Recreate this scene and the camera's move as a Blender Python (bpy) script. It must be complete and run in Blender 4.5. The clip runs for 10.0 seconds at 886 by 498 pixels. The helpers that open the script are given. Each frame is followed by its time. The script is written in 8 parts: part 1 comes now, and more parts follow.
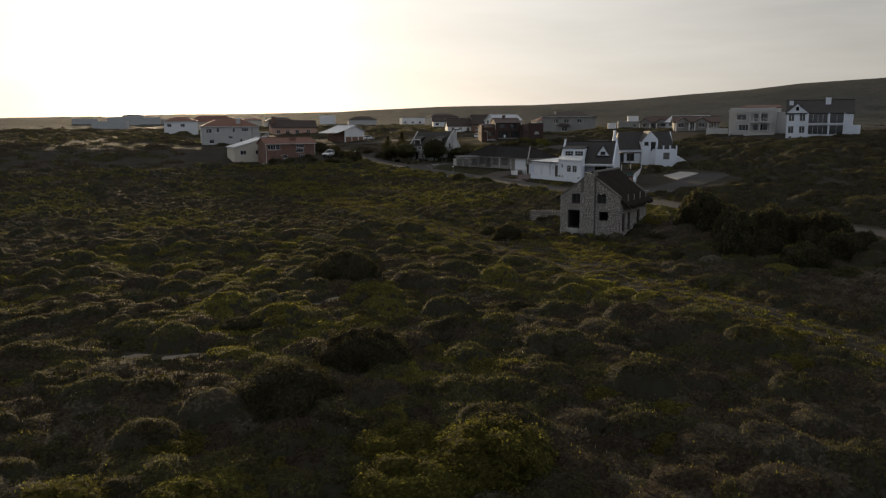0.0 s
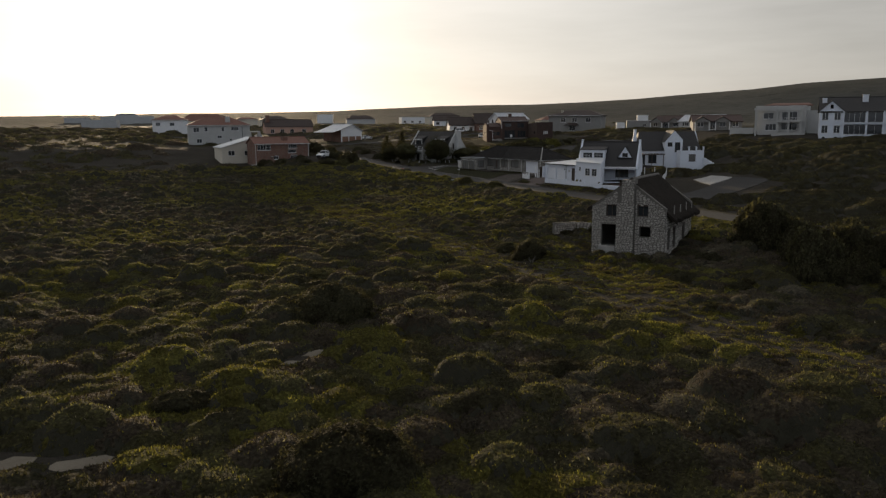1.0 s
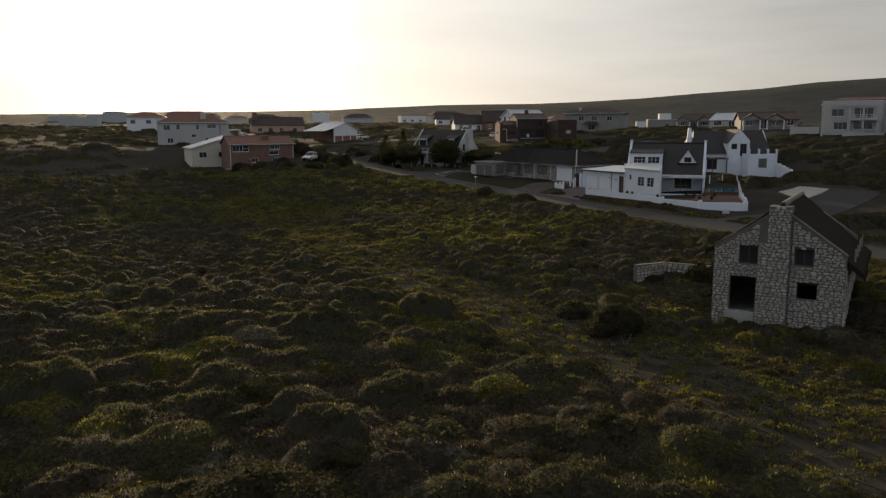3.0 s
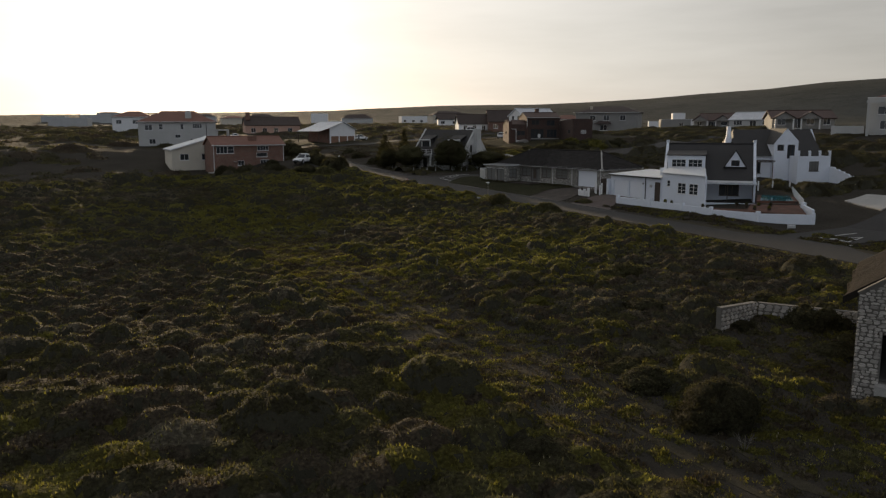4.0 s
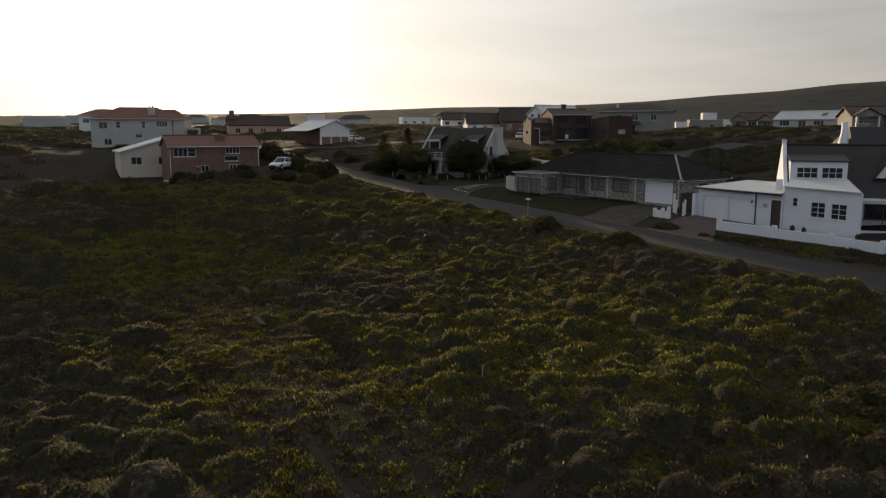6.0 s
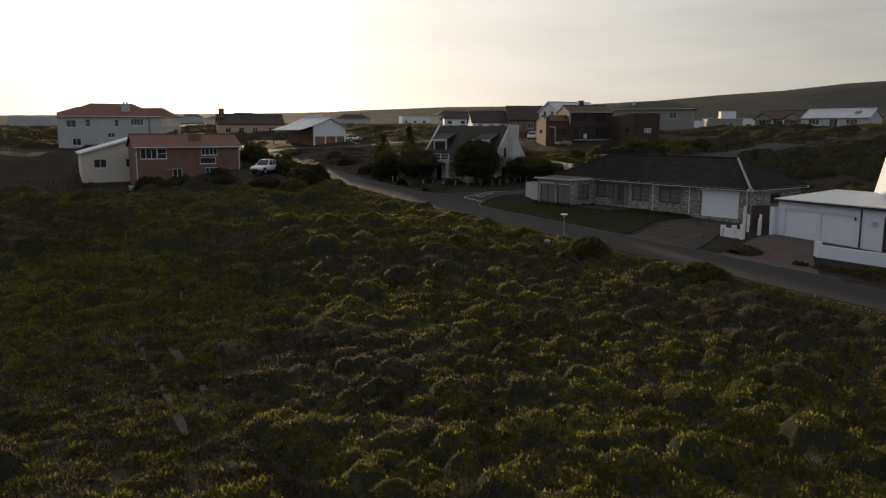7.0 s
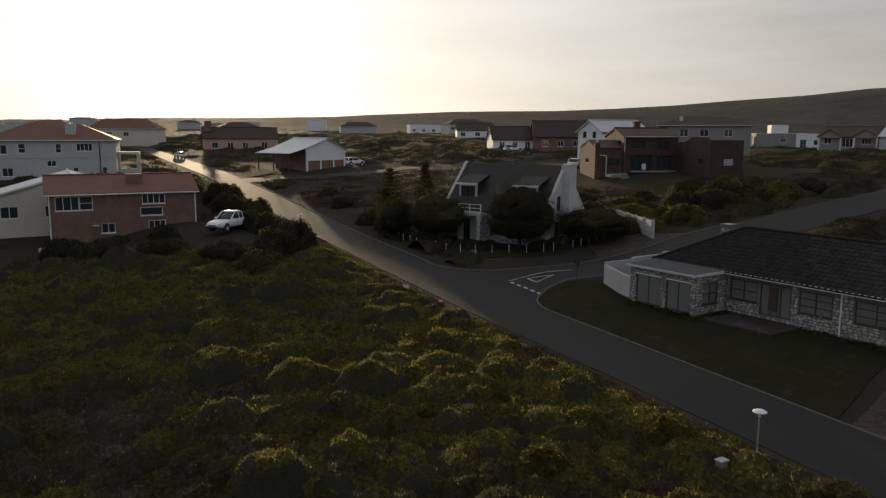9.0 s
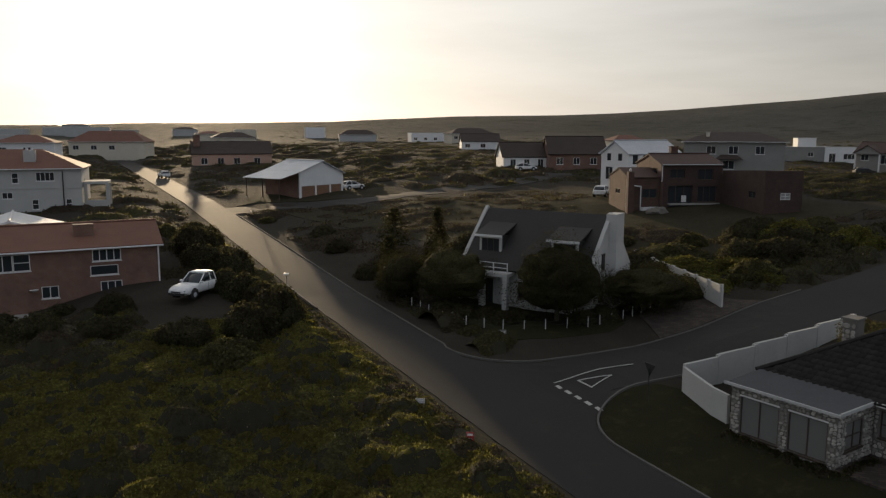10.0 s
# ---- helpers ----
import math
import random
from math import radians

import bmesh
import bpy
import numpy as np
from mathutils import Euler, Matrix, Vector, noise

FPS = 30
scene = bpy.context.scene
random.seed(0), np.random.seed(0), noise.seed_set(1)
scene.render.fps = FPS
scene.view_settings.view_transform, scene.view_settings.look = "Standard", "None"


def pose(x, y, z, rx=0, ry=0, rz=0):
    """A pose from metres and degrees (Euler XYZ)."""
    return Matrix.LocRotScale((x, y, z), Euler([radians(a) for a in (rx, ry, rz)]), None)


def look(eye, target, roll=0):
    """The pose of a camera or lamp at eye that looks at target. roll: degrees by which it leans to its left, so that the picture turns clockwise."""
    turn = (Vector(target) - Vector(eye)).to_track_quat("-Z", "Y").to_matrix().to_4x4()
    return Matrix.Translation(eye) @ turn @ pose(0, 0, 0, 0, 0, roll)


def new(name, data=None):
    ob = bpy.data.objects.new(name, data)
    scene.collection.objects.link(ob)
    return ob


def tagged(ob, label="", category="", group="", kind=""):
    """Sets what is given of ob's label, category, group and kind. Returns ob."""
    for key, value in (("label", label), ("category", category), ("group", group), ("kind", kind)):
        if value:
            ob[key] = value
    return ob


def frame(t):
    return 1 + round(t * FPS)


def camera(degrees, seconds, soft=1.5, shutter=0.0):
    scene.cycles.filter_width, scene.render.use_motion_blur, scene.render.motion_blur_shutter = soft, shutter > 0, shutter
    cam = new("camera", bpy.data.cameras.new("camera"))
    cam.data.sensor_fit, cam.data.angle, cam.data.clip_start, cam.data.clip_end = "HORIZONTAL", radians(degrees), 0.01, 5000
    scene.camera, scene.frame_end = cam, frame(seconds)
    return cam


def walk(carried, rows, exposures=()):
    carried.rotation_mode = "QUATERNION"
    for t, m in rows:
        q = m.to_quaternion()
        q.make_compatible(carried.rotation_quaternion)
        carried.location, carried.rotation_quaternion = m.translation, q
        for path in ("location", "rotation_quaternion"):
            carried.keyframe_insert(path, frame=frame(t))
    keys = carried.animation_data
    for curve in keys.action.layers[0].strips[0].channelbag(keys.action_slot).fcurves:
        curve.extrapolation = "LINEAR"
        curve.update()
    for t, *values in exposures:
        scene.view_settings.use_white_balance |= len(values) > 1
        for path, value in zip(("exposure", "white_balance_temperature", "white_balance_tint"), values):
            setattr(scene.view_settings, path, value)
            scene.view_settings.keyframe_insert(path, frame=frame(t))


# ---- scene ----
# ================= camera =================
LENS = 60.0
cam = camera(LENS, 10.0, soft=1.3)
PATH = [
    (0.0, -76.50, 0.00, 12.00, -27.43, -9.15, -0.32),
    (0.5, -73.67, 6.57, 11.90, -27.47, -9.16, -0.25),
    (1.0, -70.86, 13.09, 11.80, -27.52, -9.17, -0.24),
    (1.5, -68.11, 19.52, 11.70, -27.58, -9.21, -0.17),
    (2.0, -65.34, 25.94, 11.54, -27.59, -9.22, -0.11),
    (2.5, -62.58, 32.37, 11.42, -27.65, -9.19, -0.07),
    (4.0, -53.71, 52.23, 10.90, -27.62, -9.08, -0.09),
    (4.5, -50.96, 58.55, 10.67, -27.64, -8.97, -0.01),
    (5.0, -48.25, 64.91, 10.45, -27.62, -8.91, -0.05),
    (5.5, -45.48, 71.29, 10.23, -27.66, -8.87, 0.03),
    (7.0, -36.54, 91.34, 9.79, -27.69, -8.84, 0.07),
    (7.5, -33.74, 97.81, 9.72, -27.71, -8.89, 0.15),
    (8.0, -30.88, 104.21, 10.51, -27.25, -8.85, 0.23),
    (8.5, -28.13, 110.71, 12.02, -27.25, -8.85, 0.27),
    (9.0, -25.46, 117.25, 13.41, -27.24, -8.68, 0.22),
    (9.5, -22.83, 123.79, 14.87, -27.24, -8.57, 0.22),
    (10.0, -20.26, 130.39, 16.43, -27.25, -8.51, 0.12),
]
walk(cam, [(t, pose(x, y, z, 90 + pitch, 0, yaw) @ pose(0, 0, 0, 0, 0, roll))
           for t, x, y, z, yaw, pitch, roll in PATH])

# ================= sky and sun =================
SUN_AZ, SUN_EL = 10.0, 6.0      # degrees clockwise from +Y, degrees above the horizon
SUN_DIR = Vector((math.sin(radians(SUN_AZ)) * math.cos(radians(SUN_EL)),
                  math.cos(radians(SUN_AZ)) * math.cos(radians(SUN_EL)), math.sin(radians(SUN_EL))))
world = bpy.data.worlds.new("sky")
scene.world = world
world.use_nodes = True
wn, wl = world.node_tree.nodes, world.node_tree.links
wn.clear()


def wnode(kind, **values):
    n = wn.new(kind)
    for key, value in values.items():
        n.inputs[key].default_value = value
    return n


sky = wn.new("ShaderNodeTexSky")
sky.sky_type = 'NISHITA'
sky.sun_disc = False
sky.sun_elevation, sky.sun_rotation = radians(SUN_EL), radians(SUN_AZ)
sky.air_density, sky.dust_density, sky.ozone_density = 1.0, 1.0, 1.5
sky_bg = wnode("ShaderNodeBackground", Strength=0.012)
wl.new(sky.outputs[0], sky_bg.inputs[0])
# thin veil of cloud, brighter round the sun
tc = wn.new("ShaderNodeTexCoord")
dot = wn.new("ShaderNodeVectorMath")
dot.operation = 'DOT_PRODUCT'
dot.inputs[1].default_value = SUN_DIR
wl.new(tc.outputs["Generated"], dot.inputs[0])


def glow(power, gain):
    a = wn.new("ShaderNodeMath")
    a.operation = 'MAXIMUM'
    a.inputs[1].default_value = 0.0
    wl.new(dot.outputs["Value"], a.inputs[0])
    b = wn.new("ShaderNodeMath")
    b.operation = 'POWER'
    b.inputs[1].default_value = power
    wl.new(a.outputs[0], b.inputs[0])
    c = wn.new("ShaderNodeMath")
    c.operation = 'MULTIPLY'
    c.inputs[1].default_value = gain
    wl.new(b.outputs[0], c.inputs[0])
    return c.outputs[0]


def wadd(p, q):
    a = wn.new("ShaderNodeMath")
    a.operation = 'ADD'
    wl.new(p, a.inputs[0])
    wl.new(q, a.inputs[1])
    return a.outputs[0]


stretch = wn.new("ShaderNodeMapping")
stretch.inputs["Scale"].default_value = (2.0, 2.0, 14.0)
wl.new(tc.outputs["Generated"], stretch.inputs[0])
cloud = wnode("ShaderNodeTexNoise", Scale=1.6, Detail=6.0, Roughness=0.55)
wl.new(stretch.outputs[0], cloud.inputs["Vector"])
cloud_ramp = wn.new("ShaderNodeMapRange")
cloud_ramp.inputs["From Min"].default_value, cloud_ramp.inputs["From Max"].default_value = 0.3, 0.7
cloud_ramp.inputs["To Min"].default_value, cloud_ramp.inputs["To Max"].default_value = 0.85, 1.12
wl.new(cloud.outputs[0], cloud_ramp.inputs[0])
veil_bg = wnode("ShaderNodeBackground")
veil_tint = wn.new("ShaderNodeValToRGB")   # cool away from the sun, warm towards it
veil_tint.color_ramp.elements[0].position, veil_tint.color_ramp.elements[0].color = 0.35, (0.88, 0.93, 1.03, 1)
veil_tint.color_ramp.elements[1].position, veil_tint.color_ramp.elements[1].color = 0.85, (1.0, 0.955, 0.905, 1)
half = wn.new("ShaderNodeMapRange")
half.inputs["From Min"].default_value = -1.0
wl.new(dot.outputs["Value"], half.inputs[0])
wl.new(half.outputs[0], veil_tint.inputs[0])
wl.new(veil_tint.outputs[0], veil_bg.inputs["Color"])
veil = wn.new("ShaderNodeMath")
veil.operation = 'MULTIPLY'
veil.inputs[1].default_value = 0.42
wl.new(cloud_ramp.outputs[0], veil.inputs[0])
wl.new(veil.outputs[0], veil_bg.inputs["Strength"])
halo_bg = wnode("ShaderNodeBackground", Color=(1.0, 0.955, 0.875, 1))
wl.new(wadd(glow(7, 0.58), glow(120, 0.8)), halo_bg.inputs["Strength"])
add1, add2 = wn.new("ShaderNodeAddShader"), wn.new("ShaderNodeAddShader")
wl.new(sky_bg.outputs[0], add1.inputs[0])
wl.new(veil_bg.outputs[0], add1.inputs[1])
wl.new(add1.outputs[0], add2.inputs[0])
wl.new(halo_bg.outputs[0], add2.inputs[1])
wout = wn.new("ShaderNodeOutputWorld")
wl.new(add2.outputs[0], wout.inputs[0])

sun = new("sun", bpy.data.lights.new("sun", 'SUN'))
sun.data.energy, sun.data.angle, sun.data.color = 4.3, radians(1.0), (1.0, 0.76, 0.48)
sun.matrix_world = look((0, 0, 80), Vector((0, 0, 80)) - SUN_DIR)
scene.view_settings.exposure = 0.0

# ================= materials =================
def material(name):
    m = bpy.data.materials.new(name)
    m.use_nodes = True
    nt = m.node_tree
    return m, nt.nodes, nt.links, nt.nodes["Principled BSDF"]


def ramp_node(nodes, links, source, stops):
    r = nodes.new("ShaderNodeValToRGB")
    r.color_ramp.elements[0].position, r.color_ramp.elements[0].color = stops[0][0], (*stops[0][1], 1)
    r.color_ramp.elements[1].position, r.color_ramp.elements[1].color = stops[-1][0], (*stops[-1][1], 1)
    for p, c in stops[1:-1]:
        r.color_ramp.elements.new(p).color = (*c, 1)
    links.new(source, r.inputs[0])
    return r.outputs[0]


def noise_node(nodes, links, vector, scale, detail=4.0, rough=0.6):
    n = nodes.new("ShaderNodeTexNoise")
    n.inputs["Scale"].default_value, n.inputs["Detail"].default_value, n.inputs["Roughness"].default_value = scale, detail, rough
    links.new(vector, n.inputs["Vector"])
    return n.outputs["Fac"]


def mix_colour(nodes, links, fac, a, b, mode='MIX'):
    n = nodes.new("ShaderNodeMix")
    n.data_type, n.blend_type = 'RGBA', mode
    if isinstance(fac, float):
        n.inputs[0].default_value = fac
    else:
        links.new(fac, n.inputs[0])
    for k, v in ((6, a), (7, b)):
        if isinstance(v, tuple):
            n.inputs[k].default_value = (*v, 1)
        else:
            links.new(v, n.inputs[k])
    return n.outputs[2]


def bump_node(nodes, links, height, strength, distance):
    b = nodes.new("ShaderNodeBump")
    b.inputs["Strength"].default_value, b.inputs["Distance"].default_value = strength, distance
    links.new(height, b.inputs["Height"])
    return b.outputs["Normal"]


def coords(nodes, links, scale=(1, 1, 1)):
    tc_ = nodes.new("ShaderNodeTexCoord")
    mp = nodes.new("ShaderNodeMapping")
    mp.inputs["Scale"].default_value = scale
    links.new(tc_.outputs["Object"], mp.inputs[0])
    return mp.outputs[0]


def surface(name, dark, light, rough=0.85, coarse=0.6, fine=14.0, bump=0.3, depth=0.02, stain=None, stain_amount=0.5,
            metal=0.0, scale=(1, 1, 1), vary=0.0, gloss=0.5):
    """A weathered surface: a coarse and a fine grain, stains of their own shape and a fine relief."""
    m, nodes, links, b = material(name)
    v = coords(nodes, links, scale)
    big, small = noise_node(nodes, links, v, coarse, 5.0), noise_node(nodes, links, v, fine, 6.0, 0.7)
    c = ramp_node(nodes, links, big, ((0.3, dark), (0.7, light)))
    mid = tuple((p + q) / 2 for p, q in zip(dark, light))
    c = mix_colour(nodes, links, 0.5, c, ramp_node(nodes, links, small, ((0.3, tuple(x * 0.72 for x in mid)), (0.7, tuple(min(1, x * 1.25) for x in mid)))))
    if stain:
        s = noise_node(nodes, links, v, coarse * 3.1, 8.0, 0.75)
        f = nodes.new("ShaderNodeMapRange")
        f.inputs["From Min"].default_value, f.inputs["From Max"].default_value, f.inputs["To Max"].default_value = 0.54, 0.72, stain_amount
        links.new(s, f.inputs[0])
        c = mix_colour(nodes, links, f.outputs[0], c, stain)
    if vary:
        info = nodes.new("ShaderNodeObjectInfo")
        island = nodes.new("ShaderNodeNewGeometry")
        add = nodes.new("ShaderNodeMath")
        add.operation = 'ADD'
        links.new(info.outputs["Random"], add.inputs[0])
        links.new(island.outputs["Random Per Island"], add.inputs[1])
        wrap = nodes.new("ShaderNodeMath")
        wrap.operation = 'FRACT'
        links.new(add.outputs[0], wrap.inputs[0])
        tone = ramp_node(nodes, links, wrap.outputs[0], ((0.0, (1 - vary,) * 3), (1.0, (1 + vary,) * 3)))
        c = mix_colour(nodes, links, 1.0, c, tone, 'MULTIPLY')
    links.new(c, b.inputs["Base Color"])
    rr = nodes.new("ShaderNodeMapRange")
    rr.inputs["To Min"].default_value, rr.inputs["To Max"].default_value = max(0.05, rough - 0.12), min(1, rough + 0.12)
    links.new(small, rr.inputs[0])
    links.new(rr.outputs[0], b.inputs["Roughness"])
    b.inputs["Metallic"].default_value = metal
    b.inputs["Specular IOR Level"].default_value = gloss
    links.new(bump_node(nodes, links, small, bump, depth), b.inputs["Normal"])
    return m


def ribbed(name, dark, light, axis, pitch, rough=0.5, metal=0.0, depth=0.03, sharp=False):
    """Sheets or tiles whose ribs repeat along an axis."""
    m = surface(name, dark, light, rough, 0.5, 9.0, 0.15, 0.01, tuple(x * 0.6 for x in dark), 0.4, metal)
    nodes, links = m.node_tree.nodes, m.node_tree.links
    b = nodes["Principled BSDF"]
    w = nodes.new("ShaderNodeTexWave")
    w.bands_direction = axis
    if sharp:
        w.wave_profile = 'SAW'
    w.inputs["Scale"].default_value = math.pi / (10 * pitch) * 2
    links.new(coords(nodes, links), w.inputs["Vector"])
    old = b.inputs["Normal"].links[0].from_socket
    bp = nodes.new("ShaderNodeBump")
    bp.inputs["Strength"].default_value, bp.inputs["Distance"].default_value = 1.0, depth
    links.new(w.outputs["Fac"], bp.inputs["Height"])
    links.new(old, bp.inputs["Normal"])
    links.new(bp.outputs[0], b.inputs["Normal"])
    return m


def brickwork(name, c1, c2, mortar, size=(0.23, 0.085)):
    m, nodes, links, b = material(name)
    tc_ = nodes.new("ShaderNodeTexCoord")
    sep = nodes.new("ShaderNodeSeparateXYZ")
    links.new(tc_.outputs["Object"], sep.inputs[0])
    add = nodes.new("ShaderNodeMath")
    add.operation = 'ADD'
    links.new(sep.outputs[0], add.inputs[0])
    links.new(sep.outputs[1], add.inputs[1])
    com = nodes.new("ShaderNodeCombineXYZ")
    links.new(add.outputs[0], com.inputs[0])
    links.new(sep.outputs[2], com.inputs[1])
    t = nodes.new("ShaderNodeTexBrick")
    t.inputs["Color1"].default_value, t.inputs["Color2"].default_value, t.inputs["Mortar"].default_value = (*c1, 1), (*c2, 1), (*mortar, 1)
    t.inputs["Scale"].default_value, t.inputs["Mortar Size"].default_value = 1.0, 0.012
    t.inputs["Brick Width"].default_value, t.inputs["Row Height"].default_value = size
    links.new(com.outputs[0], t.inputs["Vector"])
    n = noise_node(nodes, links, tc_.outputs["Object"], 0.7, 6.0)
    c = mix_colour(nodes, links, 1.0, t.outputs["Color"], ramp_node(nodes, links, n, ((0.3, (0.7, 0.68, 0.66)), (0.7, (1.15, 1.1, 1.05)))), 'MULTIPLY')
    links.new(c, b.inputs["Base Color"])
    b.inputs["Roughness"].default_value = 0.9
    links.new(bump_node(nodes, links, t.outputs["Fac"], -0.4, 0.012), b.inputs["Normal"])
    return m


def pavers(name, c1, c2, joint):
    """Small pavers laid slantwise, worn and a little uneven in colour."""
    m, nodes, links, b = material(name)
    v = coords(nodes, links)
    turn = nodes.new("ShaderNodeMapping")
    turn.inputs["Rotation"].default_value = (0, 0, radians(45))
    links.new(v, turn.inputs[0])
    t = nodes.new("ShaderNodeTexBrick")
    t.inputs["Color1"].default_value, t.inputs["Color2"].default_value, t.inputs["Mortar"].default_value = (*c1, 1), (*c2, 1), (*joint, 1)
    t.inputs["Scale"].default_value, t.inputs["Mortar Size"].default_value = 1.0, 0.014
    t.inputs["Brick Width"].default_value, t.inputs["Row Height"].default_value = 0.42, 0.21
    links.new(turn.outputs[0], t.inputs["Vector"])
    n = noise_node(nodes, links, v, 0.6, 6.0, 0.7)
    c = mix_colour(nodes, links, 1.0, t.outputs["Color"], ramp_node(nodes, links, n, ((0.3, (0.6, 0.6, 0.6)), (0.7, (1.4, 1.38, 1.35)))), 'MULTIPLY')
    links.new(c, b.inputs["Base Color"])
    b.inputs["Roughness"].default_value = 0.9
    b.inputs["Specular IOR Level"].default_value = 0.25
    links.new(bump_node(nodes, links, t.outputs["Fac"], -0.5, 0.015), b.inputs["Normal"])
    return m


def foliage(name, dark, light, translucent=0.35, gloss=0.85, mass=False):
    """Leaves: each one its own shade, light shining through them."""
    m, nodes, links, b = material(name)
    geo = nodes.new("ShaderNodeNewGeometry")
    info = nodes.new("ShaderNodeObjectInfo")
    tc_ = nodes.new("ShaderNodeTexCoord")
    mid = tuple((p + q) / 2 for p, q in zip(dark, light))
    if mass:   # a closed mass of leaves
        leaf = ramp_node(nodes, links, noise_node(nodes, links, geo.outputs["Position"], 2.2, 4.0, 0.7), ((0.3, mid), (0.68, light)))
    else:
        leaf = ramp_node(nodes, links, geo.outputs["Random Per Island"], ((0.0, dark), (0.6, mid), (1.0, light)))
    patch = noise_node(nodes, links, geo.outputs["Position"], 0.33, 3.0)
    c = mix_colour(nodes, links, 1.0, leaf, ramp_node(nodes, links, patch, ((0.35, (0.7, 0.66, 0.6)), (0.65, (1.2, 1.2, 1.1)))), 'MULTIPLY')
    c = mix_colour(nodes, links, 1.0, c, ramp_node(nodes, links, info.outputs["Random"], ((0.0, (0.85, 0.83, 0.8)), (1.0, (1.12, 1.12, 1.05)))), 'MULTIPLY')
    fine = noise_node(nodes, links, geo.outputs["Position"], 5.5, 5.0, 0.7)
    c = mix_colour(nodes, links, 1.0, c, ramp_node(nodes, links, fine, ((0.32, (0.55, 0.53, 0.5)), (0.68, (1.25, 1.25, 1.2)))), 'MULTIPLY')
    relief = bump_node(nodes, links, fine, 1.0, 0.25)
    if mass:   # pale tuft tips; shade in the gaps between tufts is put into the colour
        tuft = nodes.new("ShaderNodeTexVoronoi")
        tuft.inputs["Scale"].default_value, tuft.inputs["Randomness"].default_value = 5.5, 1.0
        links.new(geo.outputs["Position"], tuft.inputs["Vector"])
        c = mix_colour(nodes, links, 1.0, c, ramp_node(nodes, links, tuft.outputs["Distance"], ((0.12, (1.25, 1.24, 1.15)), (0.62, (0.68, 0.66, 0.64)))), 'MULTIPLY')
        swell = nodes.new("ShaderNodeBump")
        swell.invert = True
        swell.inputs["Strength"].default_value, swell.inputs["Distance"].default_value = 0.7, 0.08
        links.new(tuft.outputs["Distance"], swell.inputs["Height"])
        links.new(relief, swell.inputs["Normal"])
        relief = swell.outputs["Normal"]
    links.new(c, b.inputs["Base Color"])
    links.new(relief, b.inputs["Normal"])
    b.inputs["Roughness"].default_value = gloss
    b.inputs["Specular IOR Level"].default_value = 0.06
    tr = nodes.new("ShaderNodeBsdfTranslucent")
    warm = mix_colour(nodes, links, 1.0, c, (1.35, 1.36, 0.9), 'MULTIPLY')
    links.new(warm, tr.inputs[0])
    mx = nodes.new("ShaderNodeMixShader")
    mx.inputs[0].default_value = translucent
    links.new(b.outputs[0], mx.inputs[1])
    links.new(tr.outputs[0], mx.inputs[2])
    links.new(mx.outputs[0], nodes["Material Output"].inputs[0])
    return m


def glass(name, tint=(0.03, 0.035, 0.04)):
    """A window pane with a dark room behind it."""
    m, nodes, links, b = material(name)
    b.inputs["Base Color"].default_value = (*tint, 1)
    b.inputs["Roughness"].default_value = 0.06
    b.inputs["Specular IOR Level"].default_value = 0.6
    n = noise_node(nodes, links, coords(nodes, links), 0.8, 2.0)
    links.new(bump_node(nodes, links, n, 0.06, 0.05), b.inputs["Normal"])
    return m


M_WHITE = surface("white_plaster", (0.66, 0.67, 0.68), (0.8, 0.8, 0.8), 0.8, 0.5, 20, 0.2, 0.008, (0.45, 0.44, 0.42), 0.35)
M_BLUEWHITE = surface("cool_white_plaster", (0.62, 0.66, 0.73), (0.74, 0.78, 0.85), 0.8, 0.5, 20, 0.2, 0.008, (0.45, 0.46, 0.48), 0.3)
M_CREAM = surface("cream_plaster", (0.5, 0.46, 0.38), (0.62, 0.57, 0.48), 0.85, 0.4, 16, 0.2, 0.008, (0.35, 0.32, 0.28), 0.35)
M_GREYWALL = surface("grey_plaster", (0.36, 0.37, 0.37), (0.48, 0.48, 0.48), 0.85, 0.4, 16, 0.2, 0.008, (0.25, 0.25, 0.25), 0.35)
M_TAUPE = surface("taupe_plaster", (0.2, 0.195, 0.185), (0.28, 0.275, 0.262), 0.85, 0.4, 16, 0.2, 0.008, (0.14, 0.135, 0.128), 0.4)
M_OFFWHITE = surface("off_white_plaster", (0.38, 0.38, 0.37), (0.49, 0.49, 0.475), 0.85, 0.5, 20, 0.2, 0.008, (0.3, 0.29, 0.28), 0.4)
M_PINK = surface("salmon_plaster", (0.42, 0.26, 0.2), (0.52, 0.34, 0.26), 0.85, 0.4, 16, 0.2, 0.008, (0.3, 0.2, 0.16), 0.35)
M_BRICK = brickwork("red_brick", (0.15, 0.07, 0.05), (0.2, 0.095, 0.068), (0.19, 0.16, 0.135))
# One brick in two tones: the paler copy carries sunlight on west walls.
M_BRICK_RUST = brickwork("sunlit_rust_brick", (0.07, 0.033, 0.026), (0.1, 0.047, 0.036), (0.085, 0.07, 0.06))
M_BRICK_DARK = brickwork("shaded_dark_brick", (0.042, 0.023, 0.018), (0.068, 0.034, 0.027), (0.06, 0.05, 0.043))
M_MORTAR = surface("lime_mortar", (0.1, 0.093, 0.082), (0.17, 0.158, 0.14), 0.95, 1.2, 22, 0.5, 0.02, (0.12, 0.11, 0.1), 0.5)
M_POINTING = surface("shaded_pointing", (0.11, 0.104, 0.094), (0.18, 0.17, 0.155), 0.95, 1.2, 22, 0.5, 0.02, (0.05, 0.047, 0.043), 0.5)
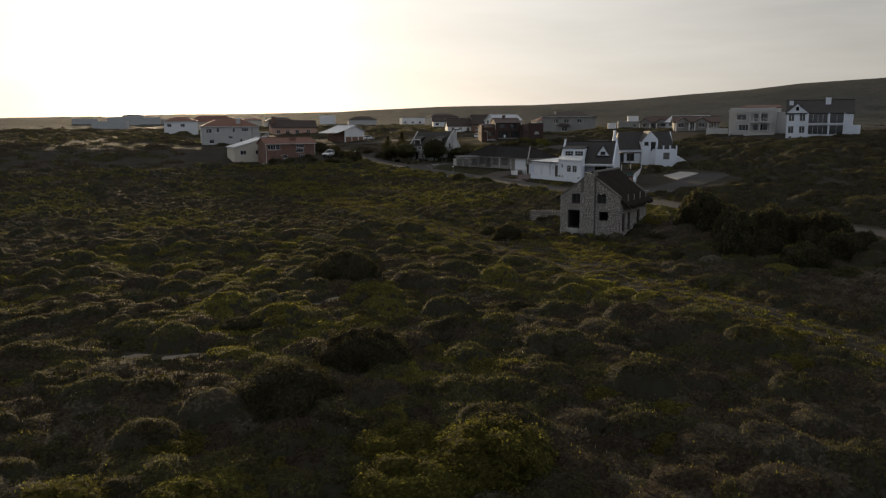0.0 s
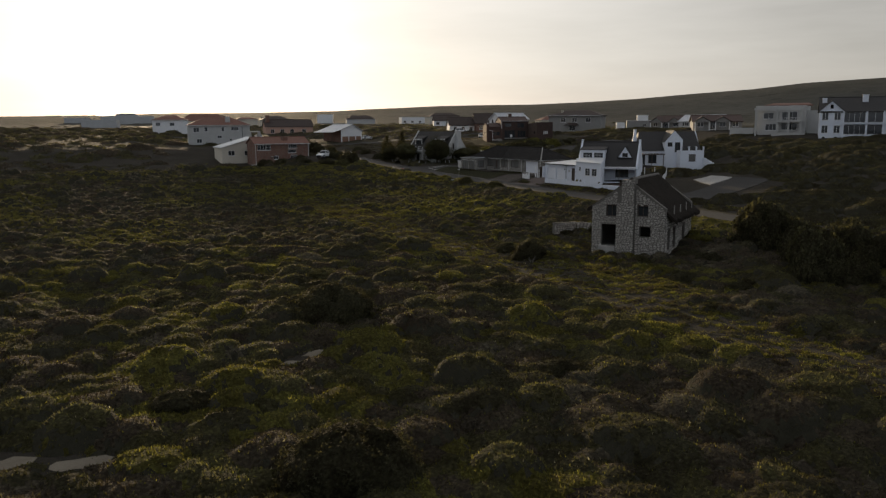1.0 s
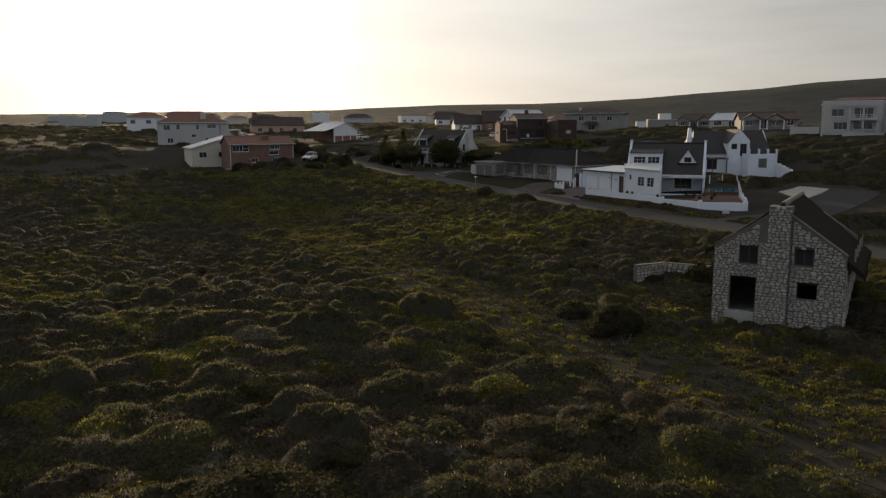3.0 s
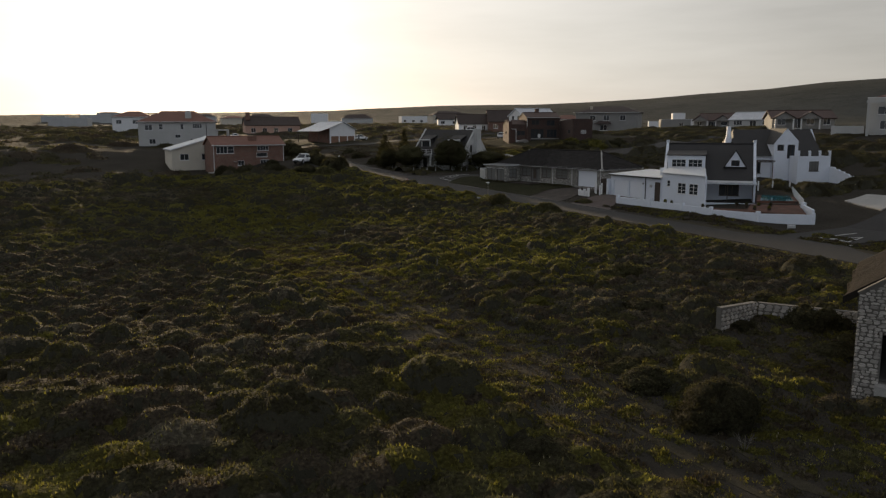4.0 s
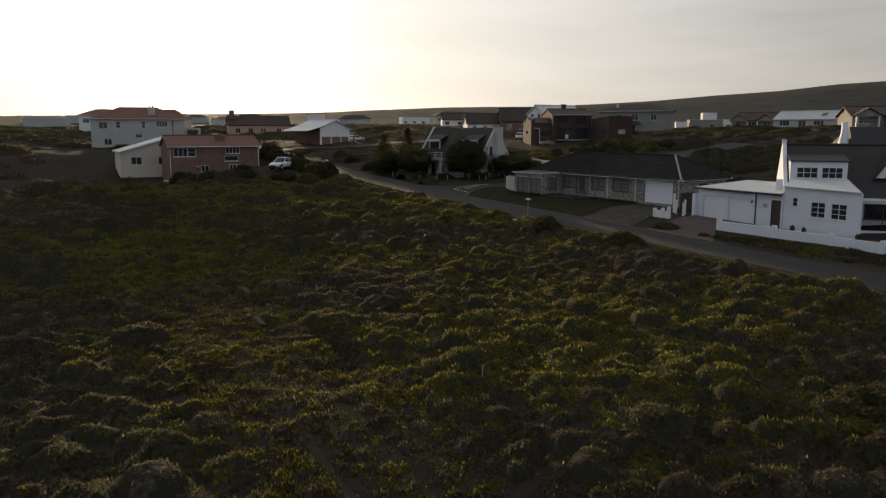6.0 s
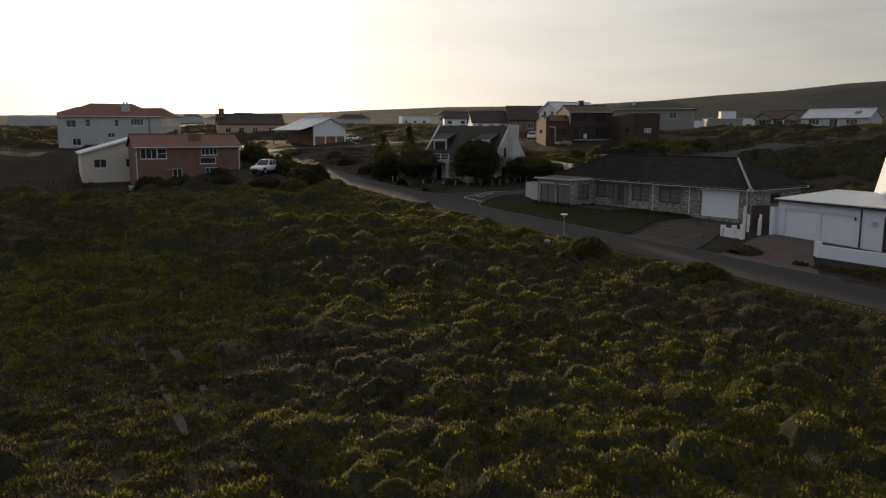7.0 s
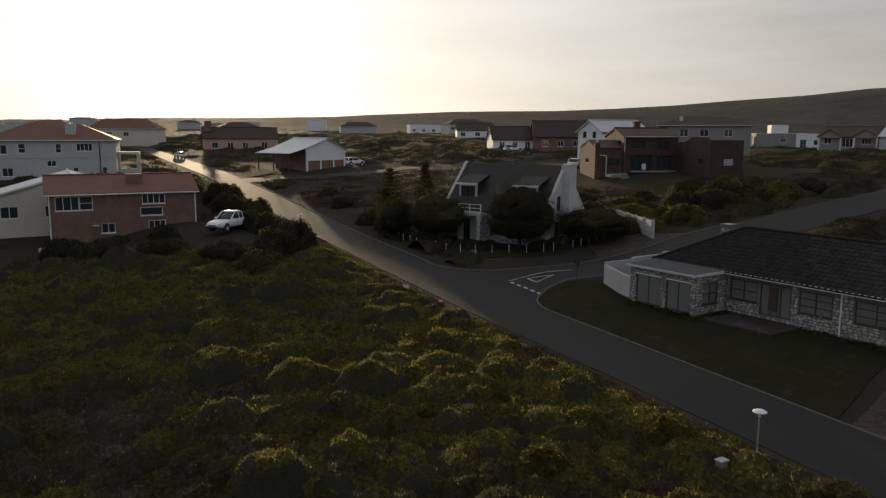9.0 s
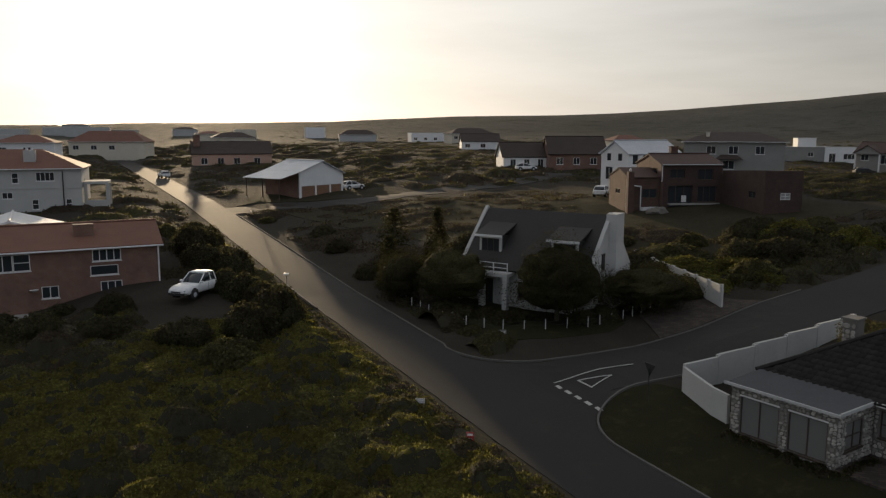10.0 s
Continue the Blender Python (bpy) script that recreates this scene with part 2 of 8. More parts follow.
M_STONE = surface("limestone", (0.25, 0.232, 0.208), (0.46, 0.435, 0.395), 0.9, 1.6, 18, 0.5, 0.02, (0.18, 0.17, 0.15), 0.5, vary=0.28)
M_STONE_GREY = surface("grey_fieldstone", (0.22, 0.21, 0.19), (0.42, 0.4, 0.365), 0.9, 1.6, 18, 0.5, 0.02, (0.14, 0.13, 0.12), 0.5, vary=0.42)
M_SLATE = ribbed("grey_slate_roof", (0.019, 0.0175, 0.017), (0.033, 0.0305, 0.0295), 'Z', 0.22, 0.7, 0.0, 0.02, True)
M_TILE = surface("dark_concrete_tile", (0.02, 0.0185, 0.018), (0.036, 0.033, 0.031), 0.85, 0.5, 9, 0.3, 0.01, (0.1, 0.09, 0.075), 0.25, vary=0.25, gloss=0.12)
M_TILE_RED = ribbed("red_roof_tile", (0.13, 0.06, 0.042), (0.2, 0.09, 0.062), 'Z', 0.3, 0.75, 0.0, 0.04, True)
M_TILE_BROWN = ribbed("brown_roof_tile", (0.034, 0.023, 0.019), (0.06, 0.041, 0.034), 'Z', 0.3, 0.75, 0.0, 0.04, True)
M_TILE_RUST = ribbed("rust_brown_roof_tile", (0.052, 0.03, 0.025), (0.082, 0.047, 0.038), 'Z', 0.3, 0.75, 0.0, 0.04, True)
M_THATCH = surface("dark_thatch", (0.016, 0.014, 0.012), (0.036, 0.03, 0.025), 1.0, 0.7, 24, 1.0, 0.06, (0.02, 0.018, 0.016), 0.6, scale=(1, 1, 0.25), gloss=0.05)
M_METAL = ribbed("pale_corrugated_sheet", (0.45, 0.48, 0.52), (0.62, 0.64, 0.68), 'Y', 0.19, 0.38, 0.3, 0.03)
M_METAL_WHITE = ribbed("white_corrugated_sheet", (0.62, 0.64, 0.66), (0.76, 0.77, 0.78), 'Y', 0.19, 0.45, 0.0, 0.03)
M_FLATROOF = surface("grey_roof_felt", (0.05, 0.052, 0.058), (0.085, 0.088, 0.096), 0.8, 0.5, 8, 0.2, 0.01, (0.07, 0.07, 0.07), 0.5, gloss=0.2)
M_TRIM = surface("white_trim_paint", (0.6, 0.6, 0.6), (0.74, 0.74, 0.73), 0.5, 1.0, 24, 0.1, 0.004, (0.35, 0.33, 0.3), 0.3)
M_DARKWOOD = surface("dark_stained_wood", (0.03, 0.02, 0.015), (0.07, 0.05, 0.035), 0.6, 2.0, 18, 0.3, 0.006, scale=(1, 1, 0.2))
M_GREYWOOD = surface("weathered_grey_wood", (0.16, 0.15, 0.135), (0.28, 0.265, 0.24), 0.9, 2.0, 20, 0.4, 0.008, scale=(1, 1, 0.2))
M_GARAGE = surface("white_garage_door", (0.7, 0.73, 0.79), (0.76, 0.79, 0.85), 0.45, 0.15, 45, 0.04, 0.003, (0.68, 0.7, 0.75), 0.3)
M_GLASS = glass("window_glass")
M_GLASS_PALE = glass("curtained_glass", (0.16, 0.16, 0.155))
M_IRON = surface("black_iron", (0.015, 0.015, 0.016), (0.03, 0.03, 0.03), 0.5, 3, 30, 0.2, 0.003)
M_CONCRETE = surface("weathered_concrete", (0.24, 0.235, 0.22), (0.36, 0.35, 0.33), 0.9, 0.8, 18, 0.4, 0.01, (0.16, 0.15, 0.14), 0.5)
M_ASPHALT = surface("worn_asphalt", (0.022, 0.021, 0.021), (0.033, 0.032, 0.031), 0.8, 0.14, 40, 0.5, 0.012, (0.042, 0.038, 0.033), 0.6, gloss=0.15)
M_PAINT = surface("worn_road_paint", (0.3, 0.3, 0.29), (0.48, 0.48, 0.46), 0.7, 2.0, 30, 0.2, 0.003, (0.2, 0.19, 0.18), 0.7)
M_SAND = surface("pale_sand", (0.13, 0.112, 0.086), (0.22, 0.195, 0.155), 1.0, 0.5, 12, 0.6, 0.04, (0.1, 0.09, 0.06), 0.6, gloss=0.05)
M_PAVER_RED = surface("red_brick_paving", (0.045, 0.032, 0.028), (0.082, 0.056, 0.048), 0.9, 0.9, 16, 0.5, 0.01, (0.038, 0.033, 0.03), 0.7)
M_PAVER = pavers("brown_pavers", (0.034, 0.028, 0.024), (0.062, 0.05, 0.042), (0.022, 0.02, 0.018))
M_LAWN = surface("rough_lawn", (0.018, 0.019, 0.01), (0.034, 0.033, 0.017), 1.0, 0.35, 16, 1.0, 0.08, (0.085, 0.075, 0.035), 0.5, gloss=0.05)
M_WATER = glass("pool_water", (0.02, 0.15, 0.19))
M_BARK = surface("rough_bark", (0.04, 0.032, 0.025), (0.09, 0.075, 0.06), 0.95, 3, 22, 1.0, 0.02, scale=(1, 1, 0.3))
M_BLACK = surface("black_rubber", (0.012, 0.012, 0.012), (0.025, 0.025, 0.025), 0.7, 3, 20, 0.2, 0.003)
M_CAR = surface("white_car_paint", (0.66, 0.67, 0.68), (0.74, 0.75, 0.76), 0.22, 0.5, 4, 0.02, 0.002)


# ================= mesh helpers =================
ROOT = {}


def thing(name, base, label, category, group="", turn=0.0, kind=""):
    """A top-level Empty at the base of a thing; its parts are given in world places if turn is 0, else in its own frame."""
    ob = new(name)
    ob.empty_display_size = 0.3
    ob.matrix_world = pose(*base, 0, 0, turn)
    ROOT[ob] = Vector(base) if not turn else Vector((0, 0, 0))
    return tagged(ob, label, category, group, kind)


def mesh_of(name, bm, mat, origin=(0, 0, 0)):
    bmesh.ops.recalc_face_normals(bm, faces=bm.faces)
    me = bpy.data.meshes.new(name)
    bm.to_mesh(me)
    bm.free()
    me.transform(Matrix.Translation(-Vector(origin)))
    for m in (mat if isinstance(mat, (list, tuple)) else (mat,)):
        me.materials.append(m)
    return me


def part(name, bm, mat, parent, label="", kind=""):
    ob = new(name, mesh_of(name, bm, mat, ROOT[parent]))
    ob.parent = parent
    ROOT[ob] = ROOT[parent]
    return tagged(ob, label, kind=kind)


def single(name, bm, mat, label="", category="", group="", kind="", origin=None):
    """A thing or a piece of the setting that is one mesh."""
    if origin is None:
        origin = (0, 0, 0)
    ob = new(name, mesh_of(name, bm, mat, origin))
    ob.location = origin
    ROOT[ob] = Vector(origin)
    return tagged(ob, label, category, group, kind)


def solid(bm, pts, faces):
    vs = [bm.verts.new(p) for p in pts]
    for f in faces:
        bm.faces.new([vs[i] for i in f])
    return vs


BOX = ((0, 1, 3, 2), (4, 6, 7, 5), (0, 4, 5, 1), (2, 3, 7, 6), (0, 2, 6, 4), (1, 5, 7, 3))


def box(bm, x0, x1, y0, y1, z0, z1):
    solid(bm, [(x, y, z) for x in (x0, x1) for y in (y0, y1) for z in (z0, z1)], BOX)
    return bm


def block(*ext):
    return box(bmesh.new(), *ext)


def slab(bm, quad, thick):
    """A flat panel given by the corners of its upper face, thick below it."""
    q = [Vector(p) for p in quad]
    n = (q[1] - q[0]).cross(q[-1] - q[0]).normalized()
    if n.z < 0:
        n = -n
    k = len(q)
    vs = [bm.verts.new(p) for p in q] + [bm.verts.new(p - n * thick) for p in q]
    bm.faces.new(vs[:k])
    bm.faces.new(vs[k:][::-1])
    for i in range(k):
        bm.faces.new((vs[i], vs[(i + 1) % k], vs[k + (i + 1) % k], vs[k + i]))
    return bm


def tube(bm, a, b, r0, r1=None, sides=8):
    a, b = Vector(a), Vector(b)
    r1 = r0 if r1 is None else r1
    q = (b - a).to_track_quat('Z', 'Y').to_matrix()
    rings = []
    for p, r in ((a, r0), (b, r1)):
        rings.append([bm.verts.new(p + q @ Vector((math.cos(2 * math.pi * i / sides) * r, math.sin(2 * math.pi * i / sides) * r, 0))) for i in range(sides)])
    for i in range(sides):
        j = (i + 1) % sides
        bm.faces.new((rings[0][i], rings[0][j], rings[1][j], rings[1][i]))
    bm.faces.new(rings[0][::-1])
    bm.faces.new(rings[1])
    return bm


def lathe(bm, centre, profile, sides=16):
    rings = [[bm.verts.new((centre[0] + r * math.cos(2 * math.pi * i / sides), centre[1] + r * math.sin(2 * math.pi * i / sides), centre[2] + z)) for i in range(sides)] for r, z in profile]
    for a, b in zip(rings, rings[1:]):
        for i in range(sides):
            j = (i + 1) % sides
            bm.faces.new((a[i], a[j], b[j], b[i]))
    bm.faces.new(rings[0][::-1])
    bm.faces.new(rings[-1])
    return bm


def loft(sections):
    """A closed body through rings of points, end to end."""
    bm = bmesh.new()
    rings = [[bm.verts.new(p) for p in ring] for ring in sections]
    n = len(rings[0])
    for a, b in zip(rings, rings[1:]):
        for i in range(n):
            bm.faces.new((a[i], a[(i + 1) % n], b[(i + 1) % n], b[i])).smooth = True
    bm.faces.new(rings[0][::-1])
    bm.faces.new(rings[-1])
    return bm


def place(axis, plane, a, z):
    return (plane, a, z) if axis == 'x' else (a, plane, z)


def wall_mesh(axis, plane, inner, outline, z0, holes=()):
    """An upright wall across axis, from plane to inner; outline: its top as (place along it, height); holes: a0, a1, z0, z1."""
    bm = bmesh.new()
    cuts = sorted({p[0] for p in outline} | {a for h in holes for a in h[:2]})
    lo, hi = outline[0][0], outline[-1][0]
    cuts = [c for c in cuts if lo - 1e-6 <= c <= hi + 1e-6]

    def top(a):
        for (p, zp), (q, zq) in zip(outline, outline[1:]):
            if p - 1e-9 <= a <= q + 1e-9 and q > p:
                return zp + (zq - zp) * (a - p) / (q - p)
        return outline[-1][1]
    levels = sorted({z for h in holes for z in h[2:4] if z > z0 + 1e-4})
    for a, b in zip(cuts, cuts[1:]):
        if b - a < 1e-5:
            continue
        e = (b - a) * 1e-4
        ta, tb = top(a + e), top(b - e)
        steps = [z0] + [z for z in levels if z < min(ta, tb) - 1e-3]
        here = [h for h in holes if h[0] <= a + 1e-6 and h[1] >= b - 1e-6]
        for k, lo_z in enumerate(steps):
            last = k == len(steps) - 1
            h0, h1 = (ta, tb) if last else (steps[k + 1],) * 2
            mid = lo_z + 1e-3
            if any(h[2] - 1e-6 <= mid <= h[3] for h in here):
                continue
            pts = [place(axis, p, q, z) for p in (plane, inner) for q, z in ((a, lo_z), (b, lo_z), (b, h1), (a, h0))]
            solid(bm, pts, ((0, 1, 2, 3), (4, 7, 6, 5), (0, 4, 5, 1), (1, 5, 6, 2), (2, 6, 7, 3), (3, 7, 4, 0)))
    bmesh.ops.remove_doubles(bm, verts=bm.verts[:], dist=1e-4)
    seen = {}
    for f in bm.faces:
        seen.setdefault(frozenset(v.index for v in f.verts), []).append(f)
    bmesh.ops.delete(bm, geom=[f for fs in seen.values() if len(fs) > 1 for f in fs], context='FACES_ONLY')
    return bm


def bar(bm, axis, p0, p1, a0, a1, z0, z1):
    p0, p1 = min(p0, p1), max(p0, p1)
    return box(bm, p0, p1, a0, a1, z0, z1) if axis == 'x' else box(bm, a0, a1, p0, p1, z0, z1)


def window(parent, axis, plane, out, a0, a1, z0, z1, cols=2, rows=1, frame_mat=None, pane_mat=None, sill=True, reveal=0.09, bar_w=0.06, name="window", label=""):
    """A framed window set back in its opening: frame, panes and sill. out: the way it faces, +1 or -1 along axis."""
    fm = frame_mat or M_DARKWOOD
    f = plane - out * reveal
    wa, wz = (a1 - a0) / cols, (z1 - z0) / rows
    lights = []
    for i in range(cols):
        for j in range(rows):
            lights.append((a0 + wa * i + bar_w * (1.0 if i == 0 else 0.5), a0 + wa * (i + 1) - bar_w * (1.0 if i == cols - 1 else 0.5),
                           z0 + wz * j + bar_w * (1.0 if j == 0 else 0.4), z0 + wz * (j + 1) - bar_w * (1.0 if j == rows - 1 else 0.4)))
    bm = wall_mesh(axis, f + out * 0.06, f, ((a0, z1), (a1, z1)), z0, lights)
    w = part(name, bm, fm, parent, label)
    for i in range(cols):
        part("pane", bar(bmesh.new(), axis, f + out * 0.012, f + out * 0.024, a0 + wa * i + 0.01, a0 + wa * (i + 1) - 0.01, z0 + 0.02, z1 - 0.02), pane_mat or M_GLASS, w)
    if sill:
        part("sill", bar(bmesh.new(), axis, plane - out * reveal, plane + out * 0.06, a0 - 0.06, a1 + 0.06, z0 - 0.07, z0 - 0.003), M_TRIM if fm is not M_DARKWOOD else fm, w)
    return w


def door(parent, axis, plane, out, a0, a1, z0, z1, mat=None, leaf="door", reveal=0.12):
    f = plane - out * reveal
    bm = bmesh.new()
    bar(bm, axis, f, f + out * 0.045, a0 + 0.05, a1 - 0.05, z0 + 0.01, z1 - 0.05)
    d = part(leaf, bm, mat or M_DARKWOOD, parent)
    bm = wall_mesh(axis, f + out * 0.07, f - out * 0.01, ((a0, z1), (a1, z1)), z0, [(a0 + 0.05, a1 - 0.05, z0, z1 - 0.05)])
    part("frame", bm, M_DARKWOOD if mat is None else M_TRIM, d)
    return d


def gable_roof(parent, axis, a0, a1, c0, c1, ze, zr, mat, thick=0.16, over=0.3, ridge=None, name="roof"):
    """A pitched roof whose ridge runs along axis from a0 to a1, over the span c0 to c1."""
    ridge = (c0 + c1) / 2 if ridge is None else ridge
    out = []
    for c in (c0, c1):
        way = 1 if c > ridge else -1
        slope = (zr - ze) / abs(c - ridge)
        ce, zl = c + way * over, ze - slope * over

        def at(a, k, z):
            return (k, a, z) if axis == 'y' else (a, k, z)
        bm = slab(bmesh.new(), [at(a0, ridge + way * 0.002, zr + 0.02), at(a1, ridge + way * 0.002, zr + 0.02), at(a1, ce, zl + 0.02), at(a0, ce, zl + 0.02)], thick)
        out.append(part(name, bm, mat, parent))
    return out

# ================= land =================
def smooth(a, b, x):
    t = min(1.0, max(0.0, (x - a) / (b - a)))
    return t * t * (3 - 2 * t)


def through_points(points, v):
    for (a, za), (b, zb) in zip(points, points[1:]):
        if v <= b:
            return za + (zb - za) * (v - a) / (b - a) if v > a else za
    return points[-1][1]


ROAD_RISE = ((-400, -3.0), (0, 0.2), (60, 0.75), (100, 1.3), (125, 1.65), (160, 2.2), (190, 3.2), (220, 4.8), (250, 6.2), (320, 7.6), (420, 9.2), (600, 11.0), (900, 14.0))
HILL = ((-60, 4), (-8, 8), (0, 9.8), (10, 10.6), (16, 12.5), (20, 14.5), (24, 18.5), (28.5, 21.2), (32.5, 21.5), (36.8, 23.5), (41, 27), (45, 33.3), (48, 37.5), (51.4, 43), (54.6, 47.5), (57, 50), (60, 53), (70, 65), (95, 80), (180, 80))


def land(x, y):
    z = through_points(ROAD_RISE, y)
    z += 0.105 * max(0.0, min(x, 86) - 14) * (1 - 0.62 * smooth(195, 240, y)) * smooth(-40, 90, y) + 0.55 * smooth(3.5, 8, x) * smooth(90, 125, y) * (1 - smooth(164, 169, y) * (1 - smooth(186, 194, y)) * (1 - smooth(18, 26, x)))
    z -= 1.45 * smooth(-4, -26, x) * (1 - smooth(150, 200, y)) * (1 - 0.35 * smooth(60, 78, y) * smooth(-34, -24, x))
    z += smooth(178, 192, y) * (1.0 * smooth(-4, -9, x) - 2.4 * smooth(-13, -27, x) * (1 - smooth(205, 232, y)))
    z -= 1.6 * math.exp(-(((x - 39) / 8) ** 2 + ((y - 121) / 8) ** 2)) + 1.4 * smooth(58, 80, x) * smooth(168, 190, y) * (1 - 0.6 * smooth(215, 245, y))
    dx, dy = x + 60, y - 50
    r = math.hypot(dx, dy)
    if r > 260:
        az = math.degrees(math.atan2(dx, dy))
        z += through_points(HILL, az) * smooth(640, 1020, r) + 1.6 * noise.noise(Vector((x / 160, y / 160, 3.0))) * smooth(260, 600, r)
    z -= 0.25 * math.exp(-((x + 20.5) ** 2 + (y - 77.5) ** 2) / 60)
    keep = smooth(3.2, 7, abs(x + 0.0)) * smooth(3.4, 6, abs(y - 165) if x > 0 else 99) * smooth(3.4, 6, abs(y - 95) if x > 0 else 99)
    keep *= 1 - smooth(1, 2.5, x) * (1 - smooth(12, 16, x)) * smooth(112, 118, y) * (1 - smooth(160, 164, y))
    z += keep * (0.22 * noise.noise(Vector((x / 5.5, y / 5.5, 0))) + 0.5 * noise.noise(Vector((x / 21, y / 21, 7.0))))
    return z


def spread(lo, hi, step, far_lo, far_hi):
    v = list(np.arange(lo, hi + 0.01, step))
    s = step
    while v[0] > far_lo:
        s *= 1.18
        v.insert(0, v[0] - s)
    s = step
    while v[-1] < far_hi:
        s *= 1.18
        v.append(v[-1] + s)
    return v


M_SOIL = surface("scrub_soil", (0.03, 0.027, 0.022), (0.058, 0.052, 0.043), 1.0, 0.25, 9, 1.0, 0.12, (0.075, 0.065, 0.043), 0.35, gloss=0.03)
M_KERB = surface("grey_kerb_concrete", (0.075, 0.072, 0.067), (0.12, 0.115, 0.107), 0.9, 0.8, 18, 0.4, 0.01, (0.07, 0.066, 0.06), 0.6)
# Haze that pales the far hill is put into this base colour.
M_HILL = surface("hazed_hill_heath", (0.048, 0.048, 0.041), (0.105, 0.102, 0.089), 1.0, 0.01, 0.06, 1.0, 4.0, (0.026, 0.028, 0.022), 0.9, gloss=0.02)
M_DRY = surface("dry_grass", (0.03, 0.028, 0.018), (0.056, 0.05, 0.032), 1.0, 0.2, 9, 1.0, 0.1, (0.02, 0.022, 0.01), 0.8, gloss=0.03)
M_TRACK = surface("trodden_sandy_track", (0.036, 0.032, 0.022), (0.066, 0.058, 0.042), 1.0, 1.2, 10, 1.0, 0.06, (0.03, 0.029, 0.016), 0.9, gloss=0.03)
bm = bmesh.new()
gx, gy = spread(-115, 40, 1.25, -3500, 3500), spread(10, 215, 1.25, -900, 3600)
rows_ = [[bm.verts.new((x, y, land(x, y))) for x in gx] for y in gy]
for p, q in zip(rows_, rows_[1:]):
    for i in range(len(gx) - 1):
        f = bm.faces.new((p[i], p[i + 1], q[i + 1], q[i]))
        f.smooth = True
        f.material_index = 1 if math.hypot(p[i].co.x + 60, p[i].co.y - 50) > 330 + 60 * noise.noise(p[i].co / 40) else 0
ground = single("ground", bm, M_SOIL, "dark sandy scrubland soil rising to a long bushy hill", "ground", kind="structure")
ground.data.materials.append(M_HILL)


def ribbon(bm, line, left, right, lift, cross=4, edge=0.0, down=0.25):
    """A strip that follows the land along a line, from left to right of it, with its edges let into the ground."""
    prev = None
    for k, (x, y) in enumerate(line):
        a, b = line[max(0, k - 1)], line[min(len(line) - 1, k + 1)]
        d = Vector((b[0] - a[0], b[1] - a[1])).normalized()
        n = Vector((d.y, -d.x))
        row = []
        for i in range(cross + 1):
            o = -left + (left + right) * i / cross
            if i in (0, cross):
                o += edge * noise.noise(Vector((x * 0.7, y * 0.7, i)))
            px, py = x + n.x * o, y + n.y * o
            row.append((px, py, land(px, py) + lift))
        row = [(row[0][0] - n.x * 0.03, row[0][1] - n.y * 0.03, row[0][2] - down)] + row + [(row[-1][0] + n.x * 0.03, row[-1][1] + n.y * 0.03, row[-1][2] - down)]
        row = [bm.verts.new(p) for p in row]
        if prev:
            for i in range(len(row) - 1):
                bm.faces.new((prev[i], prev[i + 1], row[i + 1], row[i]))
        prev = row
    return bm


def path_y(x, y0, y1, step=2.0):
    return [(x, y0 + step * i) for i in range(int((y1 - y0) / step) + 1)]


ROAD_L, ROAD_R = -2.4, 2.2
road_line = path_y(0.0, -120, 250, 2.0) + [(0.0, 250 + 8.0 * i) for i in range(1, 60)]
single("road", ribbon(bmesh.new(), road_line, -ROAD_L, ROAD_R, 0.06, 4, 0.12), M_ASPHALT, "narrow worn grey asphalt road through the village", "road", kind="structure")
side_line = [(2.0 + 1.5 * i, 165.0 + 0.0011 * max(0, 1.5 * i - 8) ** 2) for i in range(0, 60)]
single("road_side", ribbon(bmesh.new(), side_line, 3.2, 3.2, 0.054, 4, 0.1), M_ASPHALT, "grey asphalt side road with a yield line at its mouth", "road", kind="structure")
side_low = [(2.0 + 1.5 * i, 95.0 + 0.008 * max(0, 1.5 * i - 4) ** 2) for i in range(0, 20)]
single("road_lower", ribbon(bmesh.new(), side_low, 3.0, 3.0, 0.054, 4, 0.1), M_ASPHALT, "grey asphalt side road beside the white garden wall", "road", kind="structure")
far_line = [(2.0 + 3.0 * i, 239.0 + 0.004 * max(0, 3.0 * i - 8) ** 2) for i in range(0, 40)]
single("road_far", ribbon(bmesh.new(), far_line, 3.0, 3.0, 0.054, 3, 0.2), M_ASPHALT, "distant asphalt side road past the white shed", "road", kind="structure")
# rounded corners where the side roads meet the road


def fillet(name, cx, cy, r, qx, qy):
    """The asphalt corner between the road and a side road; cx, cy: the middle of its curve."""
    bm = bmesh.new()
    px, py = cx - qx * r, cy - qy * r
    tx, ty = px - qx * 0.4, py - qy * 0.4
    rows2 = []
    for k in range(7):
        row = []
        for i in range(13):
            a = math.pi / 2 * i / 12
            f = k / 6
            x, y = tx + (cx - qx * r * math.cos(a) - tx) * f, ty + (cy - qy * r * math.sin(a) - ty) * f
            row.append(bm.verts.new((x, y, land(x, y) + 0.064)))
        rows2.append(row)
    for p, q in zip(rows2, rows2[1:]):
        for i in range(12):
            bm.faces.new((p[i], p[i + 1], q[i + 1], q[i]))
    bmesh.ops.remove_doubles(bm, verts=bm.verts[:], dist=1e-4)
    bmesh.ops.recalc_face_normals(bm, faces=bm.faces[:])
    return single(name, bm, M_ASPHALT, "rounded asphalt corner of the junction", "road", kind="structure")


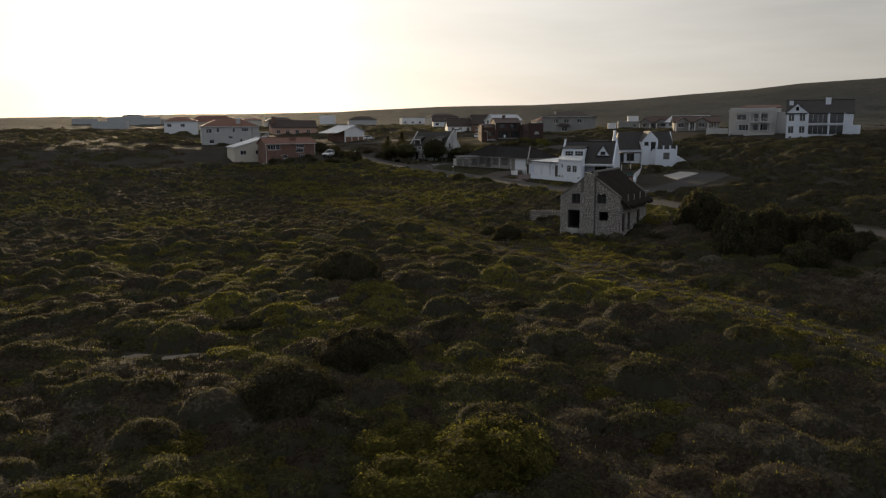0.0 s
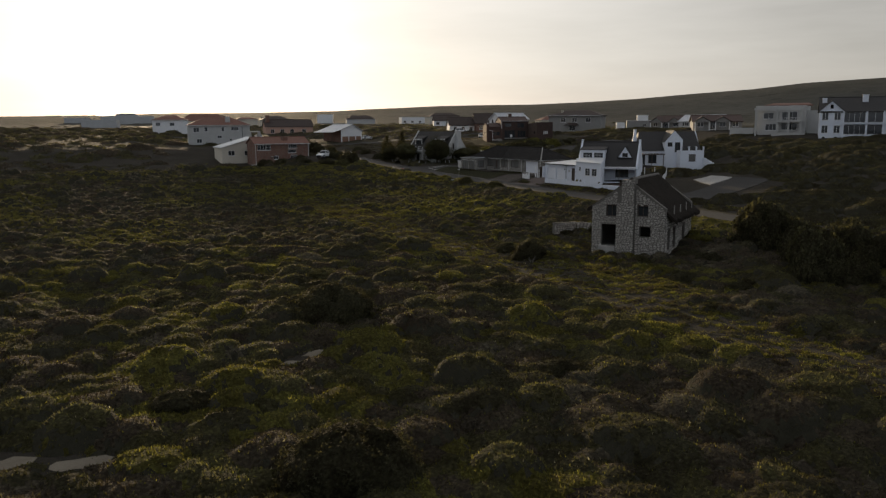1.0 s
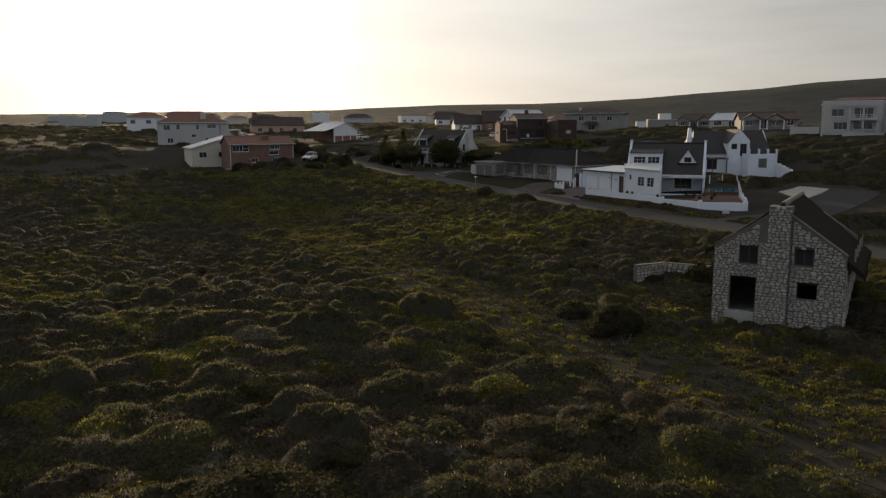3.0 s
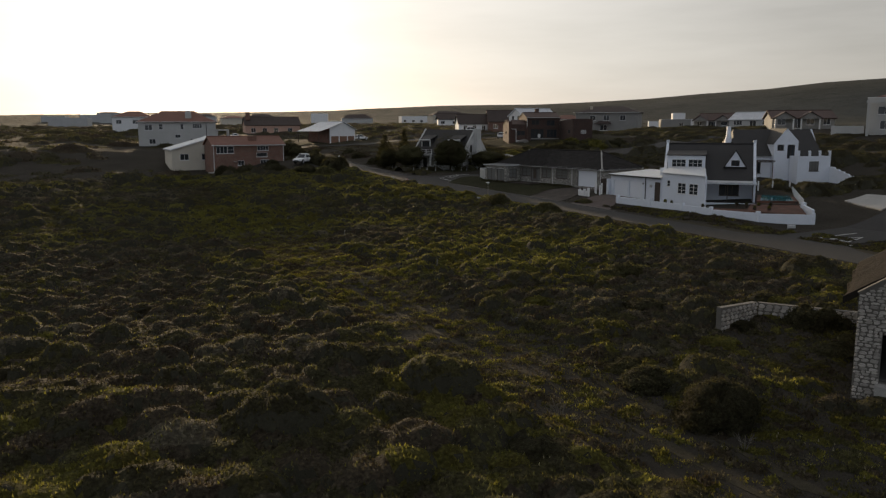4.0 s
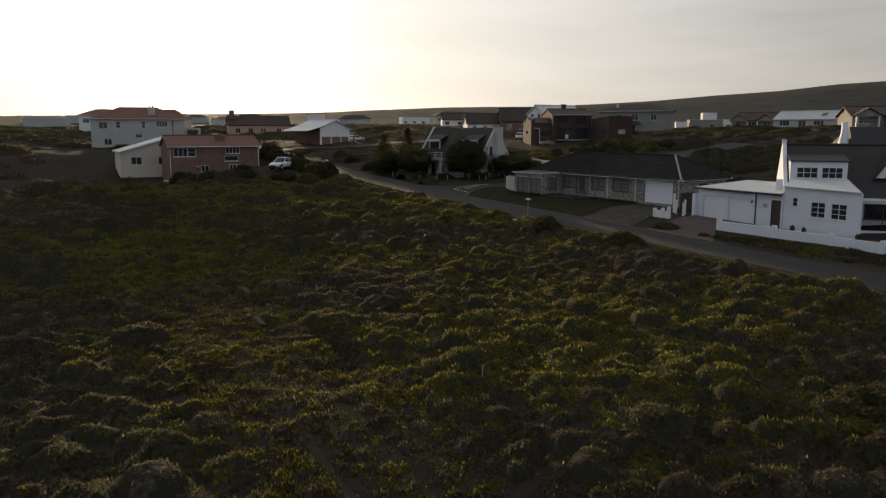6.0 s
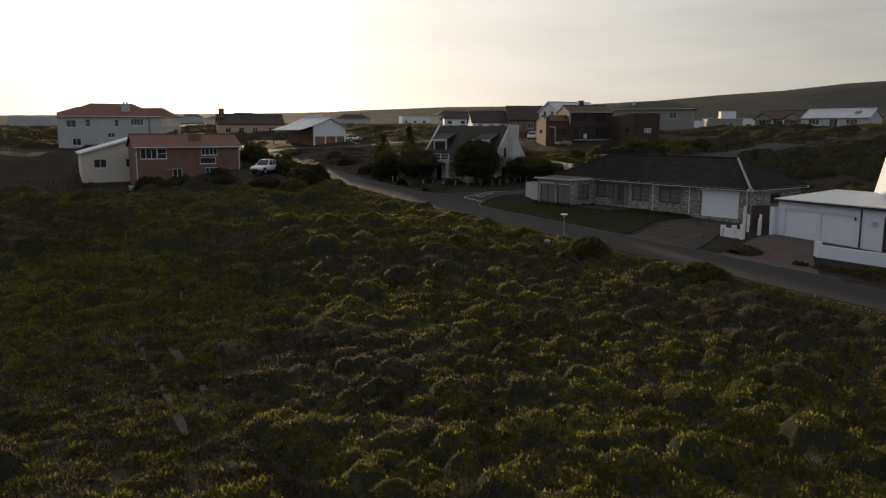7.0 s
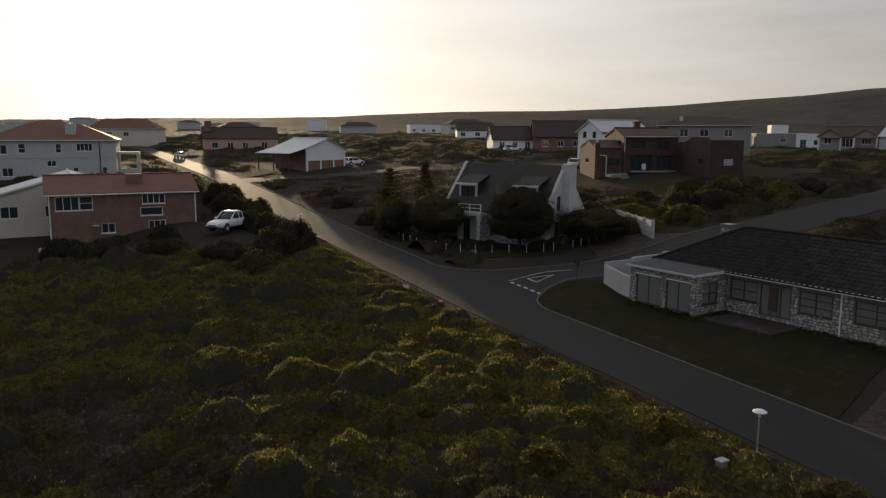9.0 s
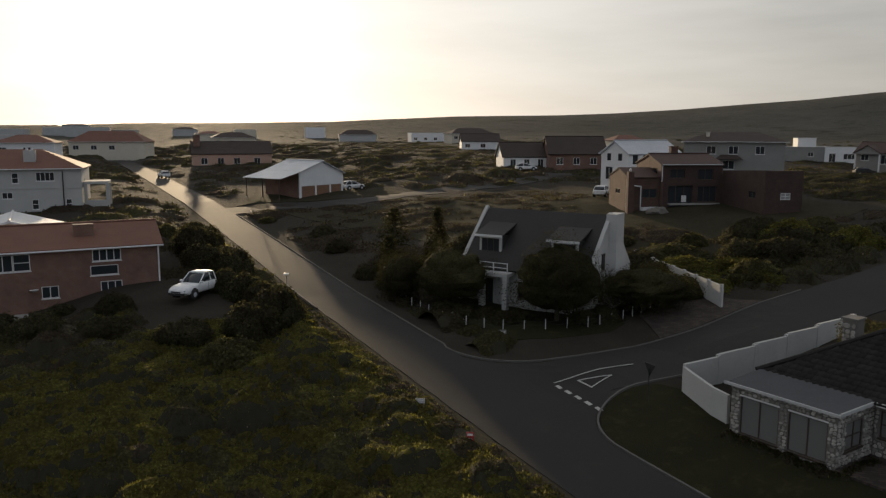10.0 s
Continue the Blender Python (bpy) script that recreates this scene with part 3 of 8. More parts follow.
def kerb(name, line, w=0.13, h=0.07):
    bm = bmesh.new()
    prev = None
    for k, (x, y) in enumerate(line):
        a, b = line[max(0, k - 1)], line[min(len(line) - 1, k + 1)]
        d = Vector((b[0] - a[0], b[1] - a[1])).normalized()
        n = Vector((d.y, -d.x)) * w / 2
        z = land(x, y) + 0.05
        row = [bm.verts.new(p) for p in ((x - n.x, y - n.y, z - 0.2), (x - n.x * 0.8, y - n.y * 0.8, z + h), (x + n.x * 0.8, y + n.y * 0.8, z + h), (x + n.x, y + n.y, z - 0.2))]
        if prev:
            for i in range(3):
                bm.faces.new((prev[i], prev[i + 1], row[i + 1], row[i]))
        prev = row
    return single(name, bm, M_KERB, "low weathered concrete kerb along the road edge", "kerb", kind="structure")


fillet("road_corner", 7.8, 156.1, 5.6, 1, -1)
fillet("road_corner", 6.7, 173.2, 5.0, 1, 1)
fillet("road_corner", 6.2, 103.0, 5.0, 1, 1)
fillet("road_corner", 6.2, 88.0, 4.0, 1, -1)


def arc_line(cx, cy, r, a0, a1, n=12):
    return [(cx + r * math.cos(radians(a0 + (a1 - a0) * i / n)), cy + r * math.sin(radians(a0 + (a1 - a0) * i / n))) for i in range(n + 1)]


kerb("kerb_1", path_y(ROAD_R + 0.1, 118, 155.5, 1.5) + arc_line(7.8, 156.1, 5.5, 180, 90)[1:] + [(9 + 1.5 * i, 161.65 + 0.0011 * max(0, 1.5 * i - 2) ** 2) for i in range(12)])
kerb("kerb_2", [(30 - 1.5 * i, 168.3 + 0.0011 * max(0, 20 - 1.5 * i) ** 2) for i in range(15)] + arc_line(6.9, 173.3, 4.8, 270, 180)[1:] + path_y(ROAD_R + 0.1, 174, 236, 2))
kerb("kerb_3", path_y(ROAD_L - 0.1, 186, 196, 1.5), 0.16, 0.14)
# sandy verges
single("verge_west", ribbon(bmesh.new(), path_y(-3.1, -100, 240, 1.5), 0.9, 0.9, 0.03, 2, 0.9), M_TRACK, "sandy grass verge beside the asphalt", "verge", kind="structure")
single("verge_east", ribbon(bmesh.new(), path_y(3.0, -100, 112, 1.5), 0.9, 0.7, 0.03, 2, 0.9), M_TRACK, "sandy grass verge beside the asphalt", "verge", kind="structure")
# two wheel tracks of the firebreak
def firebreak(y):
    """The middle line of the mown strip through the scrub."""
    return -34.4 + 1.3 * smooth(50, 70, y) - 1.2 * smooth(78, 96, y)


for k, side in enumerate((1.0, -1.0)):
    line = [(firebreak(y) + side + (1 - 0.75 * smooth(85, 105, y)) * (0.25 * math.sin(y / 9) + 0.4 * noise.noise(Vector((0, y / 15, k)))), y) for y in np.arange(10, 116, 1.2)]
    single(("wheel_track_a", "wheel_track_b")[k], ribbon(bmesh.new(), line, 0.16, 0.16, 0.02, 2, 0.45, 0.3), M_TRACK, "pale sandy wheel track through the low scrub", "track", kind="structure")
# lawn and drives by the bungalow


def patch(name, pts, lift, mat, label, cat, step=1.0):
    """A flat sheet on the land inside a convex outline."""
    xs_, ys_ = [p[0] for p in pts], [p[1] for p in pts]
    bm = bmesh.new()
    vs = [bm.verts.new((x, y, 0)) for x, y in pts]
    bm.faces.new(vs)
    for k in range(1, int((max(xs_) - min(xs_)) / step) + 1):
        bmesh.ops.bisect_plane(bm, geom=bm.verts[:] + bm.edges[:] + bm.faces[:], plane_co=(min(xs_) + k * step, 0, 0), plane_no=(1, 0, 0))
    for k in range(1, int((max(ys_) - min(ys_)) / step) + 1):
        bmesh.ops.bisect_plane(bm, geom=bm.verts[:] + bm.edges[:] + bm.faces[:], plane_co=(0, min(ys_) + k * step, 0), plane_no=(0, 1, 0))
    for v in bm.verts:
        v.co.z = land(v.co.x, v.co.y) + lift
    ext = bmesh.ops.extrude_face_region(bm, geom=bm.faces[:])
    for v in [g for g in ext["geom"] if isinstance(g, bmesh.types.BMVert)]:
        v.co.z -= 0.35
    return single(name, bm, mat, label, cat, kind="structure")


patch("lawn", [(2.45, 136.5), (12.3, 140), (12.3, 154), (9, 161.2)] + arc_line(7.8, 156.1, 5.35, 95, 180), 0.05, M_LAWN, "rough dark lawn before the stone bungalow", "lawn")
patch("driveway_stone", [(2.4, 129), (8, 131.5), (12.8, 133.6), (12.8, 139), (2.4, 135.8)], 0.06, M_PAVER, "dark brick-paved drive to the bungalow garage", "driveway")
patch("driveway_white", [(2.4, 119.4), (5.8, 122.4), (10.3, 122.5), (10.3, 129), (2.4, 127)], 0.07, M_PAVER_RED, "reddish brick-paved drive before the white garage", "driveway")
patch("driveway_corner", [(16, 168.6), (26, 168.8), (24, 174), (18, 173)], 0.07, M_PAVER, "dark paved drive at the corner plot", "driveway")
patch("corner_grass", [(4.9, 174.4), (6.2, 172.2), (9.0, 171.2), (14.0, 171.2), (15.8, 172.0), (15.8, 178), (8, 183), (5, 182)], 0.03, M_LAWN, "rough dark grass of the corner plot", "lawn")
# Pale sheet on the side road: the asphalt's sky reflection put into colour.
patch("sheen_patch", [(22, 100.5), (29, 102.5), (28.5, 106.5), (24, 106)], 0.12, M_CONCRETE, "pale patch for the sky sheen on the side road", "driveway")
patch("sandy_clearing", [(24, 176), (60, 184), (66, 214), (30, 232), (8, 232)], 0.05, M_DRY, "bare sandy ground on the open plots", "ground", 3.0)
patch("yard", [(4, 243), (30, 243), (32, 251), (24, 251), (9, 251)], 0.08, M_DRY, "trodden sandy yard before the shed", "ground", 2.0)
# yield markings at the side road's mouth


def mark(name, quads, label):
    bm = bmesh.new()
    for (ax, ay), (bx, by), (cx, cy), (dx, dy) in quads:
        n = max(1, round(math.hypot(bx - ax, by - ay) / 0.5))
        for k in range(n):
            f, g = k / n, (k + 1) / n
            q = [(ax + (bx - ax) * f, ay + (by - ay) * f), (ax + (bx - ax) * g, ay + (by - ay) * g), (dx + (cx - dx) * g, dy + (cy - dy) * g), (dx + (cx - dx) * f, dy + (cy - dy) * f)]
            slab(bm, [(x, y, land(x, y) + 0.085) for x, y in q], 0.03)
    bmesh.ops.remove_doubles(bm, verts=bm.verts[:], dist=1e-4)
    return single(name, bm, M_PAINT, label, "road marking", kind="structure")


def stroke(x0, y0, x1, y1, w):
    d = Vector((x1 - x0, y1 - y0)).normalized()
    n = Vector((-d.y, d.x)) * w / 2
    return ((x0 - n.x, y0 - n.y), (x1 - n.x, y1 - n.y), (x1 + n.x, y1 + n.y), (x0 + n.x, y0 + n.y))


mark("yield_line", [stroke(4.42, 164.35 - 0.88 * i, 4.38, 163.85 - 0.88 * i, 0.22) for i in range(5)], "dashed white yield line")
mark("centre_line", [stroke(4.5, 164.75, 10.0, 164.4, 0.065)], "solid white centre line")
mark("yield_triangle", [stroke(5.7, 164.1, 5.72, 162.85, 0.09), stroke(5.7, 164.08, 7.55, 163.4, 0.06), stroke(5.72, 162.88, 7.55, 163.4, 0.06)], "white painted yield triangle")
mark("yield_line_low", [stroke(4.4, 94.6 - 0.9 * i, 4.4, 94.05 - 0.9 * i, 0.22) for i in range(4)], "dashed white yield line")
mark("centre_line_low", [stroke(4.4, 95.3, 11, 95.6, 0.11)], "solid white centre line")
mark("yield_triangle_low", [stroke(6, 94.6, 6, 92.9, 0.14), stroke(6, 94.6, 9.2, 93.8, 0.12), stroke(6, 92.9, 9.2, 93.8, 0.12)], "white painted yield triangle")
mark("yield_line_far", [stroke(4.6, 238.6 - 0.9 * i, 4.6, 238.0 - 0.9 * i, 0.22) for i in range(3)], "dashed white yield line")

# small bare spots of pale sand in the field
BARE = [(-58.3, 52.0, 0.55), (-60.0, 51.3, 0.32), (-60.6, 55.5, 0.5), (-70.3, 43.5, 0.7), (-72.8, 44.8, 0.6), (-69.0, 90.0, 0.6), (-14.1, 140.2, 0.22), (-24.0, 138.2, 0.25), (-37.0, 83.5, 0.5)]
for x, y, r in BARE:
    ring = [(x + r * 1.5 * math.cos(a) * (1 + 0.75 * noise.noise(Vector((a * 2.1, x, y)))), y + r * math.sin(a) * (1 + 0.75 * noise.noise(Vector((a * 2.1, y, x))))) for a in [2 * math.pi * k / 14 for k in range(14)]]
    patch("sand_spot", ring, 0.03, M_SAND, "bare spot of pale sand among the shrubs", "ground", 0.5)

M_STREAK = surface("worn_sandy_streak", (0.055, 0.05, 0.043), (0.125, 0.115, 0.1), 1.0, 0.9, 12, 0.8, 0.05, (0.035, 0.033, 0.022), 0.9, gloss=0.04)
for x, y, long_, wide in ((-34.4, 131.2, 0.8, 0.12), (-34.1, 122.6, 6.0, 0.09), (-33.2, 126.6, 2.4, 0.16), (-33.05, 119.6, 4.2, 0.12),
                          (-31.9, 124.6, 1.3, 0.2), (-31.7, 119.6, 2.2, 0.12), (-31.0, 118.9, 0.4, 0.25)):
    line = [(x + 0.1 * noise.noise(Vector((k / 7, x, y))), y + k * 0.2) for k in range(-int(long_ / 0.2), int(long_ / 0.2) + 1)]
    single("sand_streak", ribbon(bmesh.new(), line, wide, wide, 0.07, 2, 0.1, 0.3), M_STREAK, "worn streak of pale sand in the old track", "ground", kind="structure")

# ================= houses =================
def hip_roof(parent, x0, x1, y0, y1, ze, zr, inset, mat, over=0.4, ridge=None, name="roof"):
    """A hipped roof with its ridge along x, closed below."""
    bm = bmesh.new()
    yr = (y0 + y1) / 2 if ridge is None else ridge
    a = [(x0 - over, y0 - over, ze), (x1 + over, y0 - over, ze), (x1 + over, y1 + over, ze), (x0 - over, y1 + over, ze)]
    lo = [(x, y, z - 0.16) for x, y, z in a]
    r = [(x0 + inset, yr, zr), (x1 - inset, yr, zr)]
    solid(bm, lo + a + r, ((0, 3, 2, 1), (0, 1, 5, 4), (1, 2, 6, 5), (2, 3, 7, 6), (3, 0, 4, 7), (4, 5, 9, 8), (6, 7, 8, 9), (5, 6, 9), (7, 4, 8)))
    return part(name, bm, mat, parent)


def ridge_cap(parent, a, b, mat, r=0.11):
    return part("ridge_cap", tube(bmesh.new(), a, b, r, sides=6), mat, parent)


def gutter(parent, a, b, mat=None, r=0.07):
    return part("gutter", tube(bmesh.new(), a, b, r, sides=6), mat or M_TRIM, parent)


def chimney(parent, x, y, z0, z1, w, d, mat, taper=0.0):
    bm = bmesh.new()
    n = w / 2 - taper
    e = d / 2 - taper
    solid(bm, [(x + sx * (w / 2 if z == z0 else n), y + sy * (d / 2 if z == z0 else e), z) for sx in (-1, 1) for sy in (-1, 1) for z in (z0, z1)], BOX)
    c = part("chimney", bm, mat, parent)
    part("chimney_cap", block(x - n - 0.07, x + n + 0.07, y - e - 0.07, y + e + 0.07, z1 + 0.002, z1 + 0.1), mat, c)
    return c


def villa(name, base, turn, L, D, he, hr, roof, wall_mat, roof_mat, front=(), left=(), right=(), label="", frame=None, over=0.35, deep=1.2, inset=None, pane=None, thick=0.24):
    """A plain house in its own frame: front along x at y = 0, facing -y. Openings: a0, a1, z0, z1, columns, rows."""
    h = thing(name, base, label, "house", turn=turn if turn else 1e-4)
    gab_y, gab_x = roof == 'y', roof == 'x'
    flat = roof == 'flat'
    top = he if not flat else hr
    fo = ((0, top), (L / 2, hr), (L, top)) if gab_y else ((0, top), (L, top))
    so = ((0, top), (D / 2, hr), (D, top)) if gab_x else ((0, top), (D, top))
    cut = [o[:4] for o in front]
    part("wall", wall_mesh('y', 0, thick, fo, -deep, cut), wall_mat, h)
    part("wall", wall_mesh('y', D, D - thick, fo, -deep), wall_mat, h)
    so2 = tuple((min(max(a, thick + 0.002), D - thick - 0.002), z) for a, z in so)
    part("wall", wall_mesh('x', 0, thick, so2, -deep, [o[:4] for o in left]), wall_mat, h)
    part("wall", wall_mesh('x', L, L - thick, so2, -deep, [o[:4] for o in right]), wall_mat, h)
    for axis, plane, out, group in (('y', 0, -1, front), ('x', 0, -1, left), ('x', L, 1, right)):
        for a0, a1, z0, z1, cols, rows in group:
            window(h, axis, plane, out, a0, a1, z0, z1, cols, rows, frame or M_TRIM, pane, name="window" if z0 > 0.3 else "glazed_door")
    if gab_x:
        gable_roof(h, 'x', -over, L + over, 0, D, he, hr, roof_mat, 0.18, over)
        ridge_cap(h, (-over, D / 2, hr + 0.05), (L + over, D / 2, hr + 0.05), roof_mat)
    elif gab_y:
        gable_roof(h, 'y', -over, D + over, 0, L, he, hr, roof_mat, 0.18, over)
        ridge_cap(h, (L / 2, -over, hr + 0.05), (L / 2, D + over, hr + 0.05), roof_mat)
    elif roof == 'hip':
        hip_roof(h, 0, L, 0, D, he + 0.18, hr, D / 2 if inset is None else inset, roof_mat, over)
        gutter(h, (-over, -over - 0.05, he + 0.1), (L + over, -over - 0.05, he + 0.1))
    else:
        part("roof", block(thick + 0.002, L - thick - 0.002, thick + 0.002, D - thick - 0.002, he - 0.2, he), roof_mat, h)
        bm = bmesh.new()
        box(bm, -0.06, L + 0.06, -0.06, thick + 0.06, hr + 0.003, hr + 0.09)
        box(bm, -0.06, L + 0.06, D - thick - 0.06, D + 0.06, hr + 0.003, hr + 0.09)
        part("coping", bm, M_TRIM, h)
    part("floor", block(thick + 0.01, L - thick - 0.01, thick + 0.01, D - thick - 0.01, -0.2, 0.02), M_CONCRETE, h)
    return h


def rail(parent, axis, plane, a0, a1, z0, z1, mat=None, step=0.9):
    bm = bmesh.new()
    for z in (z1 - 0.06, (z0 + z1) / 2, z0 + 0.1):
        bar(bm, axis, plane - 0.025, plane + 0.025, a0, a1, z, z + 0.05)
    n = max(1, int((a1 - a0) / step))
    for i in range(n + 1):
        a = a0 + (a1 - a0) * i / n
        bar(bm, axis, plane - 0.035, plane + 0.035, a - 0.03, a + 0.03, z0, z1 + 0.01)
    return part("railing", bm, mat or M_TRIM, parent)


# ---- the unfinished stone house ----
SW, SD = 7.1, 9.6
stone_house = thing("stone_house", (-24.0, 71.8, 0.05), "unfinished two-storey limestone house with dark ragged thatch roof", "house", turn=-58.8)
FRONT_HOLES = [(0.98, 2.42, 0.3, 2.33), (4.66, 5.7, 1.32, 2.27), (1.42, 2.45, 3.12, 4.2), (4.42, 5.42, 3.25, 4.23)]
FRONT_TOP = ((0, 4.0), (3.55, 6.5), (7.1, 4.0))
SIDE_HOLES = [(0.7, 1.55, 0.1, 2.0), (2.6, 3.5, 0.1, 2.0), (6.0, 7.0, 0.5, 1.95)]
front_wall = part("front_wall", wall_mesh('y', 0, 0.35, FRONT_TOP, -0.9, FRONT_HOLES), M_MORTAR, stone_house, "rubble limestone gable wall")
part("back_wall", wall_mesh('y', SD, SD - 0.35, FRONT_TOP, -0.9), M_MORTAR, stone_house)
side_wall = part("side_wall", wall_mesh('x', SW, SW - 0.35, ((0.352, 3.4), (SD - 0.352, 3.4)), -0.9, SIDE_HOLES), M_MORTAR, stone_house)
part("side_wall", wall_mesh('x', 0, 0.35, ((0.352, 3.9), (SD - 0.352, 3.9)), -0.9), M_MORTAR, stone_house)
bm = block(2.5, 4.2, -0.32, -0.002, -0.9, 4.5)
solid(bm, [(x, y, z) for x in (2.5, 4.2) for y in (-0.32, -0.002) for z in (4.502, 4.503)], BOX)
solid(bm, [(2.5, -0.32, 4.504), (2.95, -0.3, 5.3), (2.5, -0.002, 4.504), (2.95, -0.002, 5.3), (4.2, -0.32, 4.504), (4.15, -0.3, 5.3), (4.2, -0.002, 4.504), (4.15, -0.002, 5.3)], BOX)
box(bm, 2.95, 4.15, -0.3, 0.75, 5.302, 6.62)
breast = part("chimney_breast", bm, M_MORTAR, stone_house, "tall rubble stone chimney breast")
for a0, a1, z0, z1 in FRONT_HOLES:
    part("lintel", block(a0 - 0.2, a1 + 0.2, -0.03, 0.3, z1 + 0.004, z1 + 0.12), M_DARKWOOD, stone_house)
for a0, a1, z0, z1 in FRONT_HOLES[2:]:
    window(stone_house, 'y', 0, -1, a0, a1, z0, z1, 2, 1, M_DARKWOOD, M_GLASS, False, 0.22)
for a0, a1, z0, z1 in SIDE_HOLES:
    part("lintel", block(SW - 0.3, SW + 0.03, a0 - 0.15, a1 + 0.15, z1 + 0.004, z1 + 0.12), M_DARKWOOD, stone_house)
    part("door_frame", wall_mesh('x', SW - 0.15, SW - 0.25, ((a0, z1), (a1, z1)), z0, [(a0 + 0.07, a1 - 0.07, z0, z1 - 0.06)]), M_DARKWOOD, stone_house)
part("upper_floor", block(0.36, SW - 0.36, 0.36, SD - 0.36, 2.6, 2.78), M_DARKWOOD, stone_house)
part("floor", block(0.36, SW - 0.36, 0.36, SD - 0.36, -0.3, 0.05), M_CONCRETE, stone_house)


def thatch(parent, ridge_x, zr, edge_x, ze, y0, y1, seed, thick=0.32):
    """One slope of a worn thatch roof, sagging and ragged along its lower edge."""
    bm = bmesh.new()
    nu, nv = 46, 12
    top = []
    for i in range(nu + 1):
        y = y0 + (y1 - y0) * i / nu
        rag = 0.28 * noise.noise(Vector((y * 1.3, seed, 0))) + 0.14 * noise.noise(Vector((y * 4.5, seed, 2)))
        row = []
        for j in range(nv + 1):
            f = j / nv * (1 + rag * 0.2 * (j / nv))
            x = ridge_x + (edge_x - ridge_x) * f
            z = zr + (ze - zr) * f + 0.07 * noise.noise(Vector((x * 1.1, y * 1.1, seed))) - 0.05 * math.sin(math.pi * f)
            row.append((x, y, z))
        top.append(row)
    ta = [[bm.verts.new(p) for p in r] for r in top]
    tb = [[bm.verts.new((x, y, z - thick)) for x, y, z in r] for r in top]
    for i in range(nu):
        for j in range(nv):
            bm.faces.new((ta[i][j], ta[i + 1][j], ta[i + 1][j + 1], ta[i][j + 1])).smooth = True
            bm.faces.new((tb[i][j], tb[i][j + 1], tb[i + 1][j + 1], tb[i + 1][j]))
        bm.faces.new((ta[i][nv], ta[i + 1][nv], tb[i + 1][nv], tb[i][nv]))
        bm.faces.new((ta[i][0], tb[i][0], tb[i + 1][0], ta[i + 1][0]))
    for i in (0, nu):
        for j in range(nv):
            bm.faces.new((ta[i][j], ta[i][j + 1], tb[i][j + 1], tb[i][j]))
    return part("thatch", bm, M_THATCH, parent, "dark ragged thatch slope")


thatch(stone_house, 3.56, 6.75, 7.95, 3.05, 0.25, 9.5, 1.0)
thatch(stone_house, 3.54, 6.75, -0.5, 3.8, 0.25, 9.5, 5.0)
part("ridge", tube(bmesh.new(), (3.55, 0.8, 6.62), (3.55, 9.4, 6.62), 0.2, sides=7), M_MORTAR, stone_house, "grey mortar ridge capping")
for k in range(4):
    y = 1.6 + 2.2 * k
    part("post", tube(bmesh.new(), (7.42, y, 3.3), (7.42, y, 4.25 - 0.1 * (k % 2)), 0.06, 0.05, 6), M_GREYWOOD, stone_house, "pale roof pole end")
part("verge_board", slab(bmesh.new(), [(7.15, -0.06, 4.04), (7.15, 0.3, 4.04), (4.16, 0.3, 6.16), (4.16, -0.06, 6.16)], 0.08), M_MORTAR, stone_house)
part("verge_board", slab(bmesh.new(), [(-0.05, -0.06, 4.04), (-0.05, 0.3, 4.04), (2.94, 0.3, 6.15), (2.94, -0.06, 6.15)], 0.08), M_MORTAR, stone_house)
part("step", block(0.85, 2.48, -0.55, -0.005, -0.5, 0.27), M_CONCRETE, stone_house)

# the low yard wall beside it
yard_wall = thing("yard_wall", (-18.5, 81.2, 0), "low rubble limestone yard wall without coping", "wall")


def upright(p, q, z0, z1a, z1b, t):
    """An upright wall piece between two plan points."""
    bm = bmesh.new()
    d = Vector((q[0] - p[0], q[1] - p[1])).normalized()
    n = Vector((-d.y, d.x)) * t / 2
    solid(bm, [(c[0] + s * n.x, c[1] + s * n.y, z) for c, zt in ((p, z1a), (q, z1b)) for s in (-1, 1) for z in (z0, zt)], BOX)
    return bm


yard_seg_a = part("wall_section", upright((-21.9, 81.0), (-18.55, 81.5), -1.2, 1.27, 1.12, 0.3), M_MORTAR, yard_wall)
yard_seg_b = part("wall_section", upright((-18.4, 81.38), (-15.4, 77.3), -1.2, 1.1, 1.05, 0.3), M_MORTAR, yard_wall)

# ---- the white house with the garage wing ----
white_house = thing("white_house", (11.5, 120.7, 1.5), "white plastered Cape-style house with steep slate-grey roof and dormers", "house", turn=-47.0)
WL, WD = 10.2, 8.8
part("wall", wall_mesh('y', 1.9, 2.15, ((4.3, 4.5), (WL - 0.3, 4.5)), -0.9, [(6.3, 8.5, 1.3, 3.0)]), M_BLUEWHITE, white_house)
part("wall", wall_mesh('y', 0, 0.25, ((0.3, 3.7), (4.3, 3.7)), -0.9), M_BLUEWHITE, white_house)
part("wall", wall_mesh('x', 4.3, 4.05, ((0.255, 3.8), (1.895, 3.8)), -0.9), M_BLUEWHITE, white_house)
part("wall", wall_mesh('y', WD, WD - 0.25, ((0.3, 3.6), (WL - 0.3, 3.6)), -0.9), M_BLUEWHITE, white_house)
for plane, inner in ((0, 0.3), (WL, WL - 0.3)):
    g_ = part("gable_wall", wall_mesh('x', plane, inner, ((-0.45, 3.2), (-0.44, 3.5), (0.2, 3.85), (4.4, 7.58), (8.6, 3.85), (9.0, 3.5)), -0.9), M_BLUEWHITE, white_house, "white parapet gable wall")
    part("finial", block(min(plane, inner) - 0.03, max(plane, inner) + 0.03, 4.22, 4.58, 7.42, 7.72), M_BLUEWHITE, g_)
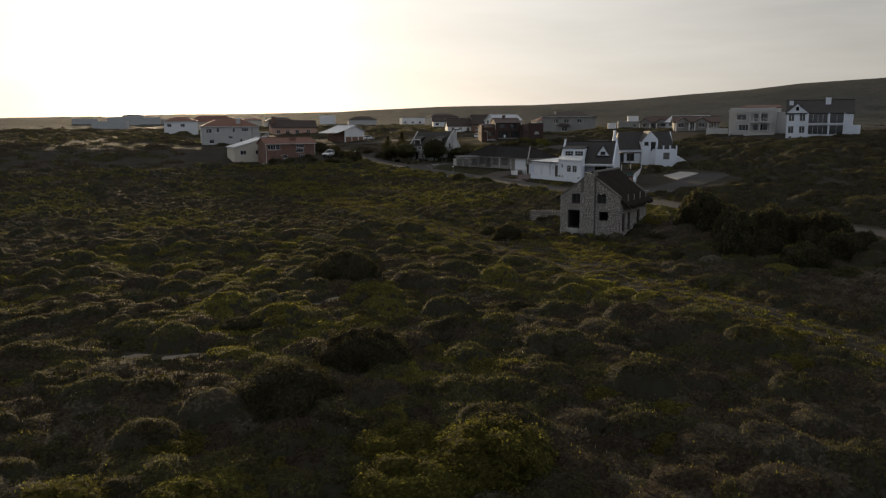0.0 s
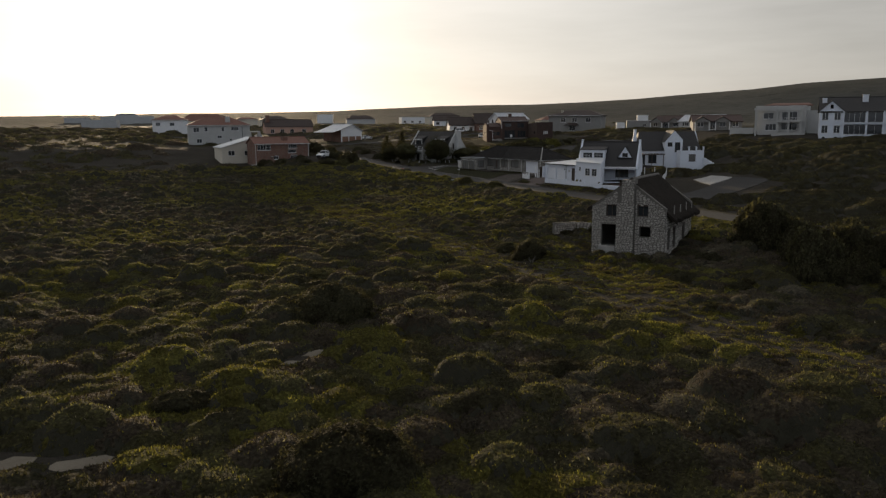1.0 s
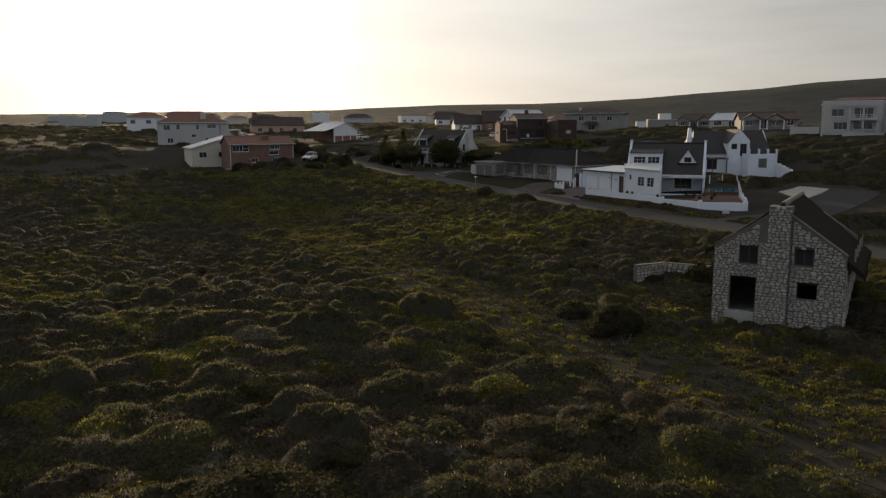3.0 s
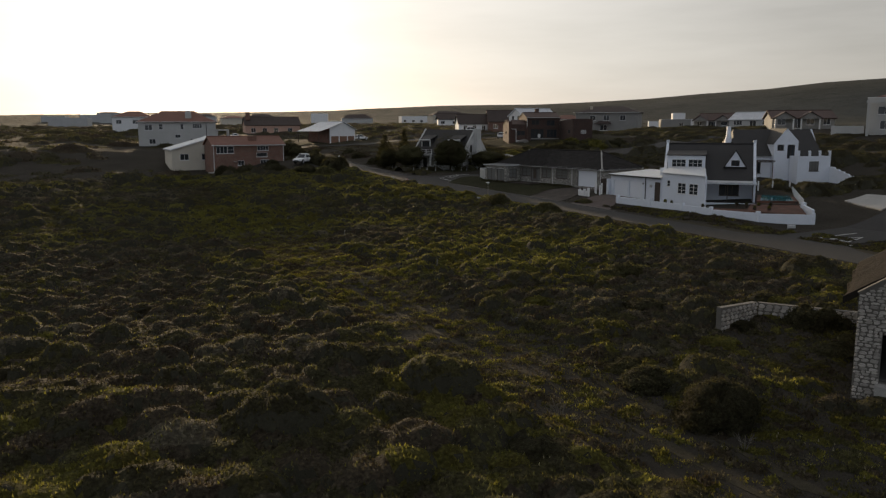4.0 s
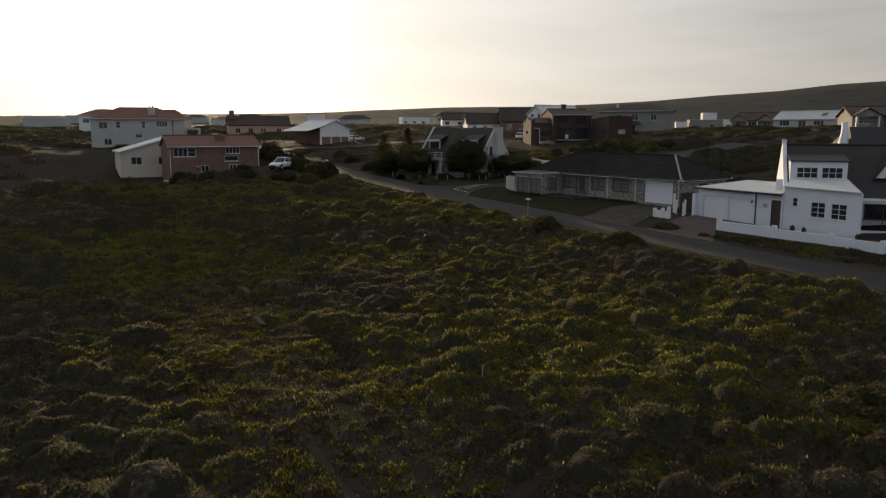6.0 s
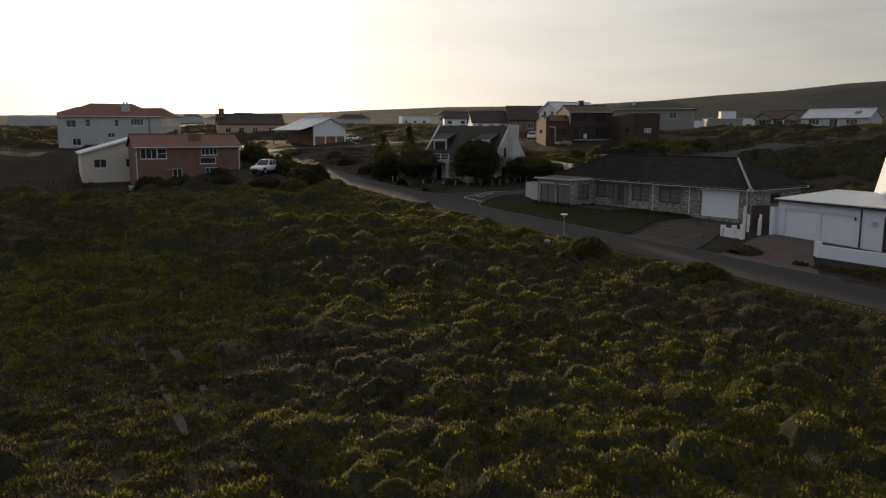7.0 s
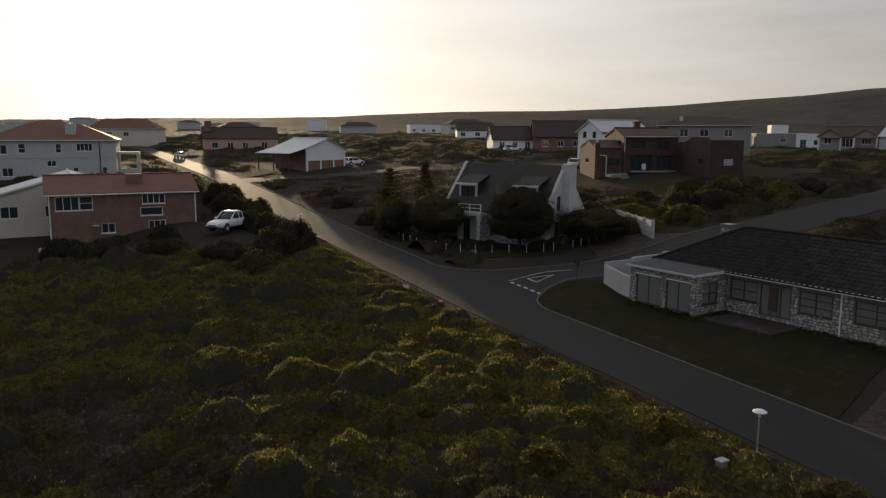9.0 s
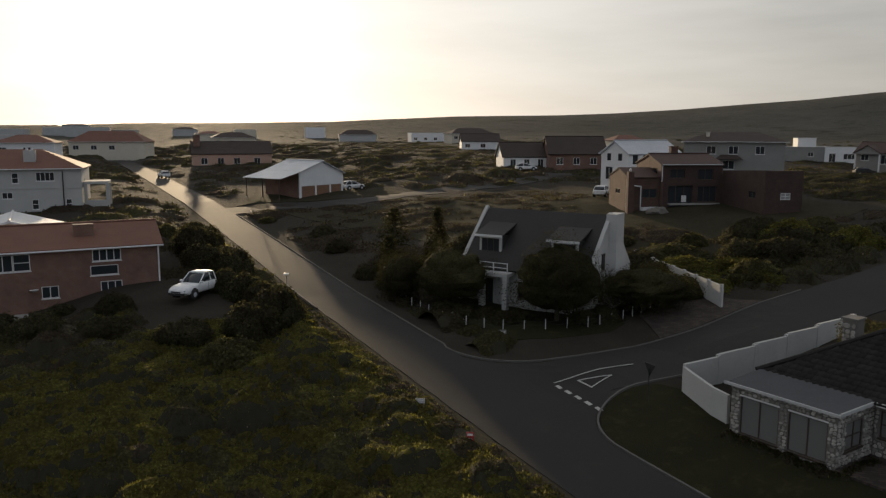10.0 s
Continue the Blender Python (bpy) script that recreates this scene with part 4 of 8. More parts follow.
gable_roof(white_house, 'x', 0.305, WL - 0.305, 0, WD, 3.4, 7.25, M_SLATE, 0.16, 0.4)
ridge_cap(white_house, (0.3, 4.4, 7.31), (WL - 0.3, 4.4, 7.31), M_SLATE)
window(white_house, 'y', 1.9, -1, 6.3, 8.5, 1.3, 3.0, 3, 1, M_DARKWOOD, M_GLASS)
part("fascia", block(4.4, WL - 0.31, -0.47, -0.4, 2.95, 3.2), M_TRIM, white_house)
part("porch_roof", slab(bmesh.new(), [(4.4, -0.9, 2.86), (WL + 0.1, -0.9, 2.86), (WL + 0.1, 1.88, 3.12), (4.4, 1.88, 3.12)], 0.08), M_METAL, white_house)
for x in (4.5, 7.2, 9.9):
    part("porch_post", tube(bmesh.new(), (x, -0.75, 0.3), (x, -0.75, 2.8), 0.045, sides=8), M_DARKWOOD, white_house)
part("porch_floor", block(4.4, WL + 0.2, -1.2, 1.9, -0.6, 0.3), M_CONCRETE, white_house)
part("porch_wall", block(4.4, WL, -1.35, -1.21, -0.8, 0.72), M_BLUEWHITE, white_house)
# long shed dormer
DZ1 = 5.98
dw = [(0.9, 2.48, 4.66, 5.54), (2.76, 4.31, 4.66, 5.54)]
dormer = part("dormer", wall_mesh('y', 0.3, 0.5, ((0.42, DZ1), (4.62, DZ1)), 3.7, dw), M_BLUEWHITE, white_house, "white box dormer")
for a0, a1, z0, z1 in dw:
    window(white_house, 'y', 0.3, -1, a0, a1, z0, z1, 3, 2, M_TRIM, M_GLASS, True, 0.07, 0.045)
part("dormer_cheek", wall_mesh('x', 0.42, 0.55, ((0.505, DZ1), (2.7, DZ1)), 3.7), M_BLUEWHITE, white_house)
part("dormer_cheek", wall_mesh('x', 4.62, 4.47, ((0.505, DZ1), (2.7, DZ1)), 3.7), M_BLUEWHITE, white_house)
part("dormer_roof", slab(bmesh.new(), [(0.3, 0.1, DZ1 + 0.1), (4.74, 0.1, DZ1 + 0.1), (4.74, 3.4, 6.5), (0.3, 3.4, 6.5)], 0.09), M_SLATE, white_house)
# pointed dormer
bm = wall_mesh('y', 1.05, 1.2, ((6.8, 4.74), (7.92, 6.5), (9.04, 4.74)), 4.72, [(7.48, 8.38, 4.8, 5.46)])
part("dormer", bm, M_BLUEWHITE, white_house, "white triangular dormer")
window(white_house, 'y', 1.05, -1, 7.48, 8.38, 4.8, 5.46, 2, 1, M_DARKWOOD, M_GLASS, False, 0.05, 0.05)
for x0 in (6.62, 9.22):
    part("dormer_roof", slab(bmesh.new(), [(x0, 0.92, 4.62), (7.92, 0.92, 6.7), (7.92, 3.7, 6.7), (x0, 1.6, 4.62)], 0.08), M_SLATE, white_house)
part("aerial", tube(bmesh.new(), (0.15, 4.4, 7.7), (0.15, 4.4, 8.3), 0.02, sides=5), M_IRON, white_house)

garage = thing("garage_wing", (10.7, 121.0, 1.7), "white single-storey garage wing with pale metal roof", "garage")
lw_ = [(116.25, 117.5, 3.3, 4.5), (114.45, 115.75, 3.3, 4.5), (118.7, 119.2, 4.0, 4.7)]
part("wall", wall_mesh('x', 10.7, 10.95, ((113.4, 5.42), (119.98, 5.5)), 0.8, lw_), M_BLUEWHITE, garage)
for a0, a1, z0, z1 in lw_:
    window(garage, 'x', 10.7, -1, a0, a1, z0, z1, 2 if a1 - a0 > 0.8 else 1, 3 if a1 - a0 > 0.8 else 2, M_TRIM, M_GLASS, True, 0.08, 0.045)
part("side_wall", upright((10.82, 113.52), (14.6, 117.3), 0.8, 5.4, 6.0, 0.24), M_BLUEWHITE, garage)
part("low_roof", slab(bmesh.new(), [(10.45, 113.2, 5.52), (14.7, 117.3, 6.12), (11.9, 120.1, 6.1), (10.45, 120.05, 5.58)], 0.08), M_METAL_WHITE, garage, "white corrugated lean-to roof")
gd = [(125.85, 128.45, 1.6, 4.22), (123.1, 125.55, 1.6, 4.22), (120.15, 121.1, 1.6, 4.35)]
part("wall", wall_mesh('x', 10.6, 10.85, ((119.99, 4.86), (129.0, 4.82)), 0.8, gd), M_BLUEWHITE, garage)
for a0, a1, z0, z1 in gd[:2]:
    part("garage_door", block(10.74, 10.79, a0, a1, z0, z1), M_GARAGE, garage, "white panelled garage door")
door(garage, 'x', 10.6, -1, *gd[2])
part("wall", wall_mesh('y', 129.0, 128.76, ((10.855, 4.82), (17.0, 5.2)), 0.8), M_BLUEWHITE, garage)
part("wall", wall_mesh('x', 17.0, 16.76, ((121.0, 5.2), (128.75, 5.2)), 0.8), M_BLUEWHITE, garage)
part("roof", slab(bmesh.new(), [(10.3, 119.99, 4.98), (10.3, 129.15, 4.94), (17.1, 129.15, 5.34), (17.1, 121.5, 5.34)], 0.07), M_METAL_WHITE, garage, "pale metal garage roof")
part("gutter", block(10.22, 10.32, 119.9, 129.2, 4.76, 4.9), M_IRON, garage)
part("downpipe", tube(bmesh.new(), (10.54, 122.6, 1.7), (10.54, 122.6, 4.8), 0.05, sides=6), M_IRON, garage)
part("roof_box", block(12.4, 13.6, 121.2, 122.2, 5.1, 5.95), M_BLUEWHITE, garage)
part("side_pier", block(10.2, 10.62, 129.02, 129.35, 0.8, 4.3), M_BLUEWHITE, garage)
part("wall_lamp", block(10.5, 10.595, 122.95, 123.05, 3.95, 4.15), M_IRON, garage)
part("wall_lamp", block(10.5, 10.595, 121.5, 121.85, 3.7, 4.0), M_GREYWALL, garage)

# garden wall, terrace, pool
garden_wall = thing("garden_wall", (7.6, 110.0, 1.6), "low stepped white plastered garden wall", "wall")
line = [(6.2, 122.4, 2.78), (6.7, 117.5, 2.72), (7.1, 113.0, 2.62), (7.5, 109.4, 2.52), (9.3, 105.0, 2.36), (13.3, 101.8, 2.28), (16.8, 105.6, 2.75)]
for (x0, y0, za), (x1, y1, zb) in zip(line, line[1:]):
    part("wall_section", upright((x0, y0), (x1, y1), 0.6, zb, zb - 0.02, 0.22), M_BLUEWHITE, garden_wall)
    part("pillar", block(x0 - 0.16, x0 + 0.16, y0 - 0.16, y0 + 0.16, 0.6, za + 0.14), M_BLUEWHITE, garden_wall)
part("pillar", block(16.6, 17.0, 105.4, 105.8, 0.6, 3.0), M_BLUEWHITE, garden_wall)
terrace = thing("pool_terrace", (16, 108, 1.6), "brown brick pool terrace with small blue pool", "terrace")
M_REDPAVER = pavers("red_terrace_brick", (0.085, 0.04, 0.028), (0.13, 0.062, 0.044), (0.05, 0.042, 0.036))
part("paving", slab(bmesh.new(), [(10.2, 107.2, 2.25), (13.4, 102.6, 2.2), (18.4, 107.4, 2.5), (14.5, 110.4, 2.5)], 0.9), M_REDPAVER, terrace)
part("paving", slab(bmesh.new(), [(7.7, 112.8, 1.95), (10.18, 107.2, 1.95), (14.48, 110.42, 1.95), (11.6, 113.2, 1.95)], 0.7), M_REDPAVER, terrace, "red brick paving below the porch")
part("pool_wall", slab(bmesh.new(), [(15.6, 110.6, 2.8), (18.9, 107.8, 2.8), (25.2, 113.6, 2.8), (22.4, 116.2, 2.8)], 1.4), M_REDPAVER, terrace)
part("water", slab(bmesh.new(), [(16.2, 110.6, 2.83), (18.8, 108.4, 2.83), (24.6, 113.6, 2.83), (22.4, 115.6, 2.83)], 0.02), M_WATER, terrace, "still blue pool water")
part("beam", slab(bmesh.new(), [(14.9, 110.0, 2.62), (18.5, 106.9, 2.62), (18.7, 107.1, 2.62), (15.1, 110.2, 2.62)], 0.12), M_DARKWOOD, terrace)
pool_fence = thing("pool_fence", (19, 107, 2.4), "white post fence round the pool", "fence")
for k in range(13):
    f = k / 12
    x, y = 16.9 + 9.0 * f, 105.8 + 8.4 * f
    part("post", block(x - 0.06, x + 0.06, y - 0.06, y + 0.06, land(x, y) - 0.3, 3.35 + 0.35 * f), M_TRIM, pool_fence)
for k, (x, y) in enumerate(((23.6, 117.2), (25.4, 116.6), (27.2, 115.6))):
    part("post", block(x - 0.06, x + 0.06, y - 0.06, y + 0.06, 2.4, 4.3), M_TRIM, pool_fence)

# ---- the second white house, behind ----
rear_house = thing("rear_house", (36.9, 122.2, 3.5), "white plastered house with pointed gable, roof terrace and slate roof", "house", turn=-26.0)
tw = [(1.6, 2.9, 1.35, 2.65)]
part("terrace_wall", wall_mesh('y', 0, 0.25, ((0, 3.35), (4.5, 3.35)), -1.2, tw), M_BLUEWHITE, rear_house)
window(rear_house, 'y', 0, -1, *tw[0], 3, 1, M_DARKWOOD, M_GLASS_PALE)
part("terrace_wall", wall_mesh('x', 4.5, 4.25, ((0.255, 3.35), (4.0, 3.35)), -1.2), M_BLUEWHITE, rear_house)
part("terrace_wall", wall_mesh('x', 0, 0.25, ((0.255, 3.35), (2.4, 3.35)), -1.2), M_BLUEWHITE, rear_house)
part("terrace_floor", block(0.26, 4.24, 0.26, 4.0, 2.7, 2.9), M_CONCRETE, rear_house)
for x in (0.1, 1.6, 3.0, 4.35):
    part("pillar", block(x - 0.15, x + 0.15, -0.02, 0.28, 3.353, 4.1), M_BLUEWHITE, rear_house)
rail(rear_house, 'y', 0.14, 0.28, 1.42, 3.36, 3.95, M_IRON)
rail(rear_house, 'y', 0.14, 1.78, 2.82, 3.36, 3.95, M_IRON)
rail(rear_house, 'y', 0.14, 3.18, 4.18, 3.36, 3.95, M_IRON)
gw = [(-1.75, -0.85, 4.1, 4.85), (-0.35, 0.7, 2.95, 4.85)]
part("gable_front", wall_mesh('y', 2.45, 2.7, ((-2.2, 5.05), (-0.5, 7.05), (1.15, 5.35)), -1.2, gw), M_BLUEWHITE, rear_house)
window(rear_house, 'y', 2.45, -1, *gw[0], 2, 1, M_DARKWOOD)
window(rear_house, 'y', 2.45, -1, *gw[1], 2, 1, M_DARKWOOD, sill=False)
part("gable_side", wall_mesh('x', -2.2, -1.95, ((2.705, 5.0), (6, 5.0)), -1.2), M_BLUEWHITE, rear_house)
gable_roof(rear_house, 'y', 2.5, 7.5, -2.2, 1.15, 5.1, 7.08, M_SLATE, 0.12, 0.15, ridge=-0.5)
ww = [(-6.6, -5.8, 0.6, 2.5), (-5.2, -3.6, 0.9, 2.4)]
part("wall", wall_mesh('y', 3.2, 3.45, ((-7.4, 3.5), (-2.2, 3.5)), -1.2, ww), M_BLUEWHITE, rear_house)
for o in ww:
    window(rear_house, 'y', 3.2, -1, *o, 2, 1, M_DARKWOOD)
part("wall", wall_mesh('x', -7.4, -7.1, ((3.455, 3.4), (10.6, 3.4)), -1.2), M_BLUEWHITE, rear_house)
part("wall", wall_mesh('x', 5.2, 4.95, ((4.2, 3.4), (7.0, 6.9), (10.6, 3.4)), -1.2), M_BLUEWHITE, rear_house)
bm = bmesh.new()
solid(bm, [(-7.6, 2.9, 3.25), (4.94, 2.9, 3.25), (4.94, 11.1, 3.25), (-7.6, 11.1, 3.25), (-6.2, 7.0, 6.87), (4.94, 7.0, 6.87)], ((0, 3, 2, 1), (0, 1, 5, 4), (2, 3, 4, 5), (3, 0, 4), (1, 2, 5)))
part("roof", bm, M_SLATE, rear_house, "slate roof hipped behind the chimney")
flue = part("chimney", loft([[(-7.15 + a * w, 6.2 + b * w, z) for a, b in ((-1, -1), (1, -1), (1, 1), (-1, 1))] for w, z in ((0.44, 4.6), (0.42, 5.1), (0.25, 6.1), (0.22, 7.25))]), M_BLUEWHITE, rear_house, "white chimney with a flared foot")
part("chimney_cap", block(-7.4, -6.9, 5.95, 6.45, 7.252, 7.33), M_BLUEWHITE, flue)
for x in (-7.2, -5.2, -3.0):
    part("pergola_post", tube(bmesh.new(), (x, 0.8, -0.8), (x, 0.8, 2.6), 0.07, sides=6), M_DARKWOOD, rear_house)
for k in range(9):
    part("pergola_slat", block(-7.7 + 0.6 * k, -7.6 + 0.6 * k, 0.5, 3.19, 2.62, 2.74), M_DARKWOOD, rear_house)
part("pergola_beam", block(-7.8, -2.8, 0.72, 0.86, 2.5, 2.618), M_DARKWOOD, rear_house)
for k in range(6):   # stepped wall of the garden stair
    f, g_ = k / 6, (k + 1) / 6
    part("step_wall", upright((4.4 + 0.9 * f, -0.25 - 5.5 * f), (4.4 + 0.9 * g_, -0.26 - 5.5 * g_), -1.6, 1.95 - 0.24 * k, 1.9 - 0.24 * k, 0.25), M_BLUEWHITE, rear_house)

# ---- the stone bungalow ----
bungalow = thing("bungalow", (12.9, 133.6, 2.7), "single-storey fieldstone bungalow with dark tiled hip roof", "house", turn=7.2)
BE = 2.42
holes = [(0.9, 4.5, 0.0, 2.12), (6.6, 8.8, 0.85, 2.05), (10.0, 11.9, 0.8, 2.05), (12.4, 14.3, 0.25, 2.1), (14.5, 16.3, 0.85, 2.05)]
bay_front = [(17.0, 18.75, 0.12, 1.9), (19.2, 21.1, 0.12, 1.9)]
bay_side = [(-2.25, -0.85, 0.6, 1.85)]
end_holes = [(2.9, 4.3, 1.25, 1.95)]
bung_front = part("front_wall", wall_mesh('x', 0, 0.28, ((0.0, BE), (16.6, BE)), -0.8, holes), M_POINTING, bungalow)
bung_end = part("end_wall", wall_mesh('y', 0, 0.28, ((0.285, BE), (7.3, BE)), -0.8, end_holes), M_POINTING, bungalow)
bung_bay = part("bay_wall", wall_mesh('x', -2.9, -2.62, ((16.6, 2.36), (21.6, 2.36)), -0.8, bay_front), M_POINTING, bungalow)
bung_side = part("bay_side", wall_mesh('y', 16.6, 16.88, ((-2.615, 2.36), (0.28, 2.36)), -0.8, bay_side), M_POINTING, bungalow)
part("bay_far_side", wall_mesh('y', 21.6, 21.32, ((-2.615, 2.36), (7.3, 2.36)), -0.8), M_POINTING, bungalow)
part("back_wall", wall_mesh('x', 7.3, 7.02, ((0.285, BE), (21.315, BE)), -0.8), M_POINTING, bungalow)
part("garage_door", block(0.12, 0.17, 0.9, 4.5, 0.0, 2.12), M_GARAGE, bungalow, "wide white garage door")
part("door_trim", block(-0.03, 0.1, 0.8, 4.6, 2.125, 2.22), M_TRIM, bungalow)
window(bungalow, 'x', 0, -1, *holes[1], 2, 3, M_DARKWOOD, M_GLASS_PALE)
window(bungalow, 'x', 0, -1, *holes[2], 2, 3, M_DARKWOOD, M_GLASS_PALE)
window(bungalow, 'x', 0, -1, *holes[4], 2, 2, M_DARKWOOD, M_GLASS_PALE)
window(bungalow, 'x', 0, -1, *holes[3], 3, 1, M_DARKWOOD, M_GLASS_PALE, False, name="glazed_door")
part("door_panel", block(-0.02, 0.03, 13.2, 13.75, 0.55, 1.95), M_DARKWOOD, bungalow)
for o in bay_front:
    window(bungalow, 'x', -2.9, -1, *o, 2, 1, M_DARKWOOD, M_GLASS_PALE, True, 0.1, 0.05, "sliding_door")
    part("lintel", block(-2.94, -2.7, o[0] - 0.02, o[1] + 0.02, o[3] + 0.004, o[3] + 0.07), M_TRIM, bungalow)
window(bungalow, 'y', 16.6, -1, *bay_side[0], 2, 2, M_DARKWOOD, M_GLASS_PALE)
window(bungalow, 'y', 0, -1, *end_holes[0], 2, 1, M_DARKWOOD, M_GLASS)
part("bay_roof", slab(bmesh.new(), [(-3.1, 16.45, 2.42), (0.3, 16.45, 2.6), (0.3, 21.8, 2.6), (-3.1, 21.8, 2.42)], 0.07), M_FLATROOF, bungalow, "flat grey metal bay roof")
part("fascia", block(-3.16, -3.1, 16.4, 21.86, 2.34, 2.47), M_GREYWALL, bungalow)
part("fascia", block(-3.1, -0.45, 16.38, 16.44, 2.36, 2.52), M_GREYWALL, bungalow)
part("fascia", block(-0.52, -0.46, -0.4, 16.3, 2.35, 2.52), M_TRIM, bungalow)
part("fascia", block(-0.46, 7.7, -0.46, -0.4, 2.35, 2.52), M_TRIM, bungalow)
for y in (5.6, 9.5, 0.15):
    part("downpipe", tube(bmesh.new(), (-0.07, y, -0.2), (-0.07, y, 2.4), 0.045, sides=6), M_TRIM, bungalow)
part("soffit", block(-0.45, 7.7, -0.39, 21.9, 2.36, 2.4), M_TRIM, bungalow)
bm = bmesh.new()
solid(bm, [(-0.5, -0.45, 2.42), (7.8, -0.45, 2.42), (7.8, 22.0, 2.42), (-0.5, 22.0, 2.42), (3.65, 3.7, 4.62), (3.65, 18.0, 4.62)], ((0, 3, 2, 1), (0, 1, 4), (1, 2, 5, 4), (2, 3, 5), (3, 0, 4, 5)))
part("roof_deck", bm, M_TILE, bungalow)
for a, b in (((3.65, 3.7, 4.72), (3.65, 18.0, 4.72)), ((-0.5, -0.45, 2.5), (3.65, 3.7, 4.72)), ((7.8, -0.45, 2.5), (3.65, 3.7, 4.72)), ((-0.5, 22.0, 2.5), (3.65, 18.0, 4.72)), ((7.8, 22.0, 2.5), (3.65, 18.0, 4.72))):
    part("ridge_tile", tube(bmesh.new(), a, b, 0.11, sides=6), M_TILE if a[0] == b[0] else M_CONCRETE if a[1] < 0 and a[0] < 0 else M_TILE, bungalow)
bung_chim = chimney(bungalow, 5.6, 20.6, 2.0, 4.45, 0.8, 0.7, M_POINTING)
part("patio", block(-3.0, -0.01, 11.6, 16.59, -0.6, 0.02), M_PAVER, bungalow)
part("floor", block(0.3, 7.0, 0.3, 21.3, -0.3, 0.03), M_CONCRETE, bungalow)

plot_wall = thing("plot_wall", (14, 160, 2.4), "tall stepped white plastered boundary wall", "wall")
line = [(8.0, 155.4, 4.15), (8.2, 156.6, 4.15), (9.4, 159.75, 4.15), (12.2, 159.95, 4.3), (15.3, 160.2, 4.45), (18.3, 160.45, 4.6), (21.3, 160.7, 4.78), (25.2, 161.1, 4.95)]
for (x0, y0, za), (x1, y1, zb) in zip(line, line[1:]):
    part("wall_section", upright((x0, y0), (x1, y1), 1.6, zb if x1 > 10 else 4.15, zb if x1 > 10 else 4.15, 0.16), M_OFFWHITE, plot_wall)
for x, y, z in line[3:]:
    part("pillar", block(x - 0.14, x + 0.14, y - 0.13, y + 0.13, 1.6, z + 0.1), M_OFFWHITE, plot_wall)

# ---- the white house on the corner plot ----
corner_house = thing("corner_house", (9.2, 184.4, 3.0), "white plastered corner house with steep dark roof and chimney gable", "house", turn=-60.0)
CL, CD = 11.2, 8.0
ch = [(2.0, 3.0, 0.0, 2.1), (5.2, 6.6, 0.8, 2.1), (8.2, 9.6, 0.8, 2.1)]
part("wall", wall_mesh('y', 0, 0.25, ((0.3, 3.4), (CL - 0.3, 3.4)), -1, ch), M_OFFWHITE, corner_house)
part("wall", wall_mesh('y', CD, CD - 0.25, ((0.3, 3.4), (CL - 0.3, 3.4)), -1), M_OFFWHITE, corner_house)
for o in ch:
    window(corner_house, 'y', 0, -1, *o, 2, 1, M_DARKWOOD)
part("gable_wall", wall_mesh('x', 0, 0.3, ((-0.5, 3.0), (4.0, 7.5), (8.5, 3.0)), -1), M_OFFWHITE, corner_house)
gw = [(2.0, 2.8, 3.2, 4.5), (1.6, 2.6, 0.9, 2.1)]
part("gable_wall", wall_mesh('x', CL, CL - 0.3, ((-0.5, 3.0), (4.0, 7.5), (8.5, 3.0)), -1, gw), M_OFFWHITE, corner_house)
for o in gw:
    window(corner_house, 'x', CL, 1, *o, 2, 1, M_DARKWOOD)
bm = block(CL + 0.003, CL + 0.75, 3.0, 5.4, -1, 3.4)
solid(bm, [(CL + 0.003, 3.0, 3.402), (CL + 0.003, 3.4, 5.2), (CL + 0.003, 5.4, 3.402), (CL + 0.003, 5.0, 5.2), (CL + 0.75, 3.0, 3.402), (CL + 0.6, 3.4, 5.2), (CL + 0.75, 5.4, 3.402), (CL + 0.6, 5.0, 5.2)], BOX)
box(bm, CL - 0.25, CL + 0.6, 3.4, 5.0, 5.202, 7.42)
part("chimney", bm, M_OFFWHITE, corner_house, "broad white stepped chimney")
part("roof", slab(bmesh.new(), [(0.305, -0.5, 2.98), (CL - 0.305, -0.5, 2.98), (CL - 0.305, 3.99, 7.3), (0.305, 3.99, 7.3)], 0.16), M_SLATE, corner_house)
part("roof", slab(bmesh.new(), [(0.305, 8.5, 2.98), (CL - 0.305, 8.5, 2.98), (CL - 0.305, 4.01, 7.3), (0.305, 4.01, 7.3)], 0.16), M_SLATE, corner_house)
for x0, x1 in ((1.3, 3.3), (7.6, 9.8)):
    part("dormer", wall_mesh('y', 0.75, 0.9, ((x0, 5.4), (x1, 5.4)), 3.6, [(x0 + 0.2, x1 - 0.2, 3.9, 5.2)]), M_OFFWHITE, corner_house)
    window(corner_house, 'y', 0.75, -1, x0 + 0.2, x1 - 0.2, 3.9, 5.2, 3, 1, M_DARKWOOD, M_GLASS, False, 0.06)
    part("dormer_cheek", wall_mesh('x', x0, x0 + 0.12, ((0.905, 5.4), (2.2, 5.4)), 3.6), M_SLATE, corner_house)
    part("dormer_cheek", wall_mesh('x', x1, x1 - 0.12, ((0.905, 5.4), (2.2, 5.4)), 3.6), M_SLATE, corner_house)
    part("dormer_roof", slab(bmesh.new(), [(x0 - 0.25, 0.4, 5.5), (x1 + 0.25, 0.4, 5.5), (x1 + 0.25, 2.9, 6.3), (x0 - 0.25, 2.9, 6.3)], 0.09), M_SLATE, corner_house)
    part("fascia", block(x0 - 0.26, x1 + 0.26, 0.33, 0.395, 5.36, 5.53), M_TRIM, corner_house)
part("balcony", block(2.6, 5.0, -1.5, 0.4, 2.6, 2.85), M_OFFWHITE, corner_house)
